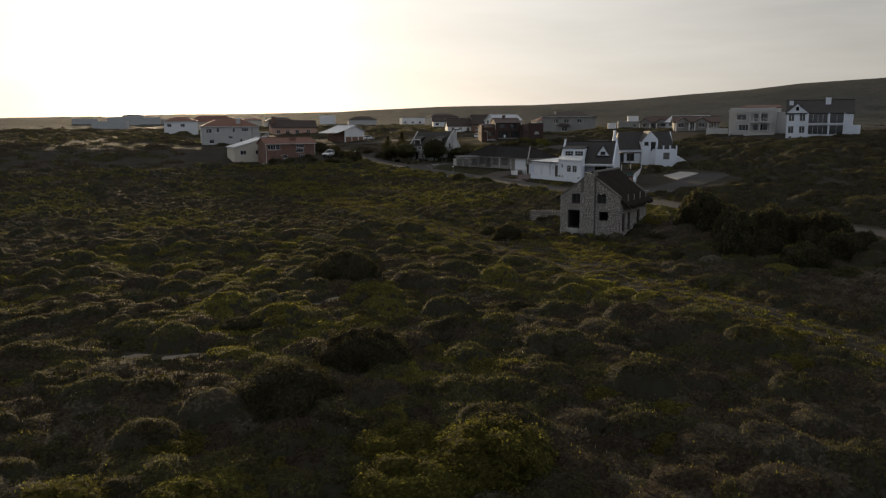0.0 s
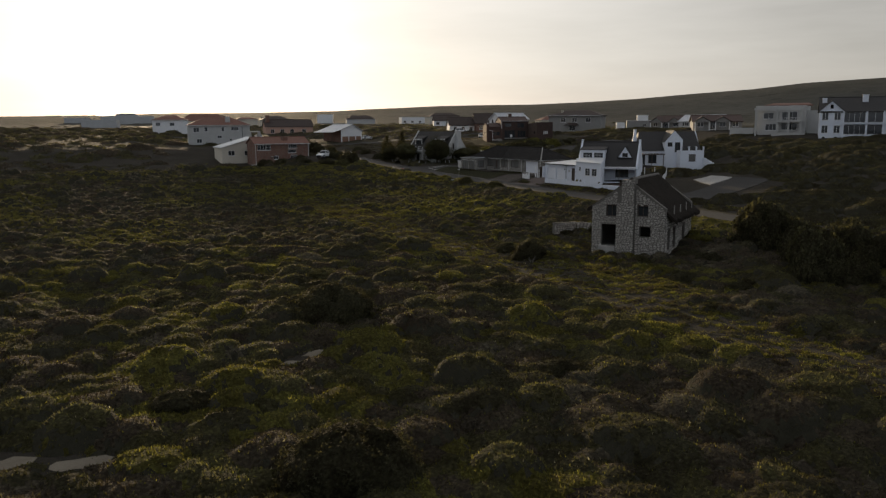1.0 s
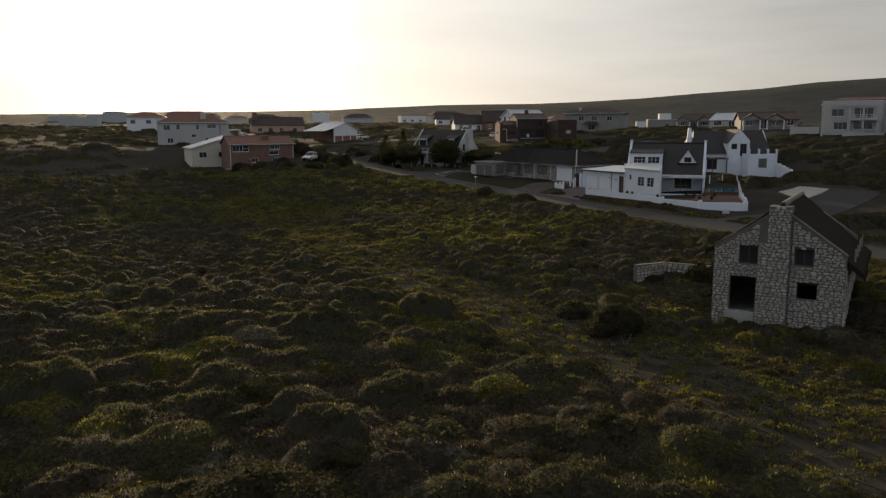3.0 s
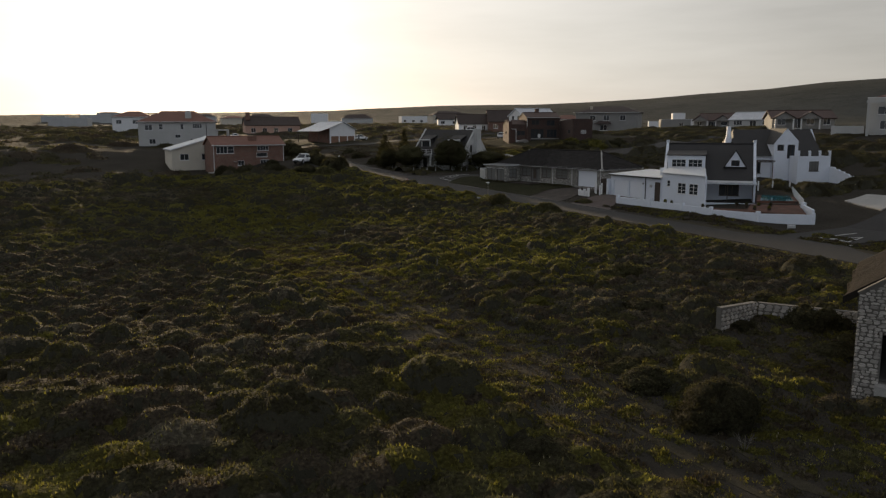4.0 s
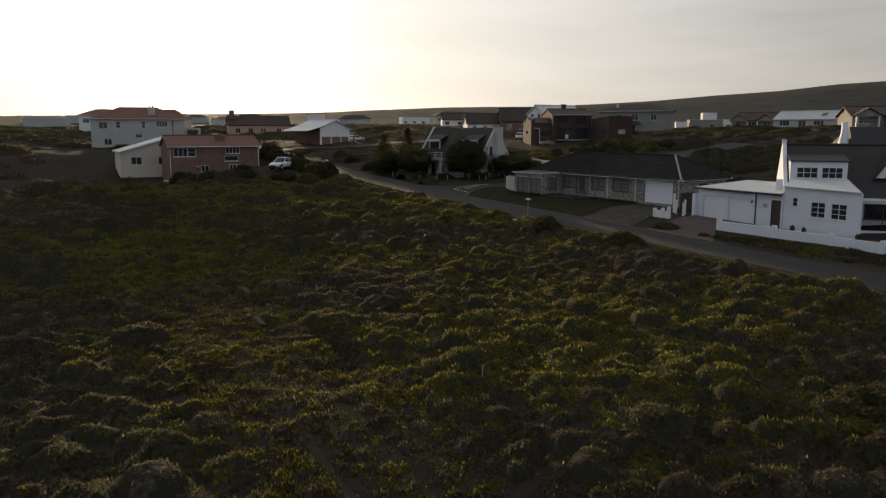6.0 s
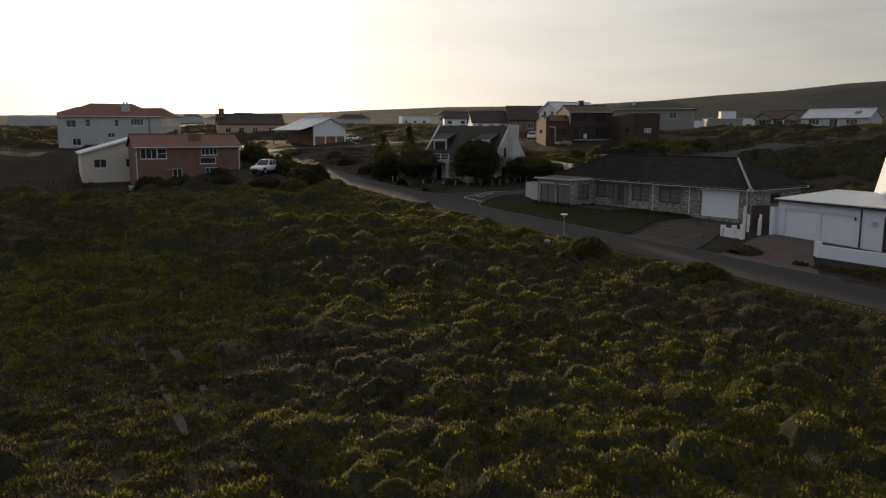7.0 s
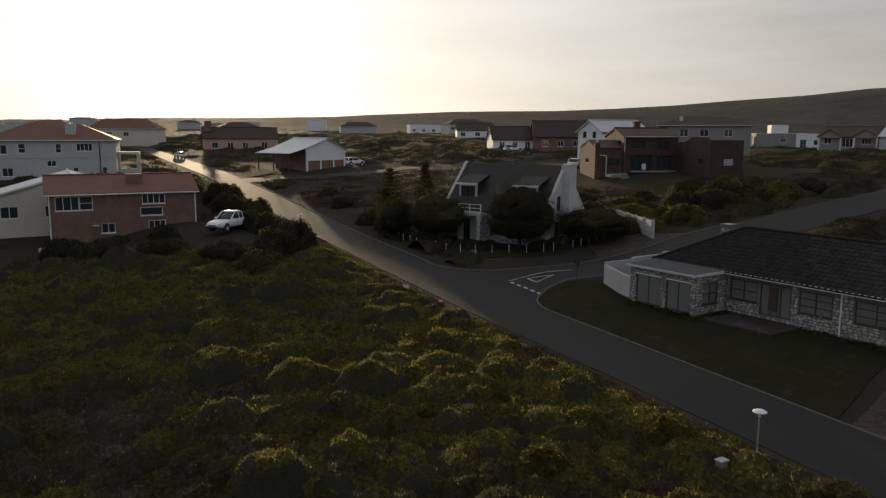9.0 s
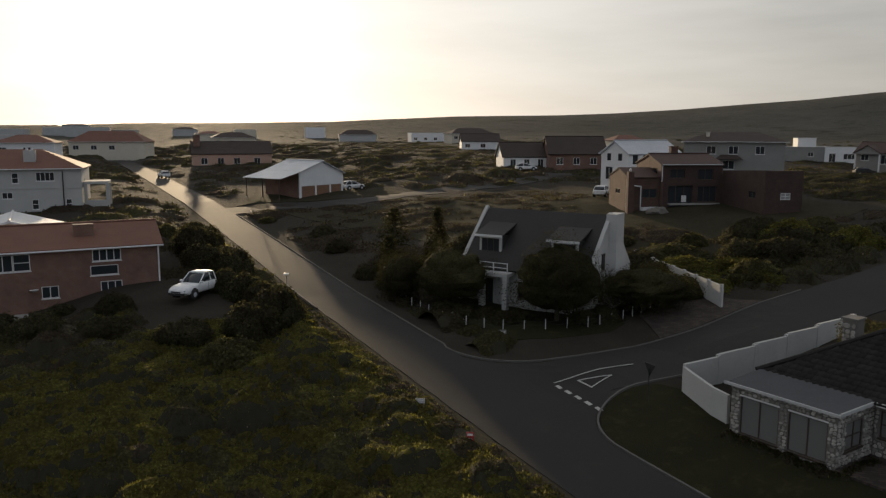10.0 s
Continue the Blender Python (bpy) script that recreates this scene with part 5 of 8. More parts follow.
rail(corner_house, 'y', -1.42, 2.6, 5.0, 2.86, 3.7, M_TRIM)
for x in (2.75, 4.8):
    part("pillar", block(x - 0.2, x + 0.2, -1.5, -1.1, -1, 2.598), M_OFFWHITE, corner_house)

# ---- the dark brick house under construction ----
brick_house = thing("brick_house", (46.0, 201.3, 7.0), "unfinished dark brick house with gabled roof and flat-roofed block", "house", turn=-20.0)
BZ = -2.4
bay = [(1.0, 4.1, 0.3, 3.3), (4.8, 7.2, 1.3, 3.2), (4.75, 6.7, 4.0, 5.3), (1.2, 3.0, 4.2, 5.3)]
part("wall", wall_mesh('y', 0, 0.3, ((0.305, 5.9), (7.88, 5.9)), BZ, bay), M_BRICK_DARK, brick_house)
for o in bay:
    window(brick_house, 'y', 0, -1, *o, 3 if o[1] - o[0] > 2.2 else 2, 1, M_DARKWOOD, M_GLASS, False, 0.25)
gable_window = [(1.2, 2.6, 3.95, 5.35)]
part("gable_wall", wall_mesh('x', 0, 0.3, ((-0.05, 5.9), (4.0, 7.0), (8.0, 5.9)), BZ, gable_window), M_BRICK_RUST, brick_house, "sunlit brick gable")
window(brick_house, 'x', 0, -1, *gable_window[0], 2, 1, M_DARKWOOD, M_GLASS, False, 0.2)
part("wall", wall_mesh('x', 7.88, 7.58, ((0.305, 5.9), (4.0, 7.0), (8.0, 5.9)), BZ), M_BRICK_DARK, brick_house)
part("wall", wall_mesh('y', 8.0, 7.7, ((0.305, 5.9), (7.575, 5.9)), BZ), M_BRICK_DARK, brick_house)
gable_roof(brick_house, 'x', -0.12, 7.95, 0, 8.0, 5.92, 7.02, M_TILE_RUST, 0.14, 0.3)
ridge_cap(brick_house, (-0.12, 4.0, 7.1), (7.95, 4.0, 7.1), M_TILE_RUST, 0.1)
gutter(brick_house, (0.0, -0.33, 5.82), (7.7, -0.33, 5.82), M_GREYWALL)
chimney(brick_house, 3.6, 4.9, 6.3, 7.9, 0.9, 0.7, M_BRICK_RUST)
part("downpipe", tube(bmesh.new(), (0.1, -0.1, 3.8), (0.1, -0.1, 5.8), 0.06, sides=6), M_TRIM, brick_house, "pale downpipe")
part("balcony_slab", block(1.0, 7.5, -0.5, -0.01, 0.95, 1.15), M_CONCRETE, brick_house, "pale concrete ledge")
part("board", block(2.6, 3.2, -0.25, -0.2, 1.3, 2.1), M_TRIM, brick_house, "pale board leaning in the opening")
# flat-roofed block beside it
bw, bs = [(-7.8, -6.3, 2.3, 3.1)], [(9.8, 11.0, 2.3, 3.05)]
part("block_wall", wall_mesh('x', 7.9, 8.2, ((-9.7, 5.5), (-0.02, 5.1)), BZ, bw), M_BRICK_DARK, brick_house)
window(brick_house, 'x', 7.9, -1, *bw[0], 2, 1, M_DARKWOOD, M_GLASS, False)
part("block_wall", wall_mesh('y', -9.7, -9.4, ((8.205, 5.5), (12.4, 5.5)), BZ, bs), M_BRICK_DARK, brick_house)
window(brick_house, 'y', -9.7, -1, *bs[0], 2, 2, M_TRIM, glass("sky_bright_glass", (0.3, 0.3, 0.3)), False)
part("block_wall", wall_mesh('x', 12.4, 12.1, ((-9.395, 5.5), (-0.02, 5.1)), BZ), M_BRICK_DARK, brick_house)
part("block_wall", wall_mesh('y', 0.3, 0.0, ((8.2, 5.1), (12.4, 5.1)), BZ), M_BRICK_DARK, brick_house)
part("block_roof", block(8.21, 12.09, -9.39, -0.03, 4.5, 4.8), M_FLATROOF, brick_house)
# low front wing with its own gable
wing_hole = [(3.0, 4.6, 2.1, 2.8)]
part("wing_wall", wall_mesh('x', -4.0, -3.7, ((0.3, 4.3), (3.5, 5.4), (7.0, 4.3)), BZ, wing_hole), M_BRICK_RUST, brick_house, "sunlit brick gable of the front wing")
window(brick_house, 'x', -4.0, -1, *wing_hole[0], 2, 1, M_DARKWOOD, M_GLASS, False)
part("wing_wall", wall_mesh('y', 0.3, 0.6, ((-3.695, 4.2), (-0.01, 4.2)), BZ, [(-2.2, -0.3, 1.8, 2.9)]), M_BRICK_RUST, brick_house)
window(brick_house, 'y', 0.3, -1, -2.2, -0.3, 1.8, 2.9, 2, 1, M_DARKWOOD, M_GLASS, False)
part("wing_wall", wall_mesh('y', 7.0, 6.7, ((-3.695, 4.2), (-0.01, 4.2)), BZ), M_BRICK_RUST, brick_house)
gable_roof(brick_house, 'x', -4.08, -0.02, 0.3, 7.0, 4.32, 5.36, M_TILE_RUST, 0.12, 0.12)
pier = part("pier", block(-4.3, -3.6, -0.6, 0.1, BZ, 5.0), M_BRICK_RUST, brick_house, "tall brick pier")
part("pier_lamp", lathe(bmesh.new(), (-3.95, -0.25, 5.002), ((0.06, 0), (0.16, 0.1), (0.16, 0.3), (0.05, 0.42)), 10), M_TRIM, pier, "white lamp on the pier")
part("downpipe", tube(bmesh.new(), (-4.1, 0.5, -0.6), (-4.1, 0.5, 4.1), 0.07, sides=6), M_TRIM, brick_house, "pale downpipe")
part("downpipe", tube(bmesh.new(), (-2.4, 0.2, -0.6), (-2.4, 0.2, 3.2), 0.07, sides=6), M_TRIM, brick_house, "pale downpipe")
part("downpipe", tube(bmesh.new(), (-2.4, 0.2, 3.2), (-3.7, 0.2, 3.35), 0.07, sides=6), M_TRIM, brick_house, "pale downpipe")
sheet = single("plank_stack", block(43.6, 46.4, 201.6, 202.0, land(45, 201.8) - 0.1, land(45, 201.8) + 0.3), M_TRIM, "pale stack of planks on the building plot", "planks", origin=(45, 201.8, land(45, 201.8)))

# ---- open white shed ----
shed = thing("open_shed", (14.5, 246.5, 6.2), "white shed with three brown doors and broad metal roof", "shed", turn=26.0)
part("gable_wall", wall_mesh('y', 0, 0.2, ((0, 4.4), (4.8, 5.85), (9.6, 3.95)), -0.6, [(0.4, 3.3, -0.6, 2.15), (3.6, 6.5, -0.6, 2.15), (6.8, 9.2, -0.6, 2.15)]), M_WHITE, shed, "white gable with three bays")
part("side_wall", wall_mesh('x', 9.6, 9.4, ((0.205, 3.9), (8.0, 3.9)), -0.6), M_WHITE, shed)
for y in (0.2, 4.0, 7.8):
    part("lean_to_post", block(-4.0, -3.88, y - 0.06, y + 0.06, -0.8, 3.4), M_DARKWOOD, shed)
part("side_wall", wall_mesh('x', 0.0, 0.2, ((0.205, 4.2), (8.0, 4.2)), -0.6), M_BRICK, shed)
part("back_wall", wall_mesh('y', 8.0, 7.8, ((0.205, 4.2), (4.8, 5.85), (9.395, 3.9)), -0.6), M_BRICK, shed)
part("roof", slab(bmesh.new(), [(-0.02, -0.4, 4.5), (4.79, -0.4, 6.0), (4.79, 8.3, 6.0), (-0.02, 8.3, 4.5)], 0.09), M_METAL, shed, "pale corrugated roof slope")
part("roof", slab(bmesh.new(), [(-4.2, -0.4, 3.52), (-0.03, -0.4, 4.49), (-0.03, 8.3, 4.49), (-4.2, 8.3, 3.52)], 0.08), M_METAL, shed, "flatter pale roof of the lean-to")
part("roof", slab(bmesh.new(), [(10.0, -0.4, 3.9), (4.81, -0.4, 6.0), (4.81, 8.3, 6.0), (10.0, 8.3, 3.9)], 0.09), M_METAL, shed, "pale corrugated roof slope")
M_BROWNDOOR = surface("brown_door_board", (0.16, 0.085, 0.05), (0.24, 0.13, 0.08), 0.6, 1.0, 12, 0.1, 0.005)
for x0, x1 in ((0.41, 3.29), (3.61, 6.49), (6.81, 9.19)):
    part("garage_door", block(x0, x1, 0.08, 0.13, -0.4, 2.14), M_BROWNDOOR, shed, "brown timber garage door")
part("ridge", tube(bmesh.new(), (4.8, -0.4, 6.05), (4.8, 8.3, 6.05), 0.12, sides=6), M_TRIM, shed)
part("floor", block(0.21, 9.39, 0.21, 7.79, -0.3, 0.05), M_CONCRETE, shed)

# ---- red brick house on the west side ----
W_ = lambda a, z, w=1.5, h=1.2, c=2, r=1: (a, a + w, z, z + h, c, r)
red_house = villa("red_brick_house", (-25.6, 196.0, 2.2), 0.0, 13.1, 8.0, 5.5, 6.9, 'x', M_BRICK, M_TILE_RED,
                  [W_(0.6, 3.85, 2.0, 1.3, 3), W_(2.62, 3.85, 1.15, 1.3, 1, 2), W_(8.1, 4.25, 2.1, 0.95, 4), W_(7.9, 3.12, 2.05, 0.8, 1), W_(8.58, 1.63, 1.6, 1.0, 3), W_(4.4, 1.6, 1.2, 0.95, 2)],
                  label="two-storey red brick house with terracotta tiled roof", over=0.3, deep=2.5)
gutter(red_house, (-0.3, -0.36, 5.3), (13.4, -0.36, 5.3))
for x in (0.1, 13.0):
    part("downpipe", tube(bmesh.new(), (x, -0.08, 0.4), (x, -0.08, 5.3), 0.06, sides=6), M_TRIM, red_house)
part("chimney", block(6.9, 8.4, 1.6, 2.4, 5.8, 7.05), M_BRICK, red_house)
part("satellite_dish", lathe(bmesh.new(), (3.9, -0.25, 2.3), ((0.05, -0.05), (0.3, 0.06), (0.33, 0.1)), 12), M_TRIM, red_house)
part("terrace", block(-1.0, 9.5, -3.0, -0.01, -2.4, 0.55), M_CONCRETE, red_house, "pale concrete terrace along the wall")
villa("small_white_roofed_house", (-31.4, 205.5, 2.0), 0.0, 16.0, 9.0, 4.7, 7.0, 'y', M_CREAM, M_METAL_WHITE, [W_(1.5, 2.6, 1.6, 1.2), W_(5.5, 2.6, 1.6, 1.2)], label="cream house with pale metal pitched roof", deep=2.5)
west_house = villa("tall_white_house", (-33.2, 241.0, 5.2), -8.0, 17.0, 10.0, 6.7, 9.2, 'hip', M_OFFWHITE, M_TILE_RED,
                   [W_(9.1, 5.05, 0.75, 1.3, 1, 2), W_(11.8, 5.3, 2.1, 1.1, 4), W_(7.9, 3.15, 1.2, 0.8, 2), W_(11.2, 1.75, 0.75, 1.25, 1, 2), W_(15.05, 1.75, 0.7, 1.25, 1, 2), W_(4.4, 5.05, 0.9, 1.3, 1, 2), W_(1.4, 4.9, 1.6, 1.3), W_(2.2, 1.8, 1.4, 1.2)],
                   right=[W_(3.0, 4.3, 1.4, 1.2), W_(6.0, 1.2, 1.4, 1.4)], label="tall white plastered house with hipped tiled roof", deep=3.0)
part("downpipe", tube(bmesh.new(), (14.85, -0.1, 0), (14.85, -0.1, 6.5), 0.07, sides=6), M_IRON, west_house)
stack = part("chimney", block(10.35, 11.7, 1.4, 2.4, 6.9, 9.1), M_OFFWHITE, west_house)
for x in (10.75, 11.3):
    part("chimney_pot", tube(bmesh.new(), (x, 1.9, 9.102), (x, 1.9, 9.45), 0.16, 0.14, 8), M_METAL, stack, "metal chimney cowl")
part("string_course", block(0.0, 17.0, -0.06, -0.002, 4.35, 4.5), M_OFFWHITE, west_house)
part("porch", block(17.02, 20.1, 1.0, 5.0, 4.75, 5.1), M_OFFWHITE, west_house)
for x, y in ((17.3, 1.2), (19.9, 1.2), (19.9, 4.7)):
    part("porch_pillar", block(x - 0.2, x + 0.2, y - 0.2, y + 0.2, -2.0, 4.748), M_OFFWHITE, west_house)
part("porch_wall", block(17.5, 19.7, 1.05, 1.25, -2.0, 2.7), M_OFFWHITE, west_house)

# ---- large houses on the eastern slope ----
east_a = villa("sea_view_house", (76.2, 122.3, 8.2), -52.0, 13.6, 10.0, 6.2, 9.1, 'x', M_BLUEWHITE, M_SLATE,
               [W_(0.4, 4.3, 1.2, 1.6), W_(2.7, 4.3, 1.2, 1.6), W_(0.4, 1.6, 1.2, 1.6), W_(2.7, 1.6, 1.2, 1.6), W_(4.5, 3.85, 4.0, 2.05, 4), W_(8.9, 3.85, 2.8, 2.05, 2),
                W_(4.5, 1.35, 4.1, 2.0, 4), W_(8.9, 1.35, 2.8, 2.0, 2), W_(0.6, 0.4, 0.6, 0.5, 1), W_(2.9, 0.4, 0.6, 0.5, 1)],
               label="three-storey pale blue-white house with slate roof and balconies", over=0.3, deep=2.0)
part("gable", wall_mesh('y', -0.25, 0.1, ((-0.1, 6.2), (2.15, 8.2), (4.4, 6.2)), 6.15, [(1.85, 2.45, 6.7, 7.5)]), M_BLUEWHITE, east_a)
for s in (-0.3, 4.6):
    part("gable_roof", slab(bmesh.new(), [(s, -0.45, 6.15), (2.15, -0.45, 8.42), (2.15, 3.6, 8.42), (s, 1.0, 6.15)], 0.1), M_SLATE, east_a)
chimney(east_a, 0.8, 3.4, 6.6, 8.9, 0.9, 0.8, M_BLUEWHITE)
chimney(east_a, 8.5, 3.6, 6.4, 9.5, 1.1, 0.9, M_BLUEWHITE)
for z in (1.15, 3.75):
    part("balcony", block(4.4, 11.9, -1.1, -0.01, z - 0.22, z), M_BLUEWHITE, east_a)
    rail(east_a, 'y', -1.02, 4.45, 11.85, z + 0.004, z + 0.9, M_IRON)
for x in (4.4, 8.7, 11.8):
    part("pillar", block(x - 0.16, x + 0.16, -1.1, -0.85, -1.5, 6.1), M_BLUEWHITE, east_a)
part("side_wing", block(13.602, 15.2, 1.0, 6.0, -1.5, 3.4), M_BLUEWHITE, east_a)
east_b = villa("flat_roofed_villa", (77.9, 140.4, 9.6), -58.0, 10.6, 10.0, 5.8, 6.2, 'flat', M_OFFWHITE, M_TILE_RED,
               [W_(1.7, 3.3, 2.2, 1.4, 2), W_(5.6, 2.9, 3.3, 2.0, 3), W_(2.2, 0.7, 2.4, 1.5, 3), W_(5.6, 0.8, 3.3, 1.5, 3)],
               left=[W_(1.5, 3.2, 1.6, 1.4), W_(5.0, 3.2, 1.6, 1.4)], label="two-storey white villa with flat roof and colonnade", deep=2.0)
part("balcony", block(4.8, 10.0, -1.6, -0.01, 2.5, 2.75), M_OFFWHITE, east_b)
for x in (0.3, 4.9, 7.3, 9.8):
    part("pillar", block(x - 0.2, x + 0.2, -1.6, -1.2, -1.5, 5.3), M_OFFWHITE, east_b)
part("parapet", block(-0.1, 10.1, -1.7, -1.1, 5.303, 5.75), M_OFFWHITE, east_b)
rail(east_b, 'y', -1.5, 5.0, 9.6, 2.754, 3.6, M_TRIM)
part("rear_block", block(10.65, 13.4, 2.5, 9.0, -1.5, 5.2), M_OFFWHITE, east_b)
part("upper_roof", slab(bmesh.new(), [(1.5, 2.5, 6.5), (11.8, 2.5, 6.5), (10.5, 6.0, 7.0), (3.0, 6.0, 7.0)], 0.25), M_TILE_RED, east_b)
part("garden_wall", block(-5.5, -0.2, -0.6, -0.4, -1.6, 1.3), M_OFFWHITE, east_b)
part("garden_wall", block(4.0, 11.0, -3.2, -3.0, -1.6, 0.2), M_OFFWHITE, east_b)
tc_house = villa("porch_gabled_house", (81.9, 163.7, 10.3), -40.0, 12.0, 9.0, 2.3, 3.8, 'x', M_TAUPE, M_TILE_RUST,
                 [W_(1.0, 0.8, 1.6, 1.2), W_(4.2, 0.1, 1.5, 2.0, 2), W_(6.6, 0.8, 1.5, 1.2), W_(9.8, 0.8, 1.4, 1.3)], label="single-storey grey house with brown tiled porch gables", over=0.4, deep=2.0)
for gx0 in (0.2, 5.2):
    part("porch_gable", wall_mesh('y', -1.2, -1.0, ((gx0, 2.2), (gx0 + 1.95, 3.3), (gx0 + 3.9, 2.2)), 2.0), M_TAUPE, tc_house)
    for s in (gx0 - 0.3, gx0 + 4.2):
        part("porch_roof", slab(bmesh.new(), [(s, -1.5, 2.2), (gx0 + 1.95, -1.5, 3.5), (gx0 + 1.95, 2.8, 3.5), (s, 1.0, 2.2)], 0.1), M_TILE_RUST, tc_house)
    for s in (gx0 + 0.2, gx0 + 3.7):
        part("porch_post", block(s - 0.12, s + 0.12, -1.2, -0.95, -1.5, 1.998), M_TRIM, tc_house)
blue_house = villa("blue_roofed_house", (134.6, 222.8, 10.4), -75.0, 15.5, 9.0, 2.5, 4.6, 'x', M_GREYWALL, M_METAL, [W_(1.5, 0.7, 2.6, 1.4, 3), W_(6.5, 0.1, 2.0, 2.0, 2), W_(10.4, 0.8, 2.6, 1.2, 3)], label="grey house with pale blue metal roof", deep=2.5)
part("roof_window", slab(bmesh.new(), [(11.6, 1.6, 3.42), (12.9, 1.6, 3.42), (12.9, 3.0, 4.08), (11.6, 3.0, 4.08)], 0.04), M_GLASS, blue_house)
brown_house = villa("brown_roofed_house", (136.0, 238.6, 10.2), -75.0, 14.5, 9.0, 2.6, 4.7, 'x', M_TAUPE, M_TILE_RUST, [W_(1.2, 0.8, 1.6, 1.3), W_(5.2, 0.1, 2.4, 2.0, 3), W_(9.4, 0.8, 2.0, 1.3, 3)], label="low house with brown tiled gables", deep=2.5)
for a in (0.2, 7.9):
    part("porch_gable", wall_mesh('y', -1.0, -0.8, ((a, 2.4), (a + 2.6, 4.0), (a + 5.2, 2.4)), 2.2), M_TAUPE, brown_house)
    for e in (a - 0.3, a + 5.5):
        part("porch_roof", slab(bmesh.new(), [(e, -1.3, 2.35), (a + 2.6, -1.3, 4.15), (a + 2.6, 3.2, 4.15), (e, 1.0, 2.35)], 0.1), M_TILE_RUST, brown_house)
    for e in (a + 0.2, a + 5.0):
        part("porch_post", block(e - 0.15, e + 0.15, -1.0, -0.78, -1.5, 2.198), M_TRIM, brown_house)
beige = villa("beige_house", (95.8, 248.4, 9.3), -49.0, 19.0, 10.0, 5.6, 7.7, 'hip', M_TAUPE, M_TILE_BROWN,
              [W_(4.4, 3.3, 1.8, 1.6), W_(8.6, 3.3, 1.8, 1.6), W_(13.6, 3.3, 1.7, 1.6), W_(7.6, 0.3, 2.2, 1.7, 2)],
              label="two-storey greyish house with dark hip roof", over=0.6, deep=2.0)
chimney(beige, 4.4, 2.6, 6.0, 7.6, 0.7, 0.7, M_CREAM)
part("bay_roof", slab(bmesh.new(), [(6.0, -1.6, 2.3), (11.4, -1.6, 2.3), (10.2, -0.01, 3.2), (7.2, -0.01, 3.2)], 0.1), M_TILE_BROWN, beige)
gable_white = villa("white_gabled_house", (57.8, 227.4, 9.5), -86.0, 6.0, 11.0, 4.2, 6.0, 'y', M_WHITE, M_METAL,
                    [W_(1.2, 2.9, 1.0, 1.2, 1), W_(3.6, 2.9, 1.0, 1.2, 1), W_(1.0, 0.0, 1.6, 2.0, 2)], right=[W_(0.8, 2.4, 1.2, 1.5, 1), W_(3.0, 2.4, 3.4, 1.5, 4)], label="white gabled house with pale blue metal roof", deep=2.0)
part("balcony", block(6.01, 7.4, 0.6, 9.0, 2.0, 2.2), M_WHITE, gable_white)
rail(gable_white, 'x', 7.3, 0.7, 8.9, 2.204, 3.1)
for y in (0.75, 4.8, 8.8):
    part("pillar", block(7.2, 7.4, y - 0.1, y + 0.1, -2.0, 1.998), M_WHITE, gable_white)
villa("thatched_far_house", (66.2, 270.3, 9.0), -20.0, 10.6, 8.0, 2.9, 5.7, 'x', M_WHITE, M_TILE_BROWN, [W_(1.5, 0.4, 1.2, 1.8), W_(4.5, 0.4, 1.2, 1.8), W_(7.5, 0.4, 1.2, 1.8)], label="white gabled house with brown thatch-like roof", deep=2.0)
villa("dark_gabled_house", (73.4, 263.7, 9.2), -25.0, 12.0, 9.0, 3.4, 6.8, 'x', M_BRICK, M_TILE_BROWN, [W_(1.5, 1.0, 1.4, 1.4), W_(5.0, 1.0, 1.4, 1.4), W_(8.6, 1.0, 1.4, 1.4)], label="brick house with tall dark gables", deep=2.0)
villa("cube_house", (152.0, 270.5, 10.0), -38.0, 13.0, 9.0, 3.0, 3.3, 'flat', M_TAUPE, M_FLATROOF, [W_(6.5, 0.8, 1.4, 1.2, 2)], label="flat-roofed grey cube house", deep=2.0)
villa("cube_tower", (156.2, 269.0, 13.0), -38.0, 4.5, 5.0, 2.4, 2.6, 'flat', M_WHITE, M_FLATROOF, label="plain white upper cube of a house", deep=3.0)
villa("white_box_house", (160.0, 263.6, 9.4), -38.0, 9.5, 8.0, 3.5, 3.8, 'flat', M_WHITE, M_FLATROOF, [W_(1.0, 0.1, 1.6, 2.2), W_(4.5, 0.8, 3.0, 1.4, 3)], label="small white flat-roofed house", deep=2.0)
villa("white_garden_room", (148.6, 273.4, 10.2), -38.0, 3.6, 4.0, 2.2, 2.4, 'flat', M_WHITE, M_FLATROOF, label="small plain white garden room beside the cube house", deep=2.0)
villa("edge_house", (112.0, 112.0, 9.6), -34.0, 10.0, 8.0, 3.0, 5.0, 'hip', M_GREYWALL, M_TILE_BROWN, [W_(1.5, 0.8, 2.0, 1.3), W_(6.0, 0.8, 2.0, 1.3)], label="grey house with brown hip roof among bushes", deep=2.0)
# ---- houses further along the road ----
far_brown = villa("long_brown_house", (12.5, 331.0, 8.2), -8.0, 19.5, 10.0, 3.4, 6.2, 'x', M_PINK, M_TILE_BROWN, [W_(2.0, 0.6, 1.6, 1.6), W_(6.0, 0.6, 1.6, 1.6), W_(10.0, 0.6, 1.6, 1.6), W_(15.0, 0.6, 1.6, 1.6)], label="long brown-roofed house with end chimney", deep=2.0)
chimney(far_brown, 1.2, 3.0, 5.0, 7.8, 1.6, 1.2, M_BRICK)
villa("low_pump_house", (70.5, 331.0, 6.6), -20.0, 7.0, 6.0, 2.6, 3.9, 'y', M_WHITE, M_METAL, [W_(2.4, 0.2, 1.6, 1.9)], label="small white outbuilding with metal roof", deep=3.0)
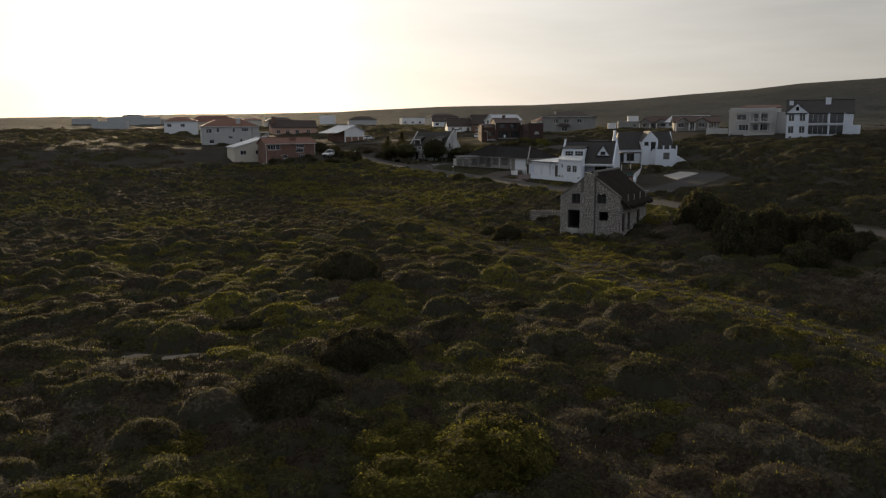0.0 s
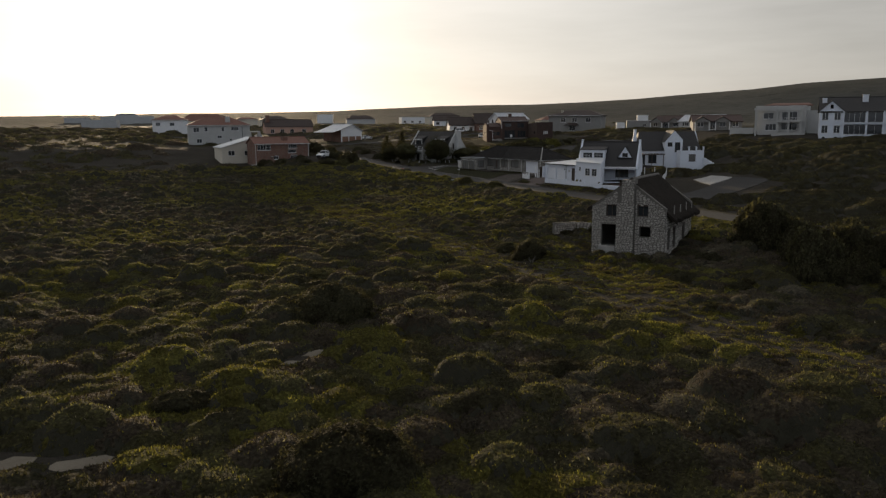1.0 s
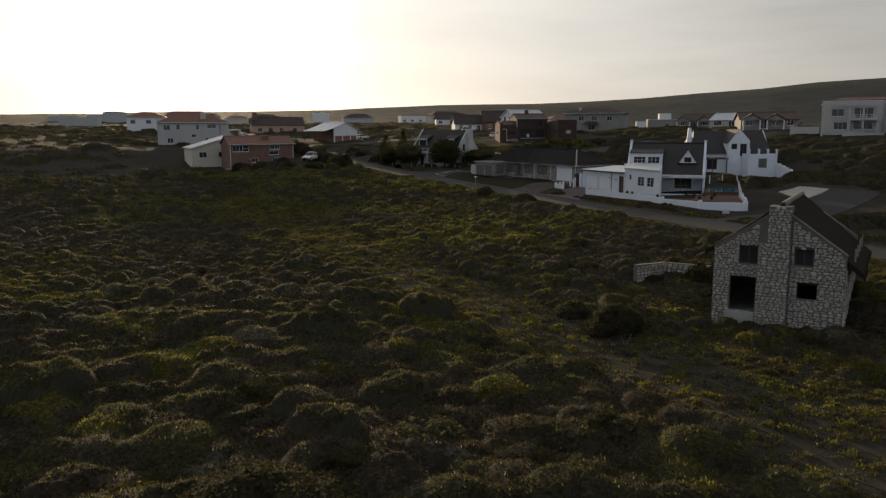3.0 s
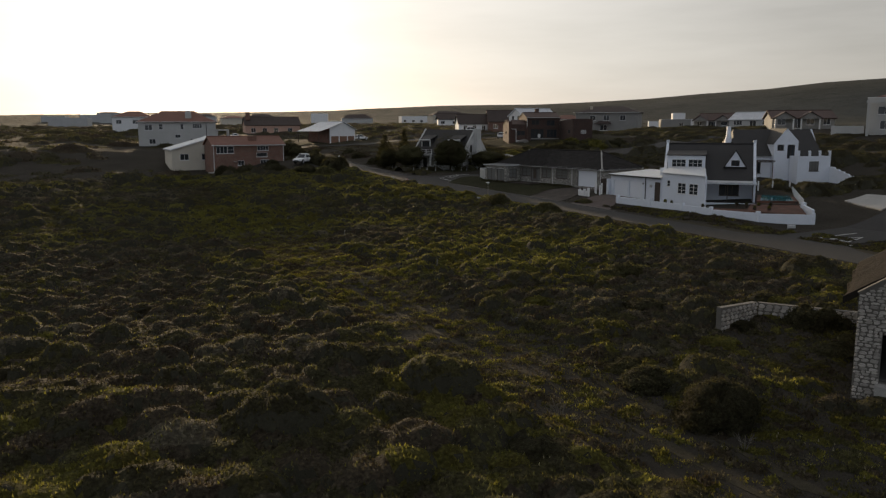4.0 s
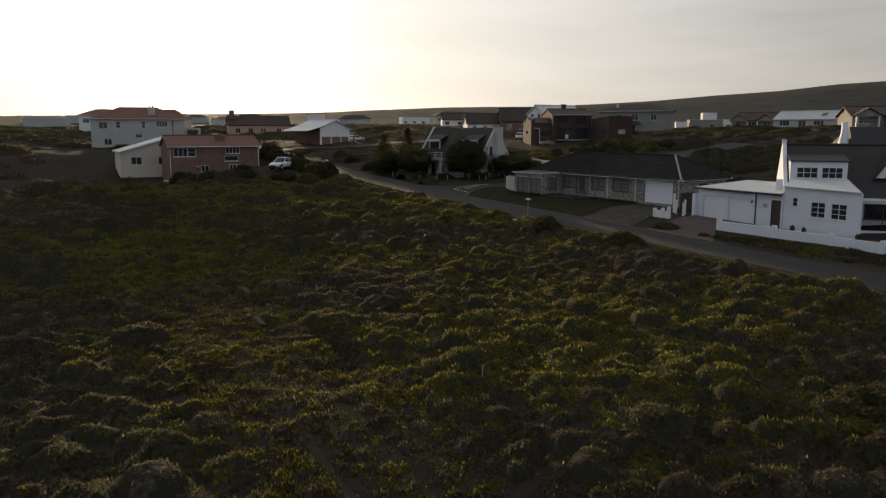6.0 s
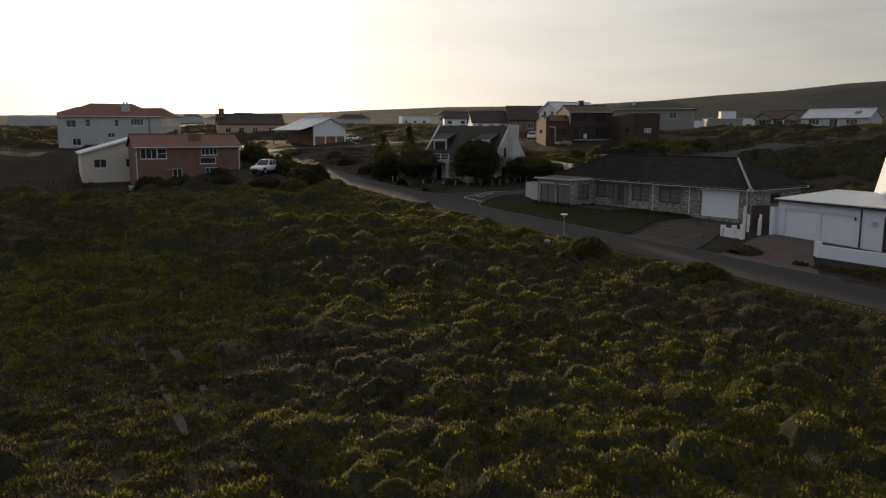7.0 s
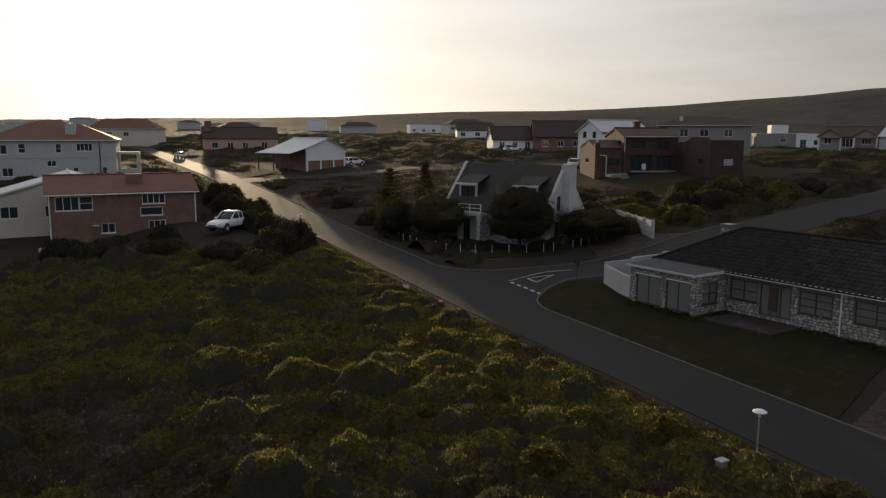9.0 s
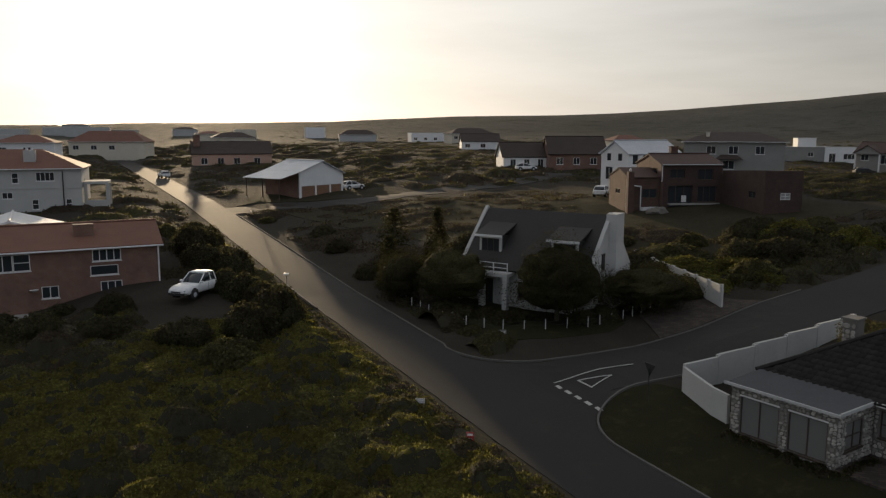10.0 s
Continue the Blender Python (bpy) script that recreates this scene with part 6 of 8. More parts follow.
for n_, (x, y, L, he, hr, kind, wm, rm, lab) in enumerate([
        (135, 424, 20, 4.0, 6.6, 'hip', M_CREAM, M_TILE_BROWN, "distant cream house with brown roof"), (144, 484, 21, 3.2, 4.6, 'flat', M_WHITE, M_FLATROOF, "distant long low white house"),
        (120, 524, 20, 3.6, 6.4, 'hip', M_GREYWALL, M_TILE_BROWN, "distant grey house with dark roof"), (132, 624, 12.5, 6.4, 6.8, 'flat', M_WHITE, M_FLATROOF, "distant white block house"),
        (87, 624, 13, 5.0, 5.4, 'flat', M_CREAM, M_FLATROOF, "distant cream block house"), (-31, 335, 13, 5.4, 7.4, 'hip', M_WHITE, M_TILE_RED, "white house with hipped roof on the rise"),
        (-48, 520, 20, 4.6, 5.0, 'flat', M_GREYWALL, M_FLATROOF, "distant grey flat-roofed house"), (-50, 764, 19, 4.6, 5.0, 'flat', M_GREYWALL, M_FLATROOF, "distant flat-roofed house on the skyline"),
        (-21, 764, 45, 5.4, 6.4, 'flat', M_GREYWALL, M_FLATROOF, "distant long building on the skyline"), (-8, 766, 18, 8.0, 9.0, 'hip', M_GREYWALL, M_TILE_BROWN, "distant raised house on the skyline"), (25, 766, 18, 4.2, 4.6, 'flat', M_GREYWALL, M_FLATROOF, "distant low building on the skyline"),
        (-14, 384, 22, 4.6, 8.0, 'hip', M_CREAM, M_TILE_RED, "broad cream house with low hipped roof"), (36, 430, 16, 4.4, 6.6, 'hip', M_CREAM, M_TILE_BROWN, "distant house with brown hip roof"),
        (170, 360, 14, 3.0, 5.2, 'hip', M_CREAM, M_TILE_RED, "distant house with red hip roof"), (60, 700, 16, 4.8, 6.8, 'hip', M_GREYWALL, M_TILE_BROWN, "distant grey house with hip roof"),
        (105, 360, 13, 3.0, 5.4, 'x', M_WHITE, M_TILE_BROWN, "distant white gabled house"), (52, 560, 15, 4.4, 6.0, 'hip', M_CREAM, M_TILE_RED, "distant cream house with red roof")]):
    zb = min(land(x, y), land(x + L, y), land(x, y + 9), land(x + L, y + 9))
    zb = max(zb, (land(x, y) + land(x + L, y)) / 2 - 1.0)
    ws = [W_(1.2 + 5.2 * k, he - 2.2, 1.7, 1.3) for k in range(int((L - 1.5) // 5.2))] if y < 500 else []
    villa("distant_house", (x, y, zb), -6.0 - (n_ % 4) * 6, L, 9.0, he, hr, kind, wm, rm, ws, label=lab, deep=4.0)

# ================= street things =================
def street_lamp(x, y, h=2.1):
    z = land(x, y)
    s = thing("street_lamp", (x, y, z), "low grey street lamp with white mushroom head", "street lamp", "street lamps")
    part("pole", tube(bmesh.new(), (x, y, z - 0.2), (x, y, z + h), 0.03, 0.026, 10), M_GREYWOOD, s)
    hd = part("head", lathe(bmesh.new(), (x, y, z + h + 0.002), ((0.06, 0), (0.23, 0.03), (0.25, 0.06), (0.16, 0.11), (0.04, 0.13)), 16), M_TRIM, s, "white domed lamp head")
    part("collar", lathe(bmesh.new(), (x, y, z + h - 0.12), ((0.055, 0), (0.055, 0.1)), 10), M_GREYWALL, s)
    return s


street_lamp(-4.2, 134.7)
street_lamp(-3.9, 189.3, 2.2)


def meter_box(x, y, w=0.34, h=0.3):
    z = land(x, y)
    b = thing("meter_box", (x, y, z), "small pale service box on the verge", "service box")
    part("body", block(x - w / 2, x + w / 2, y - 0.13, y + 0.13, z - 0.1, z + h), M_TAUPE, b)
    part("lid", block(x - w / 2 - 0.03, x + w / 2 + 0.03, y - 0.16, y + 0.16, z + h + 0.002, z + h + 0.05), M_GREYWALL, b)


meter_box(-5.1, 135.4)
meter_box(-4.3, 188.2)


def board_sign(x, y, w, h, turn, face, label, bars, legs=0.35):
    z = land(x, y)
    s = thing("estate_sign", (x, y, z), label, "sign", "plot signs", turn=turn)
    board = part("board", block(-w / 2, w / 2, -0.015, 0.015, legs, legs + h), face, s)
    for k, (f0, f1, wf) in enumerate(bars):
        part("lettering_bar", block(-w / 2 * wf, w / 2 * wf, -0.02, -0.0155, legs + h * f0, legs + h * f1), M_TRIM if face is not M_TRIM else M_BLACK, board)
    for sx in (-0.8, 0.8):
        part("leg", block(sx * w / 2 - 0.02, sx * w / 2 + 0.02, 0.017, 0.05, -0.2, legs + h * 0.9), M_GREYWOOD, s)


M_SIGNRED = surface("red_sign_board", (0.3, 0.04, 0.035), (0.4, 0.06, 0.05), 0.5, 1, 10, 0.05, 0.003)
board_sign(-3.9, 164.7, 0.5, 0.26, -35, M_GREYWALL, "small white sale sign on the verge", ((0.55, 0.75, 0.7), (0.2, 0.35, 0.5)))
board_sign(-3.8, 159.6, 0.36, 0.42, -35, M_SIGNRED, "small red and white sale sign", ((0.6, 0.85, 0.7), (0.15, 0.3, 0.6)))
board_sign(-4.0, 156.2, 0.5, 0.34, -35, M_BLACK, "black sale sign with white lettering", ((0.58, 0.8, 0.75), (0.15, 0.45, 0.7)))
board_sign(6.0, 172.7, 0.5, 0.5, -20, M_TAUPE, "white notice board at the corner fence", ((0.6, 0.8, 0.7), (0.2, 0.4, 0.5)), 0.15)
board_sign(9.2, 101.0, 0.8, 0.4, -28, M_GREYWALL, "grey board before the garden wall", ((0.55, 0.75, 0.7),), 0.1)

# yield sign at the side road
x, y = 6.8, 159.6
z = land(x, y)
ys = thing("yield_sign", (x, y, z), "yield sign on a thin grey post", "road sign")
part("post", tube(bmesh.new(), (x, y, z - 0.2), (x, y, z + 1.85), 0.025, sides=8), M_IRON, ys)
bm = bmesh.new()
solid(bm, [(x + 0.035, y + dy, z + dz) for dy, dz in ((-0.4, 2.05), (0.4, 2.05), (0.0, 1.4))] + [(x + 0.055, y + dy, z + dz) for dy, dz in ((-0.4, 2.05), (0.4, 2.05), (0.0, 1.4))], ((0, 1, 2), (5, 4, 3), (0, 3, 4, 1), (1, 4, 5, 2), (2, 5, 3, 0)))
part("plate", bm, M_IRON, ys, "dark back of the yield plate")

# white gate panel and posts before the bungalow
gate = thing("gate_wall", (7.0, 130.0, 2.1), "short white wall panel beside the drive", "wall")
part("panel", upright((7.0, 130.6), (7.1, 129.1), 1.5, 2.85, 2.82, 0.14), M_WHITE, gate)
for y, z1 in ((130.75, 3.0), (129.0, 3.25), (129.75, 3.08)):
    part("post", block(6.9, 7.2, y - 0.1, y + 0.1, 1.5, z1), M_WHITE, gate)
for k, (x, y, z1) in enumerate(((9.2, 129.4, 3.5), (9.9, 129.9, 3.7), (10.4, 131.8, 4.1), (9.8, 130.9, 3.6))):
    b = single("white_post", block(x - 0.07, x + 0.07, y - 0.07, y + 0.07, land(x, y) - 0.3, z1), M_WHITE, "slim white timber post by the drive", "post", "posts by the drive", origin=(x, y, land(x, y)))
screen = single("timber_screen", block(11.4, 13.2, 131.9, 132.0, 1.8, 4.1), M_DARKWOOD, "dark timber screen between the two plots", "fence", origin=(12, 132, 2))

# fence of the corner plot
fence = thing("post_fence", (10, 174, 2.6), "low fence of short white posts with wire", "fence", "")
pts = [(4.9, 189), (4.6, 184), (4.9, 180), (5.6, 177), (7.2, 174.6), (9.8, 173.2), (13, 172.6), (16.4, 172.9), (19.7, 173.7), (23.2, 174.3)]
posts = []
for (x0, y0), (x1, y1) in zip(pts, pts[1:]):
    n = max(1, round(math.hypot(x1 - x0, y1 - y0) / 1.35))
    posts += [(x0 + (x1 - x0) * k / n, y0 + (y1 - y0) * k / n) for k in range(n)]
for x, y in posts:
    z = land(x, y)
    part("post", tube(bmesh.new(), (x, y, z - 0.3), (x + random.uniform(-0.03, 0.03), y, z + random.uniform(0.64, 0.78)), 0.04, 0.035, 6), M_GREYWALL, fence)
for h in (0.3, 0.55):
    bm = bmesh.new()
    for (x0, y0), (x1, y1) in zip(posts, posts[1:]):
        tube(bm, (x0, y0, land(x0, y0) + h), (x1, y1, land(x1, y1) + h), 0.008, sides=4)
    part("wire", bm, M_IRON, fence)
back_wall = thing("corner_wall", (20, 171, 3), "white precast panel boundary wall", "wall")
line = [(28.0 - 0.588 * k, 185.0 - 1.85 * k, 5.7 - 0.025 * k) for k in range(9)]
for (x0, y0, za), (x1, y1, zb) in zip(line, line[1:]):
    part("wall_section", upright((x0, y0), (x1, y1), 1.8, za, zb, 0.1), M_OFFWHITE, back_wall)
for x, y, zt in line:
    part("pillar", block(x - 0.1, x + 0.1, y - 0.1, y + 0.1, 1.8, zt + 0.08), M_OFFWHITE, back_wall)

# survey posts in the field
for x, y, h, lean in ((-29.1, 119.0, 0.9, 0.03), (-30.5, 96.4, 0.5, 0.45), (-28.0, 102.4, 0.7, 0.06), (-29.8, 128.0, 0.5, 0.12), (-30.4, 133.2, 0.7, 0.1), (-30.8, 157.0, 0.9, 0.02), (-31.8, 178.0, 0.8, 0.03)):
    z = land(x, y)
    single("survey_post", tube(bmesh.new(), (x, y, z - 0.2), (x + lean, y, z + h), 0.032, 0.026, 6), M_GREYWOOD, "leaning weathered post in the scrub" if lean > 0.3 else "thin weathered survey post in the scrub", "post", "survey posts", origin=(x, y, z))


def car_ring(x, half, low, high, tuck):
    """One cross-section of a car body: sill, bulging side and rounded shoulder."""
    side = [(half * 0.9, low), (half, low + 0.12), (half, high - 0.22), (half - tuck * 0.4, high - 0.07), (half - tuck, high)]
    return [(x, y, z) for y, z in side] + [(x, -y, z) for y, z in side[::-1]]


def vehicle(name, x, y, turn, label, pickup=True, mat=None):
    """A parked car in its own frame, nose along +x."""
    mat = mat or M_CAR
    c = thing(name, (x, y, land(x, y) + 0.05), label, "car", turn=turn)
    if pickup:
        hull = [(-2.6, 0.82, 0.55, 1.02, 0.06), (-2.5, 0.88, 0.42, 1.08, 0.06), (-0.9, 0.9, 0.4, 1.1, 0.07), (0.75, 0.9, 0.4, 1.1, 0.1), (1.0, 0.9, 0.4, 1.08, 0.12), (2.1, 0.88, 0.42, 0.98, 0.16), (2.5, 0.8, 0.45, 0.86, 0.16), (2.62, 0.66, 0.5, 0.74, 0.1)]
        cab = [(-1.0, 0.84, 1.08), (-0.86, 0.7, 1.74), (-0.3, 0.7, 1.78), (0.15, 0.69, 1.75), (0.95, 0.8, 1.08)]
    else:
        hull = [(-2.2, 0.74, 0.5, 0.9, 0.08), (-2.08, 0.84, 0.4, 1.0, 0.1), (-0.9, 0.87, 0.38, 1.02, 0.1), (0.85, 0.87, 0.38, 1.0, 0.12), (1.8, 0.84, 0.4, 0.88, 0.16), (2.15, 0.74, 0.45, 0.74, 0.14), (2.25, 0.6, 0.48, 0.64, 0.06)]
        cab = [(-2.0, 0.78, 0.98), (-1.6, 0.66, 1.48), (-0.8, 0.66, 1.54), (0.0, 0.65, 1.5), (0.95, 0.77, 0.98)]
    body = part("body", loft([car_ring(*r) for r in hull]), mat, c)
    low = cab[0][2]
    part("glasshouse", loft([[(px, w, pz), (px, -w, pz), (px * 0.98, -0.8 if pz > low else -w, low - 0.02), (px * 0.98, 0.8 if pz > low else w, low - 0.02)] for px, w, pz in cab]), M_GLASS, c, "dark car windows")
    (xa, wa, za), (xb, wb, zb), (xc, wc, zc) = cab[1:4]
    part("roof", loft([[(px, w + 0.02, pz - 0.04), (px, w - 0.08, pz + 0.03), (px, -w + 0.08, pz + 0.03), (px, -w - 0.02, pz - 0.04)] for px, w, pz in ((xa - 0.05, wa, za), (xb, wb, zb), (xc + 0.06, wc, zc))]), mat, c)
    for e in (-1, 1):
        for p, q in ((cab[0], cab[1]), ((cab[1][0] * 0.2 + cab[3][0] * 0.8 - 0.35, cab[0][1] + 0.01, low), (xb, wb + 0.01, zb - 0.03)), (cab[4], cab[3])):
            part("pillar", tube(bmesh.new(), (p[0], e * (p[1] + 0.01), p[2]), (q[0], e * (q[1] + 0.01), q[2]), 0.045, 0.04, 6), mat, c)
        part("mirror", block(0.72, 0.86, e * 0.98 - 0.09, e * 0.98 + 0.09, low + 0.02, low + 0.17), mat, c)
        part("door_line", block(-0.02, 0.0, e * 0.9 - 0.006, e * 0.9 + 0.006, 0.5, low - 0.06), M_BLACK, body)
        part("headlight", block(hull[-2][0] - 0.12, hull[-2][0] + 0.04, e * 0.62 - 0.13, e * 0.62 + 0.13, 0.66, 0.8), M_GLASS_PALE, c, "clear headlight glass")
        for wx in (-1.62, 1.62) if pickup else (-1.35, 1.35):
            part("wheel_arch", tube(bmesh.new(), (wx, e * 0.6, 0.42), (wx, e * 0.905, 0.42), 0.43, sides=18), M_BLACK, body)
            w = part("wheel", lathe(bmesh.new(), (0, 0, 0), ((0.3, -0.1), (0.35, -0.06), (0.35, 0.06), (0.3, 0.1)), 20), M_BLACK, c)
            w.data.transform(Matrix.Translation((wx, e * 0.84, 0.36)) @ Matrix.Rotation(math.pi / 2, 4, 'X'))
            part("rim", tube(bmesh.new(), (wx, e * 0.9, 0.36), (wx, e * 0.95, 0.36), 0.21, 0.18, 12), M_METAL, w)
    if pickup:
        part("load_bed", block(-2.4, -1.05, -0.74, 0.74, 1.085, 1.1), M_BLACK, c)
        part("roll_bar", tube(bmesh.new(), (-1.2, -0.7, 1.5), (-1.2, 0.7, 1.5), 0.04, sides=6), M_IRON, c)
    part("bumper", block(hull[-1][0] - 0.05, hull[-1][0] + 0.06, -0.68, 0.68, 0.42, 0.58), M_BLACK, c)
    part("grille", block(hull[-1][0] - 0.02, hull[-1][0] + 0.02, -0.4, 0.4, 0.6, 0.7), M_BLACK, c)
    return c


vehicle("pickup_truck", -10.4, 190.6, 222, "white double-cab pickup parked beside the brick house")
vehicle("parked_car", 48.6, 215.6, 40, "white car parked behind the brick house", False)
vehicle("parked_car", 1.5, 300.0, 95, "pale car standing along the far road", False)
vehicle("parked_car", 25.2, 252.0, 20, "white car beside the shed", False)
vehicle("parked_car", 131.5, 233.0, -30, "dark car on the upper slope", False, M_BLACK)
vehicle("parked_car", 66.5, 262.0, -20, "white car before the gabled house", False)
# tarpaulin heap and builder's rubble by the brick house
bm = bmesh.new()
bmesh.ops.create_icosphere(bm, subdivisions=3, radius=1.0)
for v in bm.verts:
    v.co *= 1 + 0.3 * noise.noise(v.co * 1.7)
    v.co = Vector((v.co.x * 1.5 + 44.0, v.co.y * 1.0 + 199.5, max(-0.1, v.co.z) * 0.7 + land(44, 199.5)))
single("mound", bm, M_MORTAR, "pale heap of building rubble by the brick house", "heap", origin=(44, 199.5, land(44, 199.5)))

# ================= helpers for trees; they are planted further down =================
def crown_arrays(rx, rz, blobs, leaves, leaf, seed, cone=False):
    """Leaf clumps round many small centres inside a crown, with gaps between them."""
    g = np.random.default_rng(seed)
    c = g.normal(size=(blobs, 3))
    c /= np.linalg.norm(c, axis=1)[:, None]
    c *= g.uniform(0.5, 0.88, blobs)[:, None]
    if cone:
        c[:, 2] = g.uniform(-0.95, 0.95, blobs)
        k = (1 - c[:, 2]) / 2
        a = g.uniform(0, 6.283, blobs)
        c[:, 0], c[:, 1] = np.cos(a) * k * 0.8, np.sin(a) * k * 0.8
    size = g.uniform(0.2, 0.36, blobs) * (1.0 if not cone else 0.6)
    pick = g.integers(0, blobs, leaves)
    d = g.normal(size=(leaves, 3))
    d /= np.linalg.norm(d, axis=1)[:, None]
    p = c[pick] + d * (size[pick] * g.uniform(0.7, 1.1, leaves))[:, None]
    p *= np.array((rx, rx, rz))
    n = d + g.normal(size=(leaves, 3)) * 0.5 + np.array((0, 0, 0.3))
    n /= np.linalg.norm(n, axis=1)[:, None]
    u = np.cross(n, g.normal(size=(leaves, 3)))
    u /= np.linalg.norm(u, axis=1)[:, None] + 1e-9
    v = np.cross(n, u)
    s = leaf * g.uniform(0.6, 1.3, leaves)[:, None]
    verts = np.stack([p - u * s * 0.6, p + u * s * 0.45 - v * s * 0.4, p + v * s * 0.55 + n * s * 0.2], 1).reshape(-1, 3)
    return verts, np.arange(3 * leaves).reshape(-1, 3)


def tree(name, x, y, top, rx, rz, label, seed, leaf_mat, cone=False, leaves=14000, leaf=0.09):
    z = land(x, y)
    t = thing(name, (x, y, z), label, "tree")
    zc = top - rz
    bm = tube(bmesh.new(), (x, y, z - 0.3), (x + 0.1, y, zc), 0.2, 0.12, 9)
    g = random.Random(seed)
    if not cone:
        for k in range(7):
            a = 2 * math.pi * k / 7 + g.uniform(-0.3, 0.3)
            h = z + (zc - z) * g.uniform(0.55, 0.95)
            tube(bm, (x + 0.05, y, h), (x + math.cos(a) * rx * 0.65, y + math.sin(a) * rx * 0.65, zc + rz * g.uniform(-0.3, 0.5)), 0.08, 0.025, 6)
    part("trunk", bm, M_BARK, t)
    v, tr = crown_arrays(rx, rz, 60 if not cone else 90, leaves, leaf, seed, cone)
    if not cone:   # shaded inner boughs
        cv, ct, ci = bush_arrays(401, 0.01, 40, 1.0, seed)
        ct = ct[ci == 0]
        low = cv * np.array((1, 1, -0.75))
        cv = np.vstack([cv, low]) * np.array((rx * 0.8, rx * 0.8, rz * 0.8))
        ct = np.vstack([ct, ct[:, ::-1] + len(low)])
        tr = np.vstack([tr, ct + len(v)])
        v = np.vstack([v, cv])
    me = mesh_from("crown", v + np.array((0, 0, zc - z)), tr, [leaf_mat], np.zeros(len(tr), int))
    c = new("crown", me)
    c.parent = t
    ROOT[c] = ROOT[t]
    return t


def star_pine(x, y, top, r, label, seed, leaf_mat):
    """A pine with flat whorls of branches one over another."""
    z = land(x, y)
    t = thing("star_pine", (x, y, z), label, "tree")
    part("trunk", tube(bmesh.new(), (x, y, z - 0.3), (x, y, top), 0.14, 0.02, 8), M_BARK, t)
    g = np.random.default_rng(seed)
    vs = []
    for k in range(9):
        f = k / 9
        zz = (top - z) * (0.18 + 0.8 * f)
        rr = r * (1 - f) ** 0.8 + 0.12
        for b in range(6):
            a = 2 * math.pi * b / 6 + 0.5 * k
            for _ in range(34):
                d = g.uniform(0.15, 1.0)
                p = np.array((math.cos(a) * rr * d, math.sin(a) * rr * d, zz + 0.12 * d)) + g.normal(size=3) * 0.07
                q = g.normal(size=(3, 3)) * 0.1
                vs.append(p + q)
    v = np.concatenate(vs)
    me = mesh_from("crown", v, np.arange(len(v)).reshape(-1, 3), [leaf_mat], np.zeros(len(v) // 3, int))
    c = new("crown", me)
    c.parent = t
    ROOT[c] = ROOT[t]
    return t

# ================= plants =================
RNG = np.random.default_rng(11)
LEAF_KINDS = [
    ("dark_fynbos_leaf", (0.04, 0.039, 0.028), (0.1, 0.098, 0.066), 0.42),
    ("olive_fynbos_leaf", (0.062, 0.061, 0.037), (0.142, 0.14, 0.08), 0.46),
    ("yellow_green_leaf", (0.088, 0.088, 0.03), (0.218, 0.212, 0.068), 0.5),
    ("grey_bush_leaf", (0.075, 0.068, 0.063), (0.172, 0.158, 0.146), 0.36),
    ("brown_dry_twig", (0.05, 0.042, 0.037), (0.106, 0.09, 0.079), 0.3),
    ("pale_glint_fleck", (0.3, 0.28, 0.23), (0.52, 0.49, 0.42), 0.3),
    ("dark_tree_leaf", (0.032, 0.033, 0.02), (0.08, 0.078, 0.045), 0.35),
]
OLD_GROWTH = (0.062, 0.056, 0.05)   # woody stems and spent leaves inside the cushions


def aged(colour, share=0.24):
    return tuple(c * (1 - share) + o * share for c, o in zip(colour, OLD_GROWTH))


LEAF = [foliage(*k) for k in LEAF_KINDS]
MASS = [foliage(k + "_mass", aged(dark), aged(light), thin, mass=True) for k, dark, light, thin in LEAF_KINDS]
# Dark twig tone for steep bush sides; it carries their shade in colour.
DARK_SIDE = surface("shaded_bush_side", (0.023, 0.0215, 0.015), (0.05, 0.047, 0.032), 1.0, 1.4, 16, 1.0, 0.1, (0.06, 0.062, 0.034), 0.8, gloss=0.05)
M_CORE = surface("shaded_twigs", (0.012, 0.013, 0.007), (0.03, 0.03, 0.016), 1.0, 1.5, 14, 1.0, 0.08)


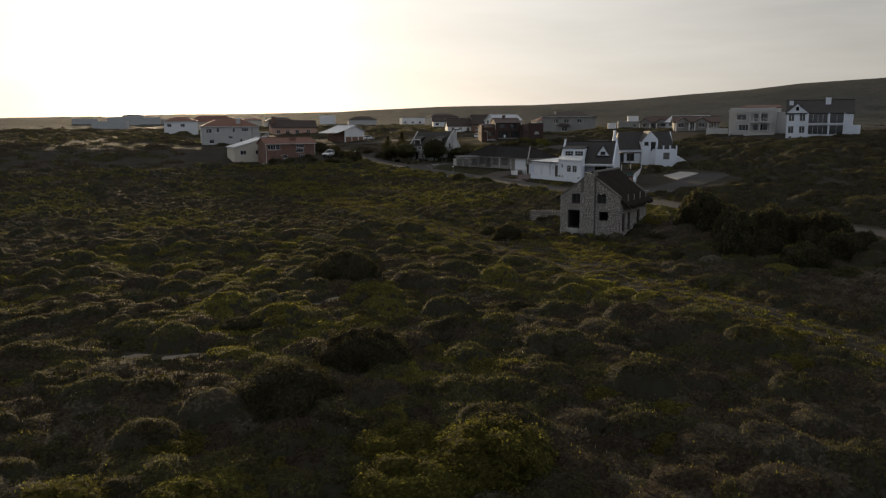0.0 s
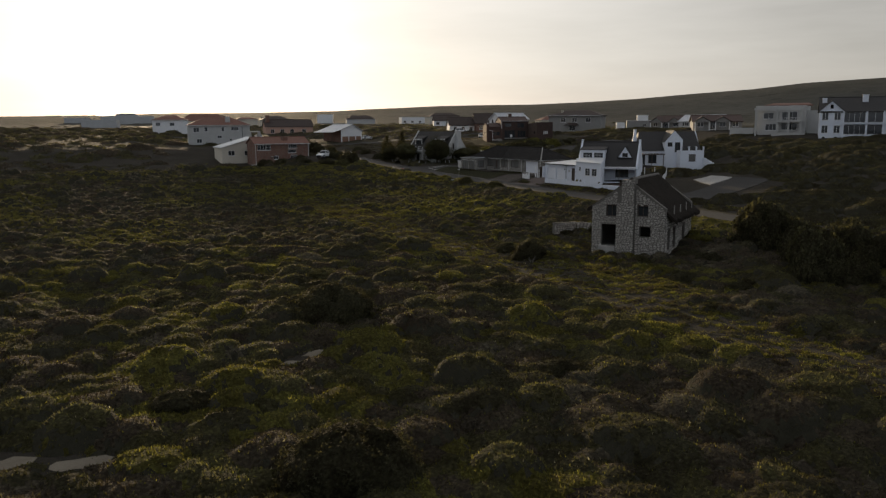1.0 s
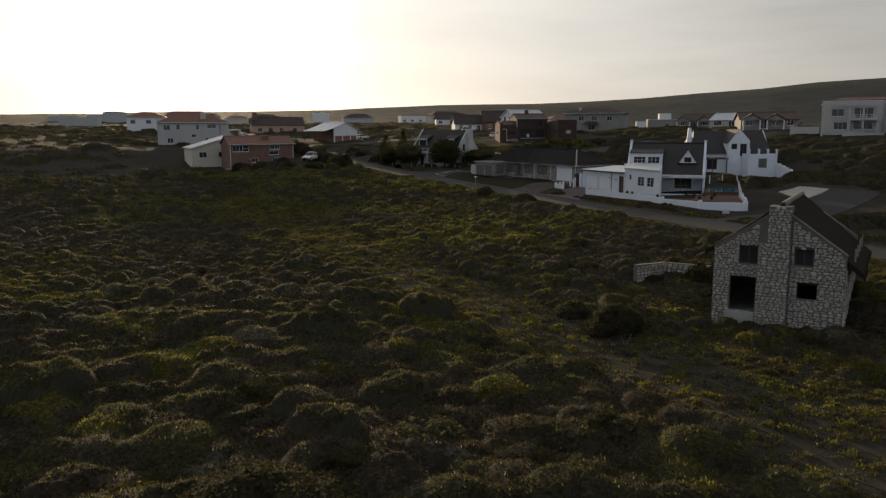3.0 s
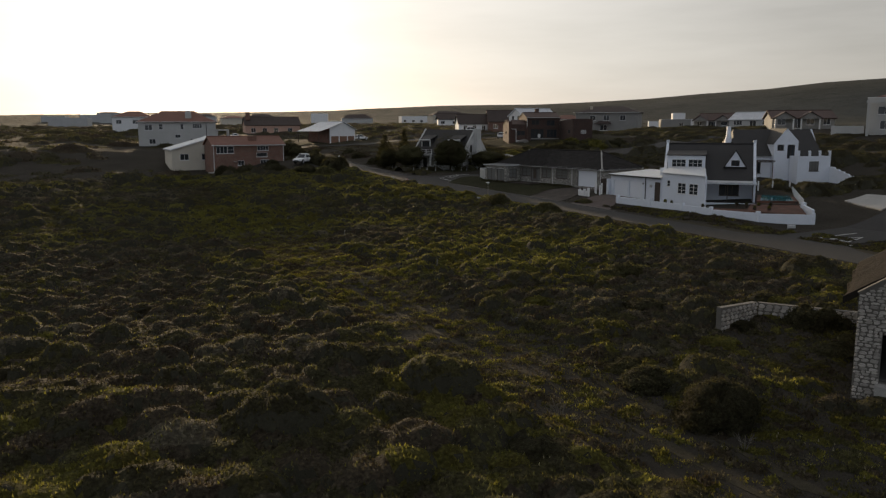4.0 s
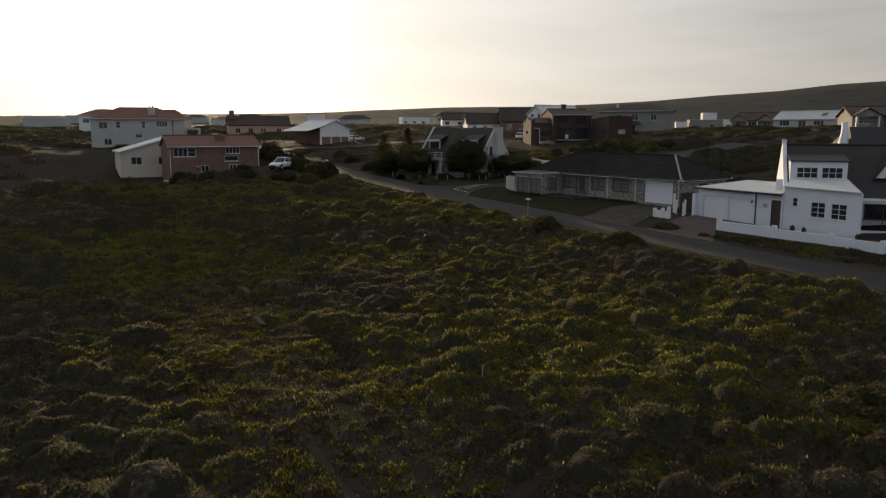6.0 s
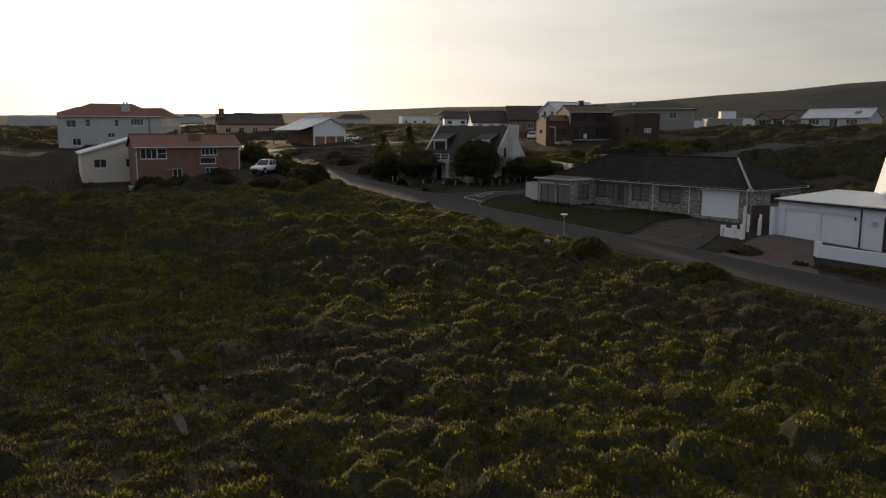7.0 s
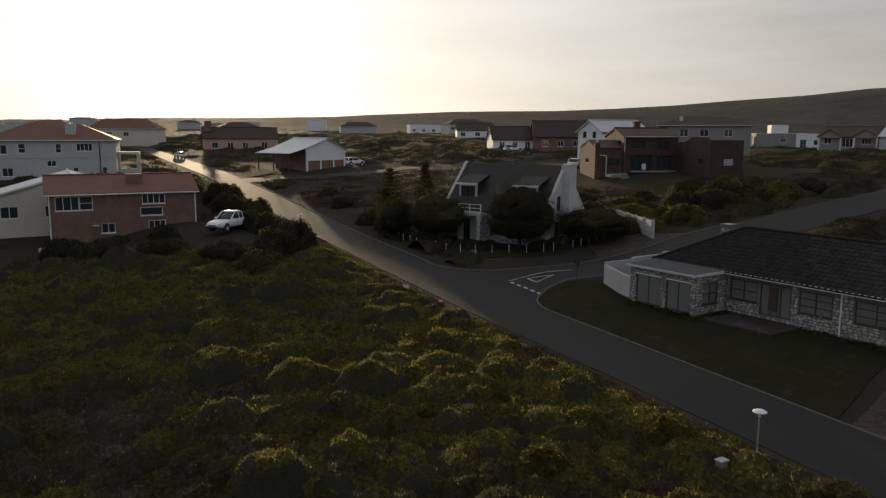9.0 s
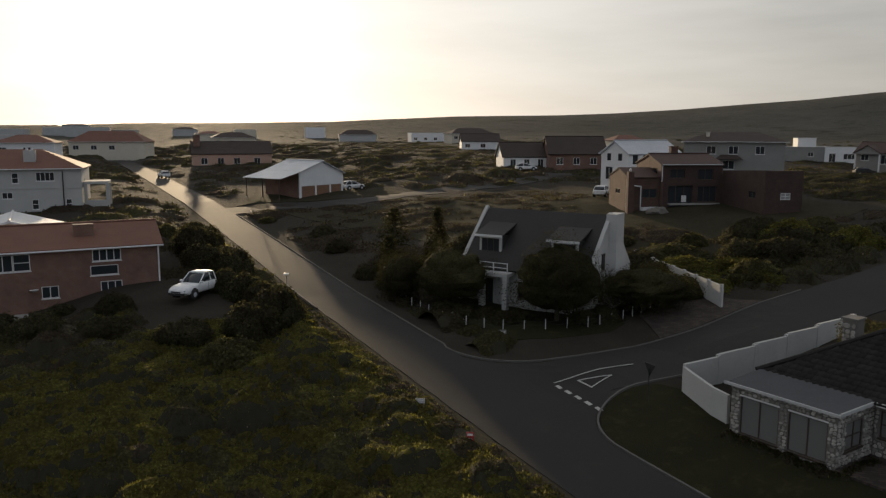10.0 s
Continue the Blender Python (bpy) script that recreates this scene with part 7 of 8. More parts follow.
def bush_arrays(leaves, leaf, lumps, flat, seed, droop=0.0):
    """A cushion of unit radius and unit height: a dark twiggy core and single leaves over it."""
    g = np.random.default_rng(seed)
    lump = g.normal(size=(lumps, 3))
    lump[:, 2] = np.abs(lump[:, 2])
    lump /= np.linalg.norm(lump, axis=1)[:, None]

    edge = 1 - 2.6 / lumps

    def radius(d):
        return 0.7 + 0.3 * np.max(np.clip((d @ lump.T - edge) / (1 - edge), 0, 1) ** 0.6, axis=1)
    rings, seg = (12, 26) if leaves > 400 else (5, 10) if leaves > 40 else (4, 7)
    core, tris = [], []
    for i in range(rings):
        el = math.pi / 2 * i / (rings - 0.6)
        for j in range(seg):
            az = 2 * math.pi * (j + 0.5 * (i % 2)) / seg
            core.append((math.cos(el) * math.cos(az), math.cos(el) * math.sin(az), math.sin(el)))
    core = np.array(core)
    core = core * radius(core)[:, None] * g.uniform(0.91, 1.0, len(core))[:, None]
    for i in range(rings - 1):
        for j in range(seg):
            a, b = i * seg + j, i * seg + (j + 1) % seg
            c, d = a + seg, b + seg
            tris += [(a, b, d), (a, d, c)]
    top = len(core)
    core = np.vstack([core, (0, 0, core[-seg:, 2].mean() * 1.02)])
    tris += [((rings - 1) * seg + j, (rings - 1) * seg + (j + 1) % seg, top) for j in range(seg)]
    d = g.normal(size=(leaves, 3))
    d[:, 2] = np.abs(d[:, 2]) * (1 if not droop else 1) - 0.12
    d /= np.linalg.norm(d, axis=1)[:, None]
    p = d * (radius(d) * g.uniform(0.95, 1.06, leaves))[:, None]
    p[:, 2] = np.maximum(p[:, 2], 0.02)
    n = d * 0.75 + g.normal(size=(leaves, 3)) * 0.55 + np.array((0, 0, 0.35))
    n /= np.linalg.norm(n, axis=1)[:, None]
    u = np.cross(n, g.normal(size=(leaves, 3)))
    u /= np.linalg.norm(u, axis=1)[:, None] + 1e-9
    v = np.cross(n, u)
    s = leaf * g.uniform(0.6, 1.35, leaves)[:, None]
    quad = np.stack([p - u * s * 0.6, p + u * s * 0.45 - v * s * 0.4, p + v * s * 0.55 + n * s * 0.2], 1).reshape(-1, 3)
    k = len(core) + 3 * np.arange(leaves)[:, None]
    lt = (k + np.array((0, 1, 2))).reshape(-1, 3)
    verts = np.vstack([core, quad])
    verts[:, 2] *= flat
    return verts, np.vstack([np.array(tris), lt]), np.concatenate([np.zeros(len(tris), int), np.ones(leaves, int)])


def mesh_from(name, verts, tris, mats, index, smooth_core=False):
    me = bpy.data.meshes.new(name)
    me.vertices.add(len(verts))
    me.vertices.foreach_set("co", np.ascontiguousarray(verts, np.float32).ravel())
    me.loops.add(3 * len(tris))
    me.loops.foreach_set("vertex_index", np.ascontiguousarray(tris, np.int32).ravel())
    me.polygons.add(len(tris))
    me.polygons.foreach_set("loop_start", np.arange(0, 3 * len(tris), 3, dtype=np.int32))
    me.polygons.foreach_set("loop_total", np.full(len(tris), 3, np.int32))
    for m in mats:
        me.materials.append(m)
    me.polygons.foreach_set("material_index", np.ascontiguousarray(index, np.int32))
    me.polygons.foreach_set("use_smooth", np.ones(len(tris), bool))
    me.update(calc_edges=True)
    me.validate()
    return me


BLOCKED = [   # x0, x1, y0, y1 of what stands or is kept clear
    (-3.6, 3.4, -200, 700), (2, 60, 161, 169.5), (2, 28, 91.5, 99.5), (5.2, 23, 100, 131), (2, 22, 128, 161), (6, 24, 172, 191),
    (31, 46, 117, 138), (40, 64, 184, 216), (90, 114, 228, 258), (8, 26, 248, 266), (-29, -11, 193, 207), (-42, -17, 212, 232), (74, 108, 119, 138),
    (78, 102, 140, 158), (64, 94, 149, 165), (50, 64, 213, 236), (88, 114, 228, 258), (14, 32, 97, 109), (2, 60, 236, 243), (4, 32, 243, 252),
    (16, 27, 168, 175), (-15, -8, 184, 193)]


def stone_plot(x, y):
    """Whether a place lies on the stone house or in its little yard."""
    dx, dy = x + 24.0, y - 71.8
    a, b = dx * 0.518 - dy * 0.855, dx * 0.855 + dy * 0.518
    return -0.5 < a < 7.6 and -0.7 < b < 10.2


def free(x, y, r):
    if stone_plot(x, y):
        return False
    return not any(x0 - r * 0.6 < x < x1 + r * 0.6 and y0 - r * 0.6 < y < y1 + r * 0.6 for x0, x1, y0, y1 in BLOCKED)


# single large shrubs
SHRUB_KINDS = [("rounded dark green fynbos shrub", 0, 0.62), ("rounded olive green fynbos shrub", 1, 0.6),
               ("yellow-green cushion shrub with lit leaf tips", 2, 0.55), ("pale grey feathery shrub", 3, 0.6)]
SHRUB_MESH, DOME_MESH = [], []


def bush_parts(v, t, i, leaf_k):
    """The dense crown and the single leaves over it, as two meshes."""
    crown = len(v) - 3 * int(i.sum())
    leaves = np.arange(len(v) - crown).reshape(-1, 3)
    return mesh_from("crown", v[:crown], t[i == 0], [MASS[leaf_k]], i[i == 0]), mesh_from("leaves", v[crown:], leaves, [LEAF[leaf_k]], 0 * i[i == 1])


for k, (label, leaf_k, flat) in enumerate(SHRUB_KINDS):
    for j in range(3):
        v, t, i = bush_arrays(1300, 0.085, 40 + 14 * j, flat * (0.9 + 0.15 * j), 100 + 10 * k + j)
        SHRUB_MESH.append((bush_parts(v, t, i, leaf_k), label))
    v, t, i = bush_arrays(6500, 0.036, 90, flat, 160 + k)
    DOME_MESH.append((bush_parts(v, t, i, leaf_k), "large " + label))


def shrub(x, y, r, kind, tall=1.0, sink=0.2):
    (crown, leaves), label = DOME_MESH[kind] if r > 1.85 and x < -28 or x > -6 and 118 < y < 135 else SHRUB_MESH[3 * kind + int(RNG.integers(3))]
    ob = new("shrub")
    ob.empty_display_size = 0.3
    ob.location = (x, y, land(x, y) - sink * r)
    ob.rotation_euler = (0, 0, RNG.uniform(0, 6.28))
    ob.scale = (r, r * RNG.uniform(0.85, 1.15), r * tall)
    for name, me in (("crown", crown), ("leaves", leaves)):
        new(name, me).parent = ob
    return tagged(ob, label + " in the scrub", "shrub", "shrubs of the field")


TAKEN = []
for x, y, r, kind, tall in [   # the domes that stand out
        (-54.9, 59.0, 3.1, 0, 1.55), (-62.0, 24.0, 3.3, 2, 1.3), (-65.6, 23.6, 2.5, 2, 1.3), (-64.6, 27.0, 2.4, 2, 1.2), (-61.3, 18.3, 1.2, 3, 1.1), (-59.8, 16.4, 0.8, 3, 1.0), (-53.5, 27.7, 1.5, 2, 0.8), (-54.2, 22.6, 1.6, 2, 0.9), (-51.6, 25.0, 1.4, 2, 0.9), (-77.0, 27.4, 2.4, 2, 1.3), (-73.2, 26.0, 2.0, 2, 1.3), (-67.2, 34.0, 3.2, 0, 1.4), (-49.1, 66.0, 1.3, 3, 1.0), (-46.3, 55.0, 0.9, 3, 1.0), (-44.8, 105.0, 1.1, 3, 0.8), (-39.6, 98.6, 1.1, 3, 0.8), (-26.9, 90.6, 1.2, 2, 0.9), (-17.7, 93.4, 1.9, 1, 0.9), (-61.9, 37.6, 3.1, 0, 1.5), (-51.5, 71.5, 2.3, 1, 1.0),
        (-66.0, 47.5, 2.0, 0, 1.0), (-48.0, 44.0, 2.2, 0, 0.9), (-45.0, 60.0, 2.0, 0, 0.9), (-30.4, 73.0, 2.1, 0, 1.5),
        (-30.2, 77.2, 1.5, 0, 1.3), (-28.5, 77.6, 1.0, 0, 0.9), (-4.7, 131.2, 1.9, 1, 1.45), (-4.6, 121.4, 1.8, 1, 1.4), (-7.5, 127.0, 1.4, 2, 1.0), (-10.6, 138.2, 1.23, 2, 1.45),
        (-12.0, 144.2, 1.23, 2, 1.45), (-9.2, 144.4, 1.14, 2, 1.45), (-7.2, 140.4, 1.14, 2, 1.45), (-5.2, 138.2, 1.23, 2, 1.45), (-11.0, 158.5, 1.6, 2, 1.0), (-8.0, 152.0, 1.3, 2, 1.0),
        (-38.5, 87.0, 1.4, 3, 0.9), (-36.5, 84.2, 1.0, 3, 1.0), (-41.5, 83.0, 1.2, 3, 0.9), (-43.2, 54.5, 1.1, 3, 0.9), (-29.5, 79.5, 1.4, 1, 0.9),
        (-18.5, 62.0, 1.5, 0, 1.0), (-16.5, 79.0, 1.9, 0, 1.1), (-22.5, 86.0, 1.5, 0, 1.0), (-19.5, 92.5, 1.3, 2, 0.9)]:
    shrub(x, y, r, kind, tall)
    TAKEN.append((x, y, r))
# the dark thicket beside the stone house
for n_ in range(34):
    x, y = RNG.uniform(-18.5, -5.5), RNG.uniform(42, 64)
    if y > 60 and x < -12:
        continue
    r = RNG.uniform(1.3, 2.6)
    shrub(x, y, r, 0, RNG.uniform(1.8, 2.8))
    TAKEN.append((x, y, r * 0.8))
while len(TAKEN) < 262:
    x, y = RNG.uniform(-84, -5), RNG.uniform(22, 176)
    if abs(x - firebreak(y)) < 4.2 + RNG.uniform(0, 2) or -33 < x < -25.5 and 52 < y < 73 or not free(x, y, 1.0) or any((x - a) ** 2 + (y - b) ** 2 < 6 for a, b, c in BARE):
        continue
    r = RNG.uniform(1.0, 2.1) if y < 95 else RNG.uniform(0.6, 1.1)
    if any((x - a) ** 2 + (y - b) ** 2 < (0.75 * (r + c)) ** 2 for a, b, c in TAKEN):
        continue
    shrub(x, y, r, int(RNG.choice(4, p=(0.32, 0.32, 0.25, 0.11) if y < 95 else (0.2, 0.36, 0.4, 0.04))), RNG.uniform(0.8, 1.15) * (1 - 0.35 * smooth(70, 100, y)))
    TAKEN.append((x, y, r))

# the close cover of small bushes between them
LOW = [bush_arrays(n_l, lf, lp, fl, 500 + k) for k, (n_l, lf, lp, fl) in enumerate(((26, 0.5, 6, 0.6), (26, 0.5, 7, 0.45), (20, 0.55, 5, 0.75)))]


def cover(name, places, shapes, label, category):
    """Many small bushes in one mesh; places: x, y, radius, height, leaf kind."""
    vs, ts, ms, base = [], [], [], 0
    for x, y, r, h, kind in places:
        v, t, i = shapes[int(RNG.integers(len(shapes)))]
        a = RNG.uniform(0, 6.283)
        c, s = math.cos(a) * r, math.sin(a) * r
        w = np.empty_like(v)
        w[:, 0] = v[:, 0] * c - v[:, 1] * s + x
        w[:, 1] = v[:, 0] * s + v[:, 1] * c + y
        w[:, 2] = v[:, 2] * r * h + land(x, y) - 0.08 * r
        vs.append(w)
        ts.append(t + base)
        ms.append(np.full(len(i), kind + 1))
        base += len(v)
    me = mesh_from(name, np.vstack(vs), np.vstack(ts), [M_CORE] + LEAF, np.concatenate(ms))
    return tagged(new(name, me), label, category, kind="stuff")


GRID = {}
for a, b, c in TAKEN:
    c *= 1 + 0.8 * smooth(1.7, 2.4, c)   # the large domes stand clear of the low cover
    GRID.setdefault((int(a // 4), int(b // 4)), []).append((a, b, c))


def crowded(x, y, r, part_):
    i, j = int(x // 4), int(y // 4)
    for di in (-1, 0, 1):
        for dj in (-1, 0, 1):
            for a, b, c in GRID.get((i + di, j + dj), ()):
                if (x - a) ** 2 + (y - b) ** 2 < (part_ * (r + c)) ** 2:
                    return True
    return False


def lattice(x, y, scale, seed):
    """Smooth random values between 0 and 1 over the plan."""
    table = np.random.default_rng(seed).random((64, 64))
    u, v = x / scale, y / scale
    i, j = np.floor(u).astype(int), np.floor(v).astype(int)
    fu, fv = u - i, v - j
    fu, fv = fu * fu * (3 - 2 * fu), fv * fv * (3 - 2 * fv)
    p, q = table[i % 64, j % 64], table[(i + 1) % 64, j % 64]
    r, s = table[i % 64, (j + 1) % 64], table[(i + 1) % 64, (j + 1) % 64]
    return (p * (1 - fu) + q * fu) * (1 - fv) + (r * (1 - fu) + s * fu) * fv


# the close cover: cushions that grow into one another, with single leaves over them
near = []
tries = 0
while len(near) < 44000 and tries < 240000:
    tries += 1
    x, y = RNG.uniform(-88, -3.5), RNG.uniform(16, 190)
    track = abs(x - firebreak(y))
    n1 = noise.noise(Vector((x / 14, y / 14, 5.0)))
    n2 = noise.noise(Vector((x / 9, y / 9, 15.0)))
    strip = track < 3.3 + 1.4 * n1 and y < 128
    west = smooth(-36, -40, x) * (1 - smooth(75, 112, y))
    r = min(2.1, (0.44 - 0.23 * smooth(55, 100, y) + 0.15 * west + 0.17 * smooth(128, 148, y)) * math.exp(RNG.normal(0.3, 0.45)))
    grassy = -32.5 < x < -25.5 and 52 < y < 74 and n2 > -0.35
    if strip:
        r = RNG.uniform(0.14, 0.36) + 0.14 * smooth(92, 108, y)
        if abs(track - 1.0) < 0.34 and RNG.random() < 0.7 * (1 - smooth(114, 120, y)) or math.sin(5.2 * x + 2.5 * n1) > 0.2 and RNG.random() < 0.25 * (1 - smooth(88, 104, y)):
            continue
    elif grassy:   # open sunlit grass before the stone house
        r = RNG.uniform(0.14, 0.4)
    elif n2 > 0.62 and RNG.random() < 0.25:
        continue
    yard = (x + 22.0) ** 2 + (y - 77.2) ** 2 < 20
    if yard:   # short grass before the yard wall
        r = RNG.uniform(0.16, 0.34)
    if not free(x, y, r) or crowded(x, y, r, 0.34 - 0.09 * smooth(80, 110, y)) or any((x - a) ** 2 / 2 + (y - b) ** 2 < (c + 0.75 * r) ** 2 for a, b, c in BARE):
        continue
    if strip:
        kind, h = int(RNG.choice((2, 1, 3, 4), p=(0.35, 0.3, 0.15, 0.2))), RNG.uniform(0.25, 0.5)
    elif grassy:
        kind, h = int(RNG.choice((2, 1, 0, 4), p=(0.3, 0.35, 0.2, 0.15))), RNG.uniform(0.3, 0.55)
    else:
        q = n1 * (1 - 0.55 * west) + 0.42 * west * noise.noise(Vector((x / 3.6, y / 3.6, 25.0))) + (0.22 - 0.1 * west) * RNG.normal() + 0.04 * smooth(60, 100, y)
        q += 0.2 * smooth(85, 120, y) * smooth(-38, -28, x)
        kind = 2 if q > 0.26 else 1 if q > 0.04 else 0 if q > -0.2 else 4 if RNG.random() < 0.62 else 3
        if kind < 2 and RNG.random() < 0.14 - 0.1 * smooth(90, 115, y):
            kind = 4
        h = RNG.uniform(0.42, 0.75) + 0.2 * smooth(55, 110, y)
    near.append((x, y, r, h, kind))
    GRID.setdefault((int(x // 4), int(y // 4)), []).append((x, y, r))

def canopy(name, places, x0, x1, y0, y1, step, leaves, leaf, label, density):
    """Cushions grown into one uneven sheet over the land, with single leaves standing on it."""
    cx, cy = np.arange(x0, x1, step), np.arange(y0, y1, step)
    px, py = np.meshgrid(cx, cy)
    px, py = px + RNG.uniform(-0.33, 0.33, px.shape) * step, py + RNG.uniform(-0.33, 0.33, py.shape) * step
    lift, kind_at = np.zeros(px.shape), np.full(px.shape, -1)
    for x, y, r, h, kind in places:
        i0, i1 = int((x - r - x0) / step), int((x + r - x0) / step) + 2
        j0, j1 = int((y - r - y0) / step), int((y + r - y0) / step) + 2
        cut = (slice(max(j0, 0), max(j1, 0)), slice(max(i0, 0), max(i1, 0)))
        d2 = ((px[cut] - x) ** 2 + (py[cut] - y) ** 2) / (r * r)
        rise = h * r * np.clip(1 - d2 ** 1.7, 0, 1) ** 0.6   # flat-topped cushions with steep sides
        top = rise > lift[cut]
        lift[cut] = np.where(top, rise, lift[cut])
        kind_at[cut] = np.where(top, kind, kind_at[cut])
    rough = lattice(px, py, 1.5 * step, 1) + 0.7 * lattice(px, py, 3.2 * step, 2)
    floor_z = np.array([[land(p, q) for p, q in zip(rp, rq)] for rp, rq in zip(px[::4, ::4], py[::4, ::4])])
    ix, iy = np.arange(len(cx)) / 4, np.arange(len(cy)) / 4
    floor_z = np.array([np.interp(ix, np.arange(floor_z.shape[1]), row) for row in floor_z])
    floor_z = np.array([np.interp(iy, np.arange(floor_z.shape[0]), col) for col in floor_z.T]).T
    swell = lattice(px, py, 1.9, 3)
    away = np.clip((py - 65) / 30, 0, 1)
    pz = floor_z + lift * ((0.62 + 0.2 * rough + 0.32 * swell) * (1 - away) + (0.66 + 0.34 * rough) * away) - 0.05
    ny, nx = px.shape
    at = np.arange(ny * nx).reshape(ny, nx)
    quads = np.stack([at[:-1, :-1], at[:-1, 1:], at[1:, 1:], at[1:, :-1]], -1).reshape(-1, 4)
    quads = quads[np.maximum.reduce([lift.ravel()[quads[:, k]] for k in range(4)]) > 0.03]
    kinds = np.max([kind_at.ravel()[quads[:, k]] for k in range(4)], axis=0)
    verts = np.stack([px.ravel(), py.ravel(), pz.ravel()], 1)
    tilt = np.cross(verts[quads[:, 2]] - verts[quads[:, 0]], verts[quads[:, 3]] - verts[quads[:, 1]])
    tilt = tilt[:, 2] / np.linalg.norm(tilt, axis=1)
    leafy = tilt > RNG.normal(0.76, 0.07, len(quads))   # steep cushion sides get the dark twig tone, shade put into the colour
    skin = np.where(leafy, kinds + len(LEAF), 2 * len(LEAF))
    tris = np.concatenate([quads[:, [0, 1, 2]], quads[:, [0, 2, 3]]])
    qi = RNG.integers(0, len(quads), leaves * 4)
    qi = qi[RNG.random(len(qi)) < density(verts[quads[qi, 0]]) * np.where(leafy[qi], 1.0, 0.65)][:leaves]
    m_ = len(qi)
    fu, fv = RNG.random(m_)[:, None], RNG.random(m_)[:, None]
    c0, c1, c2, c3 = (verts[quads[qi, k]] for k in range(4))
    foot = (c0 * (1 - fu) + c1 * fu) * (1 - fv) + (c3 * (1 - fu) + c2 * fu) * fv
    up = np.cross(c1 - c0, c3 - c0)
    up /= np.linalg.norm(up, axis=1)[:, None]
    axis = up * 0.6 + RNG.normal(size=(m_, 3)) * 0.42 + np.array((0, 0, 0.8))
    axis /= np.linalg.norm(axis, axis=1)[:, None]
    wide = np.cross(axis, RNG.normal(size=(m_, 3)))
    wide /= np.linalg.norm(wide, axis=1)[:, None]
    size = RNG.uniform(0.55, 1.45, m_)[:, None] * leaf
    leaf_verts = np.stack([foot - wide * size * 0.36, foot + wide * size * 0.36, foot + axis * size * 1.3], 1).reshape(-1, 3)
    # Pale and grey flecks: sparkle of lit leaf tips put into leaf colour.
    glint = (lattice(foot[:, 0], foot[:, 1], 2.6, 12) > 0.66) & (RNG.random(m_) < 0.02)
    leaf_kind = np.where(glint, 5, np.where(RNG.random(m_) < 0.012, 3, np.where(RNG.random(m_) < 0.2, RNG.integers(0, 3, m_), kinds[qi])))
    me = mesh_from(name, np.vstack([verts, leaf_verts]), np.vstack([tris, len(verts) + np.arange(3 * m_).reshape(-1, 3)]), LEAF + MASS + [DARK_SIDE], np.concatenate([skin, skin, leaf_kind]))
    return tagged(new(name, me), label, "scrub", kind="stuff")


def nearer(p):
    """Leaf density, fitted to the view: highest along the camera's course and on grass."""
    middle = -34.4 + 1.3 * np.clip((p[:, 1] - 50) / 20, 0, 1) - 1.2 * np.clip((p[:, 1] - 78) / 18, 0, 1)
    grass = (np.abs(p[:, 0] - middle) < 3.8) | (p[:, 0] > -33) & (p[:, 0] < -25) & (p[:, 1] > 52) & (p[:, 1] < 75)
    cover_ = np.clip(1.15 - np.abs((p[:, 0] + 40) * 0.90 - (p[:, 1] - 85) * 0.42) / 45, 0.22, 1.0)
    return np.where(grass, 1.0, 0.45 * cover_)


for _ in range(3600):   # tufts along the edges of the road
    y = RNG.uniform(70, 235)
    x = -2.75 - abs(RNG.normal(0, 0.6))
    if noise.noise(Vector((x, y / 3, 2.0))) > -0.25:
        near.append((x, y, RNG.uniform(0.14, 0.3), RNG.uniform(0.3, 0.6), int(RNG.choice((1, 1, 2, 4)))))

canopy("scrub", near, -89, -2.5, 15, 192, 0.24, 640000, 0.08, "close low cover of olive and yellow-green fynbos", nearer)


def slopes(count, x0, x1, y0, y1, size, kinds_, chance):
    """Bushes over a stretch of open land, with lower growth between."""
    out = []
    for _ in range(count):
        x, y = RNG.uniform(x0, x1), RNG.uniform(y0, y1)
        r = min(2.6 * size, 0.75 * size * math.exp(RNG.normal(0.2, 0.45)))
        if not free(x, y, r):
            continue
        n1 = noise.noise(Vector((x / 17, y / 17, 9.0)))
        open_land = 20 < x < 62 and 176 < y < 232 or 4 < x < 50 and 190 < y < 236
        if open_land and RNG.random() < 0.45:
            continue
        k = kinds_[0] if n1 + 0.2 * RNG.normal() > 0.05 else kinds_[1] if RNG.random() < 0.6 else kinds_[2]
        out.append((x, y, r, (0.3 if open_land else 1.0 - 0.5 * smooth(48, 85, x)) * RNG.uniform(0.4, 0.75) * chance, 4 if open_land else k))
    return out


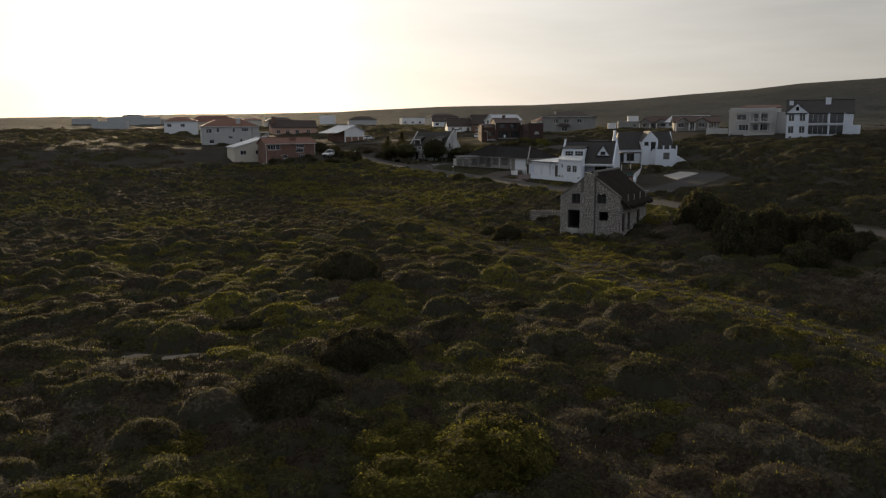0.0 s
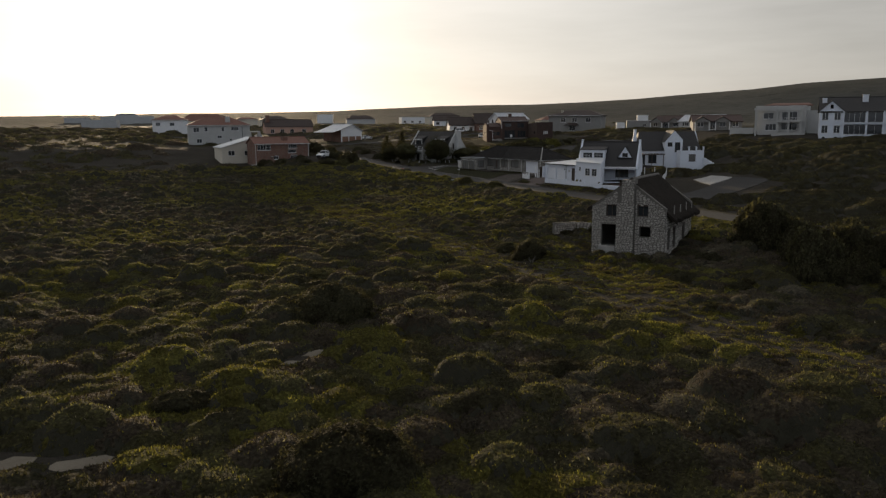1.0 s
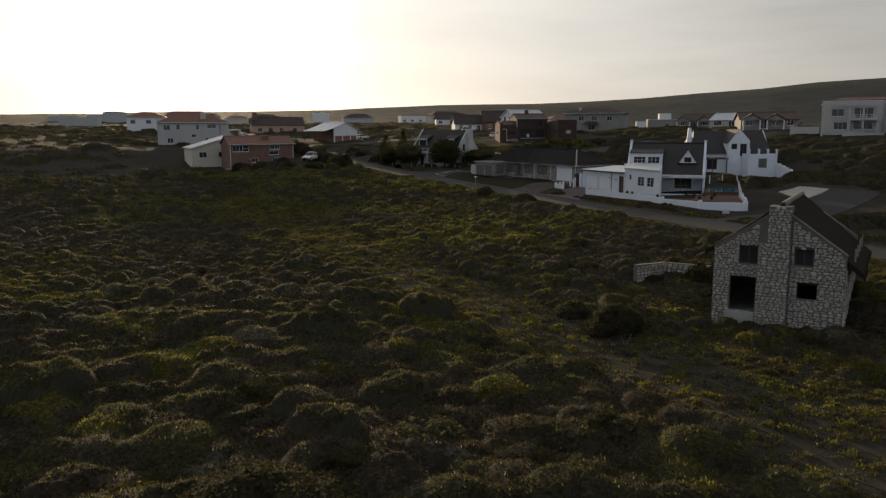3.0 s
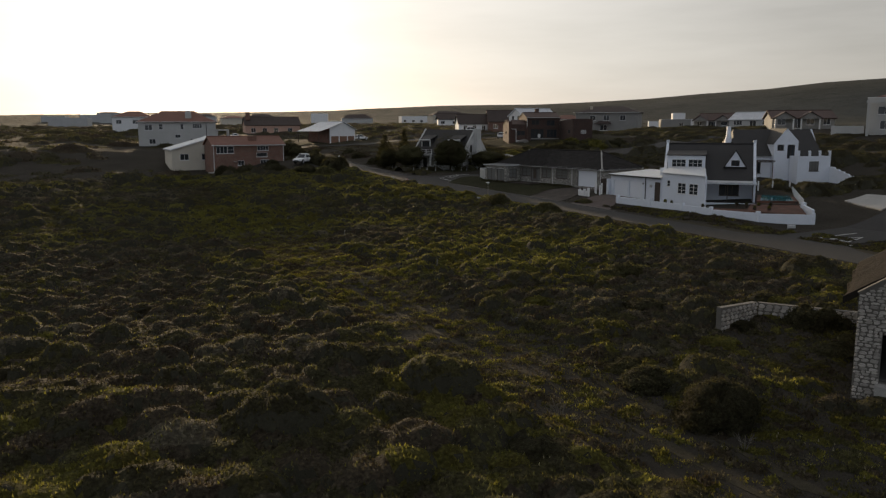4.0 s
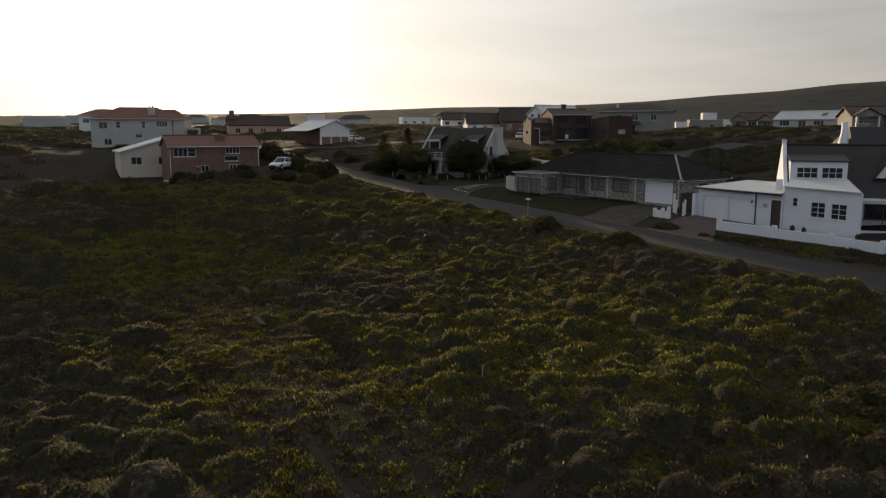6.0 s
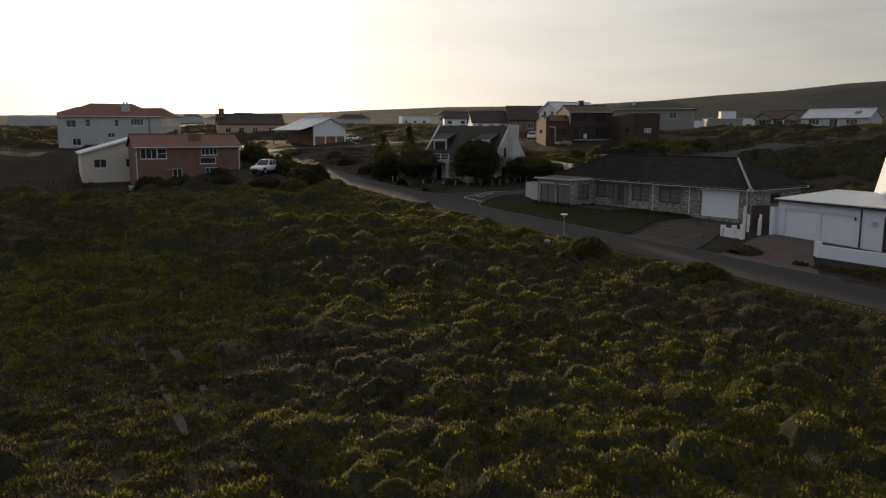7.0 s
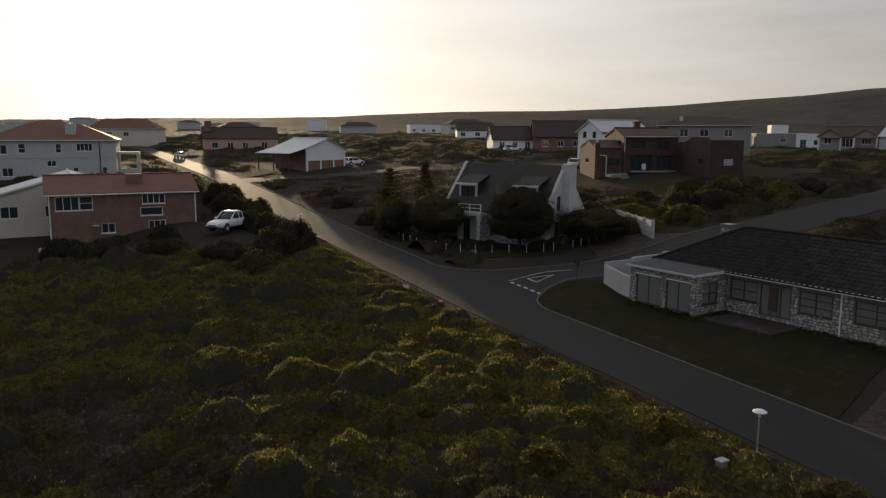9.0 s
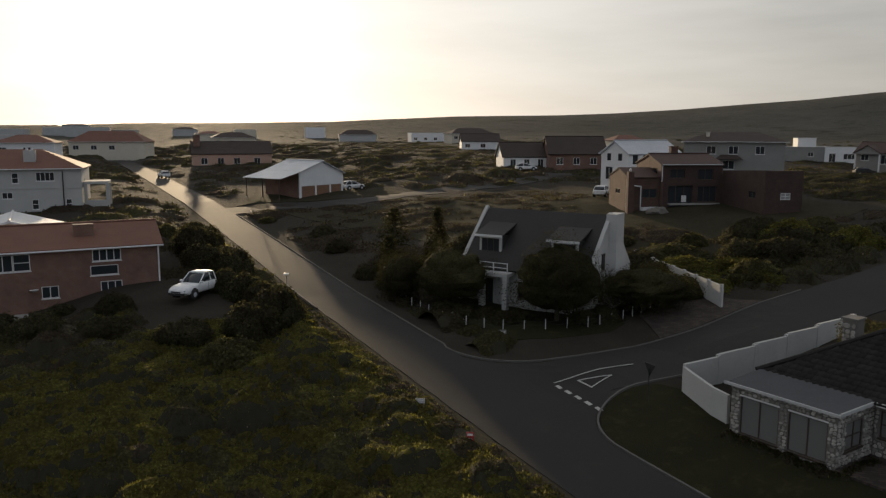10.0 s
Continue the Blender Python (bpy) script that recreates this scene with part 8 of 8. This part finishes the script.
def dry_grass(count, x0, x1, y0, y1):
    """Thin blades and fallen twigs over the bare soil between the cushions."""
    x, y = RNG.uniform(x0, x1, count), RNG.uniform(y0, y1, count)
    keep = lattice(x, y, 1.7, 7) * 0.6 + lattice(x, y, 6.0, 8) * 0.5 > 0.42
    x, y = x[keep], y[keep]
    n_ = len(x)
    foot = np.stack([x, y, np.array([land(p, q) for p, q in zip(x, y)]) - 0.01], 1)
    lean = RNG.normal(size=(n_, 3)) * 0.8 + np.array((0, 0, 0.9))
    lean[:, 2] = np.abs(lean[:, 2])
    lean /= np.linalg.norm(lean, axis=1)[:, None]
    wide = np.cross(lean, RNG.normal(size=(n_, 3)))
    wide /= np.linalg.norm(wide, axis=1)[:, None]
    tall = RNG.uniform(0.08, 0.26, n_)[:, None]
    verts = np.stack([foot - wide * 0.035, foot + wide * 0.035, foot + lean * tall], 1).reshape(-1, 3)
    me = mesh_from("dry_grass", verts, np.arange(3 * n_).reshape(-1, 3), [LEAF[4], LEAF[3], LEAF[1]], RNG.choice(3, n_, p=(0.5, 0.2, 0.3)))
    return tagged(new("dry_grass", me), "sparse dry grass and twigs on the sandy soil", "grass", kind="stuff")


dry_grass(110000, -46, -4, 72, 176)
verge_bushes = []
for _ in range(2600):
    y = RNG.uniform(58, 121)
    x = RNG.uniform(3.2, 5.9 + 1.6 * smooth(118, 106, y))
    if noise.noise(Vector((x / 1.3, y / 2.6, 4.0))) > -0.02 + 0.25 * smooth(4.2, 3.2, x):
        verge_bushes.append((x, y, RNG.uniform(0.14, 0.42), RNG.uniform(0.35, 0.75), int(RNG.choice((0, 1, 1, 2, 4)))))
canopy("verge_scrub", verge_bushes, 2.9, 8.2, 56, 122, 0.18, 16000, 0.08, "small bushes and tufts on the verge before the garden wall", lambda p: np.ones(len(p)))
bed = []
for _ in range(420):   # low plants along the front of the bungalow
    side = RNG.random()
    a, b_ = (-3.3 + RNG.normal(0, 0.12), RNG.uniform(16.3, 21.6)) if side < 0.3 else (RNG.uniform(-3.2, -0.4), 16.15 + RNG.normal(0, 0.1)) if side < 0.42 else (-0.42 + RNG.normal(0, 0.14), RNG.uniform(5.2, 11.4))
    c_, s_ = math.cos(radians(7.2)), math.sin(radians(7.2))
    bed.append((12.9 + a * c_ - b_ * s_, 133.6 + a * s_ + b_ * c_, RNG.uniform(0.12, 0.28), RNG.uniform(0.7, 1.2), int(RNG.choice((0, 6, 6, 4)))))
canopy("bed_plants", bed, 6.4, 14.0, 137, 156, 0.12, 7000, 0.06, "low dark plants along the front of the bungalow", lambda p: np.ones(len(p)))
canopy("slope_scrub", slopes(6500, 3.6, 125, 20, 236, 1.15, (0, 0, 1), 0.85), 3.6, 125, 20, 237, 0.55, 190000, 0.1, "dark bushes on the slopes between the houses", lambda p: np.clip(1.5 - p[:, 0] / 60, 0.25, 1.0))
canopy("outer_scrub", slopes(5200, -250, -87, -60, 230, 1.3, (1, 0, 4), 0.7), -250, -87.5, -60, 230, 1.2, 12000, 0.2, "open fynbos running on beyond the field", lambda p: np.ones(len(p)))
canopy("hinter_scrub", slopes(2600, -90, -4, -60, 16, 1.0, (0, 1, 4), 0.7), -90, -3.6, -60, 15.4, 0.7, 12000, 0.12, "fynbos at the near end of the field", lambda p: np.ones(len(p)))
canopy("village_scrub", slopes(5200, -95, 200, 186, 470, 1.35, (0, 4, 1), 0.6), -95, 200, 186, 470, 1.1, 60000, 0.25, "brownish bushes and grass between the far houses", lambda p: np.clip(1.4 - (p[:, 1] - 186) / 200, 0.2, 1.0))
distant = []
for n_ in range(500):
    d, az = RNG.uniform(300, 640), radians(RNG.uniform(-8, 66))
    x, y = -60 + d * math.sin(az), 50 + d * math.cos(az)
    if abs(x) < 6:
        continue
    distant.append((x, y, RNG.uniform(0.8, 2.0) * (0.6 + d / 1400), RNG.uniform(0.35, 0.6), int(RNG.choice((0, 1, 4)))))
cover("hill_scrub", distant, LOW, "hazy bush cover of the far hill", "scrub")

# ================= trees and hedges on the plots =================
TREE_LEAF = LEAF[6]
tree("milkwood_tree", 7.4, 182.4, 8.3, 3.7, 2.9, "dense round dark-leaved tree before the corner house", 21, TREE_LEAF)
tree("milkwood_tree", 4.9, 186.4, 7.3, 2.4, 2.4, "smaller round dark-leaved tree by the corner fence", 22, TREE_LEAF)
tree("milkwood_tree", 12.0, 175.0, 9.4, 4.0, 3.5, "large round dark-leaved tree before the corner house", 23, TREE_LEAF, leaves=20000)
tree("milkwood_tree", 19.2, 173.9, 6.9, 4.0, 1.9, "broad low dark-leaved tree by the drive", 28, TREE_LEAF)
tree("cypress_tree", 8.7, 187.6, 10.4, 2.1, 3.6, "dark conical cypress beside the corner house", 24, TREE_LEAF, True, 8000, 0.13)
star_pine(10.3, 200.5, 9.4, 2.1, "slender star pine with open whorls", 25, TREE_LEAF)
star_pine(6.6, 193.0, 7.6, 1.5, "small star pine by the road", 26, TREE_LEAF)
tree("coastal_tree", 20.5, 156.5, 6.4, 2.0, 1.6, "green leafy tree behind the bungalow", 27, LEAF[1])


def hedge(x, y, r, kind, tall, label):
    ob = shrub(x, y, r, kind, tall)
    return tagged(ob, label, "shrub", "shrubs on the plots")


for x, y, r, kind, tall in (
        (15.2, 173.6, 1.5, 0, 1.3), (13.6, 173.9, 1.3, 0, 1.6), (8.6, 176.6, 1.3, 0, 1.3), (6.6, 179.4, 1.2, 0, 1.4),
        (28.0, 178.5, 3.2, 2, 1.1), (32.5, 176.5, 3.0, 2, 1.0), (30.5, 172.9, 2.4, 2, 1.1), (36.5, 176.0, 3.2, 0, 1.2), (41.0, 178.0, 3.0, 0, 1.2), (44.5, 174.5, 2.6, 2, 1.4), (26.5, 182.5, 2.6, 0, 1.2)):
    hedge(x, y, r, kind, tall, "dense rounded shrub on the plot beside the road")
for x, y, r, kind, tall in (
        (-7.6, 189.6, 1.5, 0, 1.7), (-6.4, 183.0, 2.3, 0, 1.9), (-8.8, 180.2, 2.4, 0, 1.8), (-5.6, 187.0, 1.9, 1, 2.0), (-6.2, 197.5, 2.2, 0, 1.9), (-8.6, 199.5, 2.4, 0, 2.0), (-6.0, 203.0, 2.1, 0, 1.9), (-8.0, 206.0, 2.6, 0, 1.8),
        (-6.2, 211.0, 2.3, 0, 1.7), (-9.5, 214.0, 2.4, 1, 1.6), (-6.0, 219.0, 2.0, 0, 1.6), (-13.0, 181.5, 2.3, 0, 1.6), (-17.5, 184.5, 2.4, 0, 1.5), (-21.5, 188.0, 2.2, 0, 1.5), (-24.5, 191.0, 2.2, 0, 1.6),
        (-16.5, 189.5, 1.6, 0, 1.7), (-20.0, 193.2, 1.2, 0, 1.6), (-11.0, 176.0, 2.2, 1, 1.3), (-6.4, 174.0, 1.7, 2, 1.2), (-14.5, 172.0, 2.0, 1, 1.1), (4.6, 228.0, 1.5, 1, 1.2), (7.5, 214.0, 2.0, 0, 1.3), (6.5, 206.0, 1.8, 0, 1.2)):
    hedge(x, y, r, kind, tall, "tall dark shrub crowding the road side")

for k in range(46):
    x, y = RNG.uniform(22, 46), RNG.uniform(170.5, 186)
    if y < 171 + 0.0011 * max(0, x - 10) ** 2 + 1.5 or (x > 42 and y > 181):
        continue
    hedge(x, y, RNG.uniform(1.3, 2.6), int(RNG.choice((0, 0, 0, 1))), RNG.uniform(1.0, 1.5), "dense dark shrub on the slope beside the side road")
for x, y, r, kind, tall in ((31.0, 183.2, 4.3, 1, 0.95), (26.0, 174.8, 3.0, 2, 0.9), (42.5, 179.5, 3.6, 2, 1.2), (34.5, 178.0, 3.2, 1, 1.0), (38.5, 174.0, 3.0, 0, 1.2), (47.5, 180.5, 3.4, 1, 1.2), (50.0, 175.0, 3.0, 0, 1.3), (31.0, 192.0, 3.0, 0, 0.9), (44.0, 184.8, 2.6, 0, 1.0)):
    hedge(x, y, r, kind, tall, "large rounded green shrub on the slope beside the side road")
for x, y, r in ((-8.3, 191.2, 1.5), (-7.2, 189.0, 1.8), (-6.6, 186.0, 2.0)):
    hedge(x, y, r, 0, 2.0, "tall dark shrub beside the parked pickup")
for x, y, r, tall in ((6.0, 181.0, 1.3, 1.3), (8.2, 178.6, 1.4, 1.2), (10.0, 176.9, 1.2, 1.2), (15.6, 174.8, 1.3, 1.4), (6.2, 190.5, 1.8, 1.4), (5.6, 194.6, 1.7, 1.3), (8.4, 193.6, 1.9, 1.5), (12.6, 195.4, 2.0, 1.3), (17.0, 196.8, 2.6, 1.5), (20.4, 195.2, 2.4, 1.5)):
    hedge(x, y, r, 0, tall, "dark shrub crowding the corner plot")

# pots and plants on the white house's terrace
for k, (x, y) in enumerate(((12.6, 110.6), (13.4, 110.0), (14.3, 109.2), (15.2, 108.4), (11.6, 107.4), (12.6, 106.4), (10.1, 113.0), (9.4, 117.0), (9.5, 118.1))):
    z = max(land(x, y), 2.2 if y < 112 else 1.7)
    pot = thing("potted_plant", (x, y, z), "small plant in a dark pot on the terrace", "potted plant", "terrace pots")
    part("pot", lathe(bmesh.new(), (x, y, z), ((0.14, 0), (0.2, 0.3), (0.22, 0.32)), 10), M_DARKWOOD, pot)
    v, t, i = bush_arrays(60, 0.3, 8, 1.0, 900 + k)
    me = mesh_from("foliage", v * np.array((0.2, 0.2, 0.3)) + np.array((0, 0, 0.32)), t, [LEAF[k % 3]], np.zeros(len(t), int))
    f = new("foliage", me)
    f.parent = pot

# dry twigs standing out of the low scrub
M_TWIG = surface("bleached_twig", (0.09, 0.08, 0.066), (0.16, 0.145, 0.12), 0.9, 3, 20, 0.3, 0.004)
for k, (x, y) in enumerate(((-45.5, 35.0), (-43.0, 37.5), (-39.5, 44.0), (-31.8, 70.5), (-36.0, 76.0), (-30.4, 88.0), (-26.0, 96.5), (-22.0, 99.0), (-27.5, 107.0), (-18.5, 104.0), (-34.5, 100.5), (-16.0, 128.0))):
    g = random.Random(70 + k)
    z = land(x, y)
    bm = bmesh.new()
    for n_ in range(9):
        a, h, s = g.uniform(0, 6.28), g.uniform(0.4, 0.75), g.uniform(0.15, 0.4)
        tip = (x + math.cos(a) * s, y + math.sin(a) * s, z + h)
        tube(bm, (x, y, z - 0.15), tip, 0.014, 0.006, 5)
        b = a + g.uniform(-1, 1)
        tube(bm, tuple((p * 0.45 + q * 0.55) for p, q in zip((x, y, z), tip)), (x + math.cos(b) * s * 1.5, y + math.sin(b) * s * 1.5, z + h * 0.95), 0.009, 0.005, 4)
    single("dead_bush", bm, M_TWIG, "leafless bleached twigs of a dead bush", "dead bush", "dead bushes", origin=(x, y, z))

# ================= stones and tiles =================
PIECE = np.random.default_rng(5)


def stone_shapes(axis, out, n=9, depth=0.05):
    """Irregular flat stones of unit width and height, proud of the wall."""
    shapes = []
    for k in range(n):
        m = 7
        a = np.sort(PIECE.uniform(-0.25, 0.25, m) + np.arange(m) * 2 * math.pi / m) + 0.4
        sq = 1 / np.maximum(np.abs(np.cos(a)), np.abs(np.sin(a)))
        r = 0.5 * (0.55 + 0.45 * sq) * PIECE.uniform(0.88, 1.02, m)
        ring = np.stack([np.cos(a) * r, np.sin(a) * r], 1)
        d1 = depth * PIECE.uniform(0.7, 1.3)
        pts = [(p[0], p[1], -0.02) for p in ring] + [(p[0] * 0.82, p[1] * 0.8, d1 * PIECE.uniform(0.8, 1.15)) for p in ring] + [(0, 0, d1 * 1.1)]
        v = np.array([place(axis, out * d, u, w) for u, w, d in pts])
        t = []
        for i in range(m):
            j = (i + 1) % m
            t += [(i, j, m + j), (i, m + j, m + i), (m + i, m + j, 2 * m)]
        shapes.append((v, np.array(t)))
    return shapes


def lay_stones(parent, axis, plane, out, a0, a1, z0, top, holes, mat, row=(0.2, 0.34), width=(0.24, 0.58), singles=0, near=None, depth=0.05):
    """Rough courses of rubble stone over a wall face; the singles nearest to a place are parts, the others one joined part."""
    shapes = stone_shapes(axis, out, depth=depth)
    meshes = []
    spots = []
    z = z0
    while z < max(top(a) for a in np.linspace(a0, a1, 25)):
        h = PIECE.uniform(*row)
        a = a0 + PIECE.uniform(-0.2, 0)
        while a < a1:
            w = PIECE.uniform(*width)
            c, cz, hh = a + w / 2, z + h / 2 + PIECE.uniform(-0.03, 0.03), h * PIECE.uniform(0.85, 1.05)
            a += w
            lo, hi = max(c - w / 2, a0), min(c + w / 2, a1)
            for q in holes:
                if cz - hh / 2 < q[3] - 0.04 and cz + hh / 2 > q[2] + 0.04:
                    if q[0] < hi <= q[1] + 0.15 and lo < q[0]:
                        hi = q[0]
                    elif q[0] - 0.15 <= lo < q[1] and hi > q[1]:
                        lo = q[1]
            if hi - lo < 0.1 or cz + hh * 0.42 > min(top(lo), top(hi)):
                continue
            if any(lo < q[1] - 0.04 and hi > q[0] + 0.04 and cz - hh / 2 < q[3] - 0.04 and cz + hh / 2 > q[2] + 0.04 for q in holes):
                continue
            spots.append(((lo + hi) / 2, cz, (hi - lo) * 0.97, hh))
        z += h * 0.97
    if near is not None:
        spots.sort(key=lambda s: (s[0] - near[0]) ** 2 + (s[1] - near[1]) ** 2)
    for v, t in shapes:
        me = mesh_from("stone", v, t, [mat], np.zeros(len(t), int))
        me.polygons.foreach_set("use_smooth", np.zeros(len(t), bool))
        meshes.append(me)
    vs, ts, base = [], [], 0
    for k, (a, cz, w, h) in enumerate(spots):
        i = int(PIECE.integers(len(shapes)))
        flip = -1 if PIECE.random() < 0.5 else 1
        if k < singles:
            ob = new("stone", meshes[i])
            ob.parent = parent
            ob.location = place(axis, plane, a, cz)
            ob.scale = (1, w, h) if axis == 'x' else (w, 1, h)
        else:
            v, t = shapes[i]
            s = np.array((1, w, h) if axis == 'x' else (w, 1, h))
            vs.append(v * s + np.array(place(axis, plane, a, cz)))
            ts.append(t + base)
            base += len(v)
    if vs:
        me = mesh_from("stonework", np.vstack(vs), np.vstack(ts), [mat], np.zeros(sum(len(t) for t in ts), int))
        me.polygons.foreach_set("use_smooth", np.zeros(len(me.polygons), bool))
        ob = new("stonework", me)
        ob.parent = parent
        tagged(ob, "rubble stone facing", kind="stuff")


def gable_top(a):
    return 4.0 + 2.45 * (1 - abs(a - 3.55) / 3.55)


lay_stones(front_wall, 'y', 0, -1, 0.0, 2.48, -0.5, gable_top, FRONT_HOLES, M_STONE, (0.11, 0.2), (0.16, 0.4), singles=150, near=(1.4, 2.5))
lay_stones(front_wall, 'y', 0, -1, 4.22, SW, -0.5, gable_top, FRONT_HOLES, M_STONE, (0.11, 0.2), (0.16, 0.4), singles=150, near=(5.4, 2.5))
lay_stones(breast, 'y', -0.32, -1, 2.5, 4.2, -0.5, lambda a: 4.5, [], M_STONE, (0.11, 0.2), (0.16, 0.4), singles=140, near=(3.3, 2.5))
lay_stones(breast, 'y', -0.3, -1, 2.95, 4.15, 4.5, lambda a: 6.62, [], M_STONE, (0.11, 0.2), (0.16, 0.4), singles=60, near=(3.5, 5.5))
lay_stones(side_wall, 'x', SW, 1, 0.0, SD, -0.4, lambda a: 3.4, SIDE_HOLES, M_STONE, (0.18, 0.3), (0.22, 0.5))
# yard wall: courses along each section, in the wall's own plan


def lay_along(parent, p, q, off, z0, z1, mat, row, width):
    d = Vector((q[0] - p[0], q[1] - p[1]))
    L = d.length
    d.normalize()
    n = Vector((d.y, -d.x)) * off
    shapes = stone_shapes('y', -1)
    turn = math.atan2(d.y, d.x) if off > 0 else math.atan2(-d.y, -d.x)
    meshes = []
    for v, t in shapes:
        me = mesh_from("stone", v, t, [mat], np.zeros(len(t), int))
        me.polygons.foreach_set("use_smooth", np.zeros(len(t), bool))
        meshes.append(me)
    z = z0
    o = ROOT[parent]
    while z < z1 - row[0] * 0.6:
        h = PIECE.uniform(*row)
        a = 0.0
        while a < L - 0.1:
            w = min(PIECE.uniform(*width), L - a)
            c = a + w / 2
            a += w
            ob = new("stone", meshes[int(PIECE.integers(len(meshes)))])
            ob.parent = parent
            ob.location = (p[0] + d.x * c + n.x - o.x, p[1] + d.y * c + n.y - o.y, min(z, z1 - h * 1.02) + h / 2 - o.z)
            ob.rotation_euler = (0, 0, turn)
            ob.scale = (w * 0.96, 1, h)
        z += h


lay_along(yard_seg_a, (-21.9, 81.0), (-18.55, 81.5), 0.15, -0.5, 1.12, M_STONE, (0.18, 0.28), (0.25, 0.5))
lay_along(yard_seg_b, (-18.4, 81.38), (-15.4, 77.3), 0.15, -0.5, 1.05, M_STONE, (0.18, 0.28), (0.25, 0.5))
# bungalow facing
lay_stones(bung_bay, 'x', -2.9, -1, 16.6, 21.6, -0.4, lambda a: 2.3, [(a - 0.02, b + 0.02, c, d + 0.1) for a, b, c, d in bay_front], M_STONE_GREY, (0.12, 0.2), (0.14, 0.3), 200, (19, 1))
lay_stones(bung_side, 'y', 16.6, -1, -2.9, -0.02, -0.4, lambda a: 2.3, bay_side, M_STONE_GREY, (0.13, 0.23), (0.15, 0.33), 130, (-1.5, 1))
lay_stones(bung_front, 'x', 0, -1, 0.0, 16.55, -0.4, lambda a: 2.34, [(a - 0.05, b + 0.05, c, d + 0.1) for a, b, c, d in holes], M_STONE_GREY, (0.14, 0.24), (0.17, 0.36), 300, (12.5, 1))
lay_stones(bung_end, 'y', 0, -1, 0.0, 7.3, -0.4, lambda a: 2.34, end_holes, M_STONE_GREY, (0.15, 0.25), (0.18, 0.38))
lay_stones(bung_chim, 'x', 5.2, -1, 20.25, 20.95, 3.0, lambda a: 4.4, [], M_STONE_GREY, (0.2, 0.3), (0.25, 0.5), 40, (20.6, 4))


def lay_tiles(parent, origin, u, v, length, height, inside, mat, singles=0, near=0.0, step=(0.33, 0.36)):
    """Interlocking roof tiles in courses on a slope: u along the eave, v up the slope."""
    u, v = Vector(u).normalized(), Vector(v).normalized()
    n = u.cross(v)
    if n.z < 0:
        n = -n
    w, e = step
    prof = [(-0.5, 0.012), (-0.3, 0.05), (-0.1, 0.05), (0.12, 0.012), (0.5, 0.014)]
    pts = []
    for f, lift in ((-0.08, 0.045), (1.1, 0.012)):
        pts += [(a * w * 1.02, f * e, h + lift) for a, h in prof]
    k = len(prof)
    tri_ = []
    for i in range(k - 1):
        tri_ += [(i, i + 1, k + i + 1), (i, k + i + 1, k + i)]
    pts += [(a * w * 1.02, -0.08 * e, -0.02) for a, h in prof]
    for i in range(k - 1):
        tri_ += [(2 * k + i, 2 * k + i + 1, i + 1), (2 * k + i, i + 1, i)]
    V, T = np.array(pts), np.array(tri_)
    B = np.array([list(u), list(v), list(n)])
    me = mesh_from("tile", V, T, [mat], np.zeros(len(T), int))
    spots = []
    for r in range(int(height / e)):
        for c in range(int(length / w) + 1):
            a, b = (c + 0.5) * w, r * e
            if inside(a, b + e * 0.5):
                spots.append((a, b))
    spots.sort(key=lambda s: abs(s[0] - near) + s[1] * 0.6)
    rot = Matrix((u, v, n)).transposed().to_4x4()
    vs, ts = [], []
    o = np.array(origin)
    for i, (a, b) in enumerate(spots):
        p = o + a * B[0] + b * B[1]
        if i < singles:
            ob = new("tile", me)
            ob.parent = parent
            ob.matrix_basis = Matrix.Translation(Vector(p)) @ rot
        else:
            ts.append(T + len(V) * len(vs))
            vs.append(V @ B + p)
    if vs:
        m2 = mesh_from("tiling", np.vstack(vs), np.vstack(ts), [mat], np.zeros(len(T) * len(ts), int))
        m2.polygons.foreach_set("use_smooth", np.zeros(len(m2.polygons), bool))
        ob = new("tiling", m2)
        ob.parent = parent
        tagged(ob, "courses of dark concrete roof tiles", kind="stuff")


deck = [o for o in bungalow.children if o.name.startswith("roof_deck")][0]
sl = math.hypot(4.15, 2.2)
lay_tiles(deck, (-0.52, -0.45, 2.44), (0, 1, 0), (4.15, 0, 2.2), 22.45, sl, lambda a, b: a > b / sl * 4.15 + 0.1 and a < 22.45 - b / sl * 4.0 - 0.1, M_TILE, 300, 19.0)
s2 = math.hypot(4.15, 2.2)
lay_tiles(deck, (-0.5, -0.47, 2.44), (1, 0, 0), (0, 4.15, 2.2), 8.3, s2, lambda a, b: a > b / s2 * 4.15 + 0.1 and a < 8.3 - b / s2 * 4.15 - 0.1, M_TILE, 0, 0.0)
s3 = math.hypot(4.0, 2.2)
lay_tiles(deck, (-0.5, 22.02, 2.44), (1, 0, 0), (0, -4.0, 2.2), 8.3, s3, lambda a, b: a > b / s3 * 4.15 + 0.1 and a < 8.3 - b / s3 * 4.15 - 0.1, M_TILE, 0, 0.0)
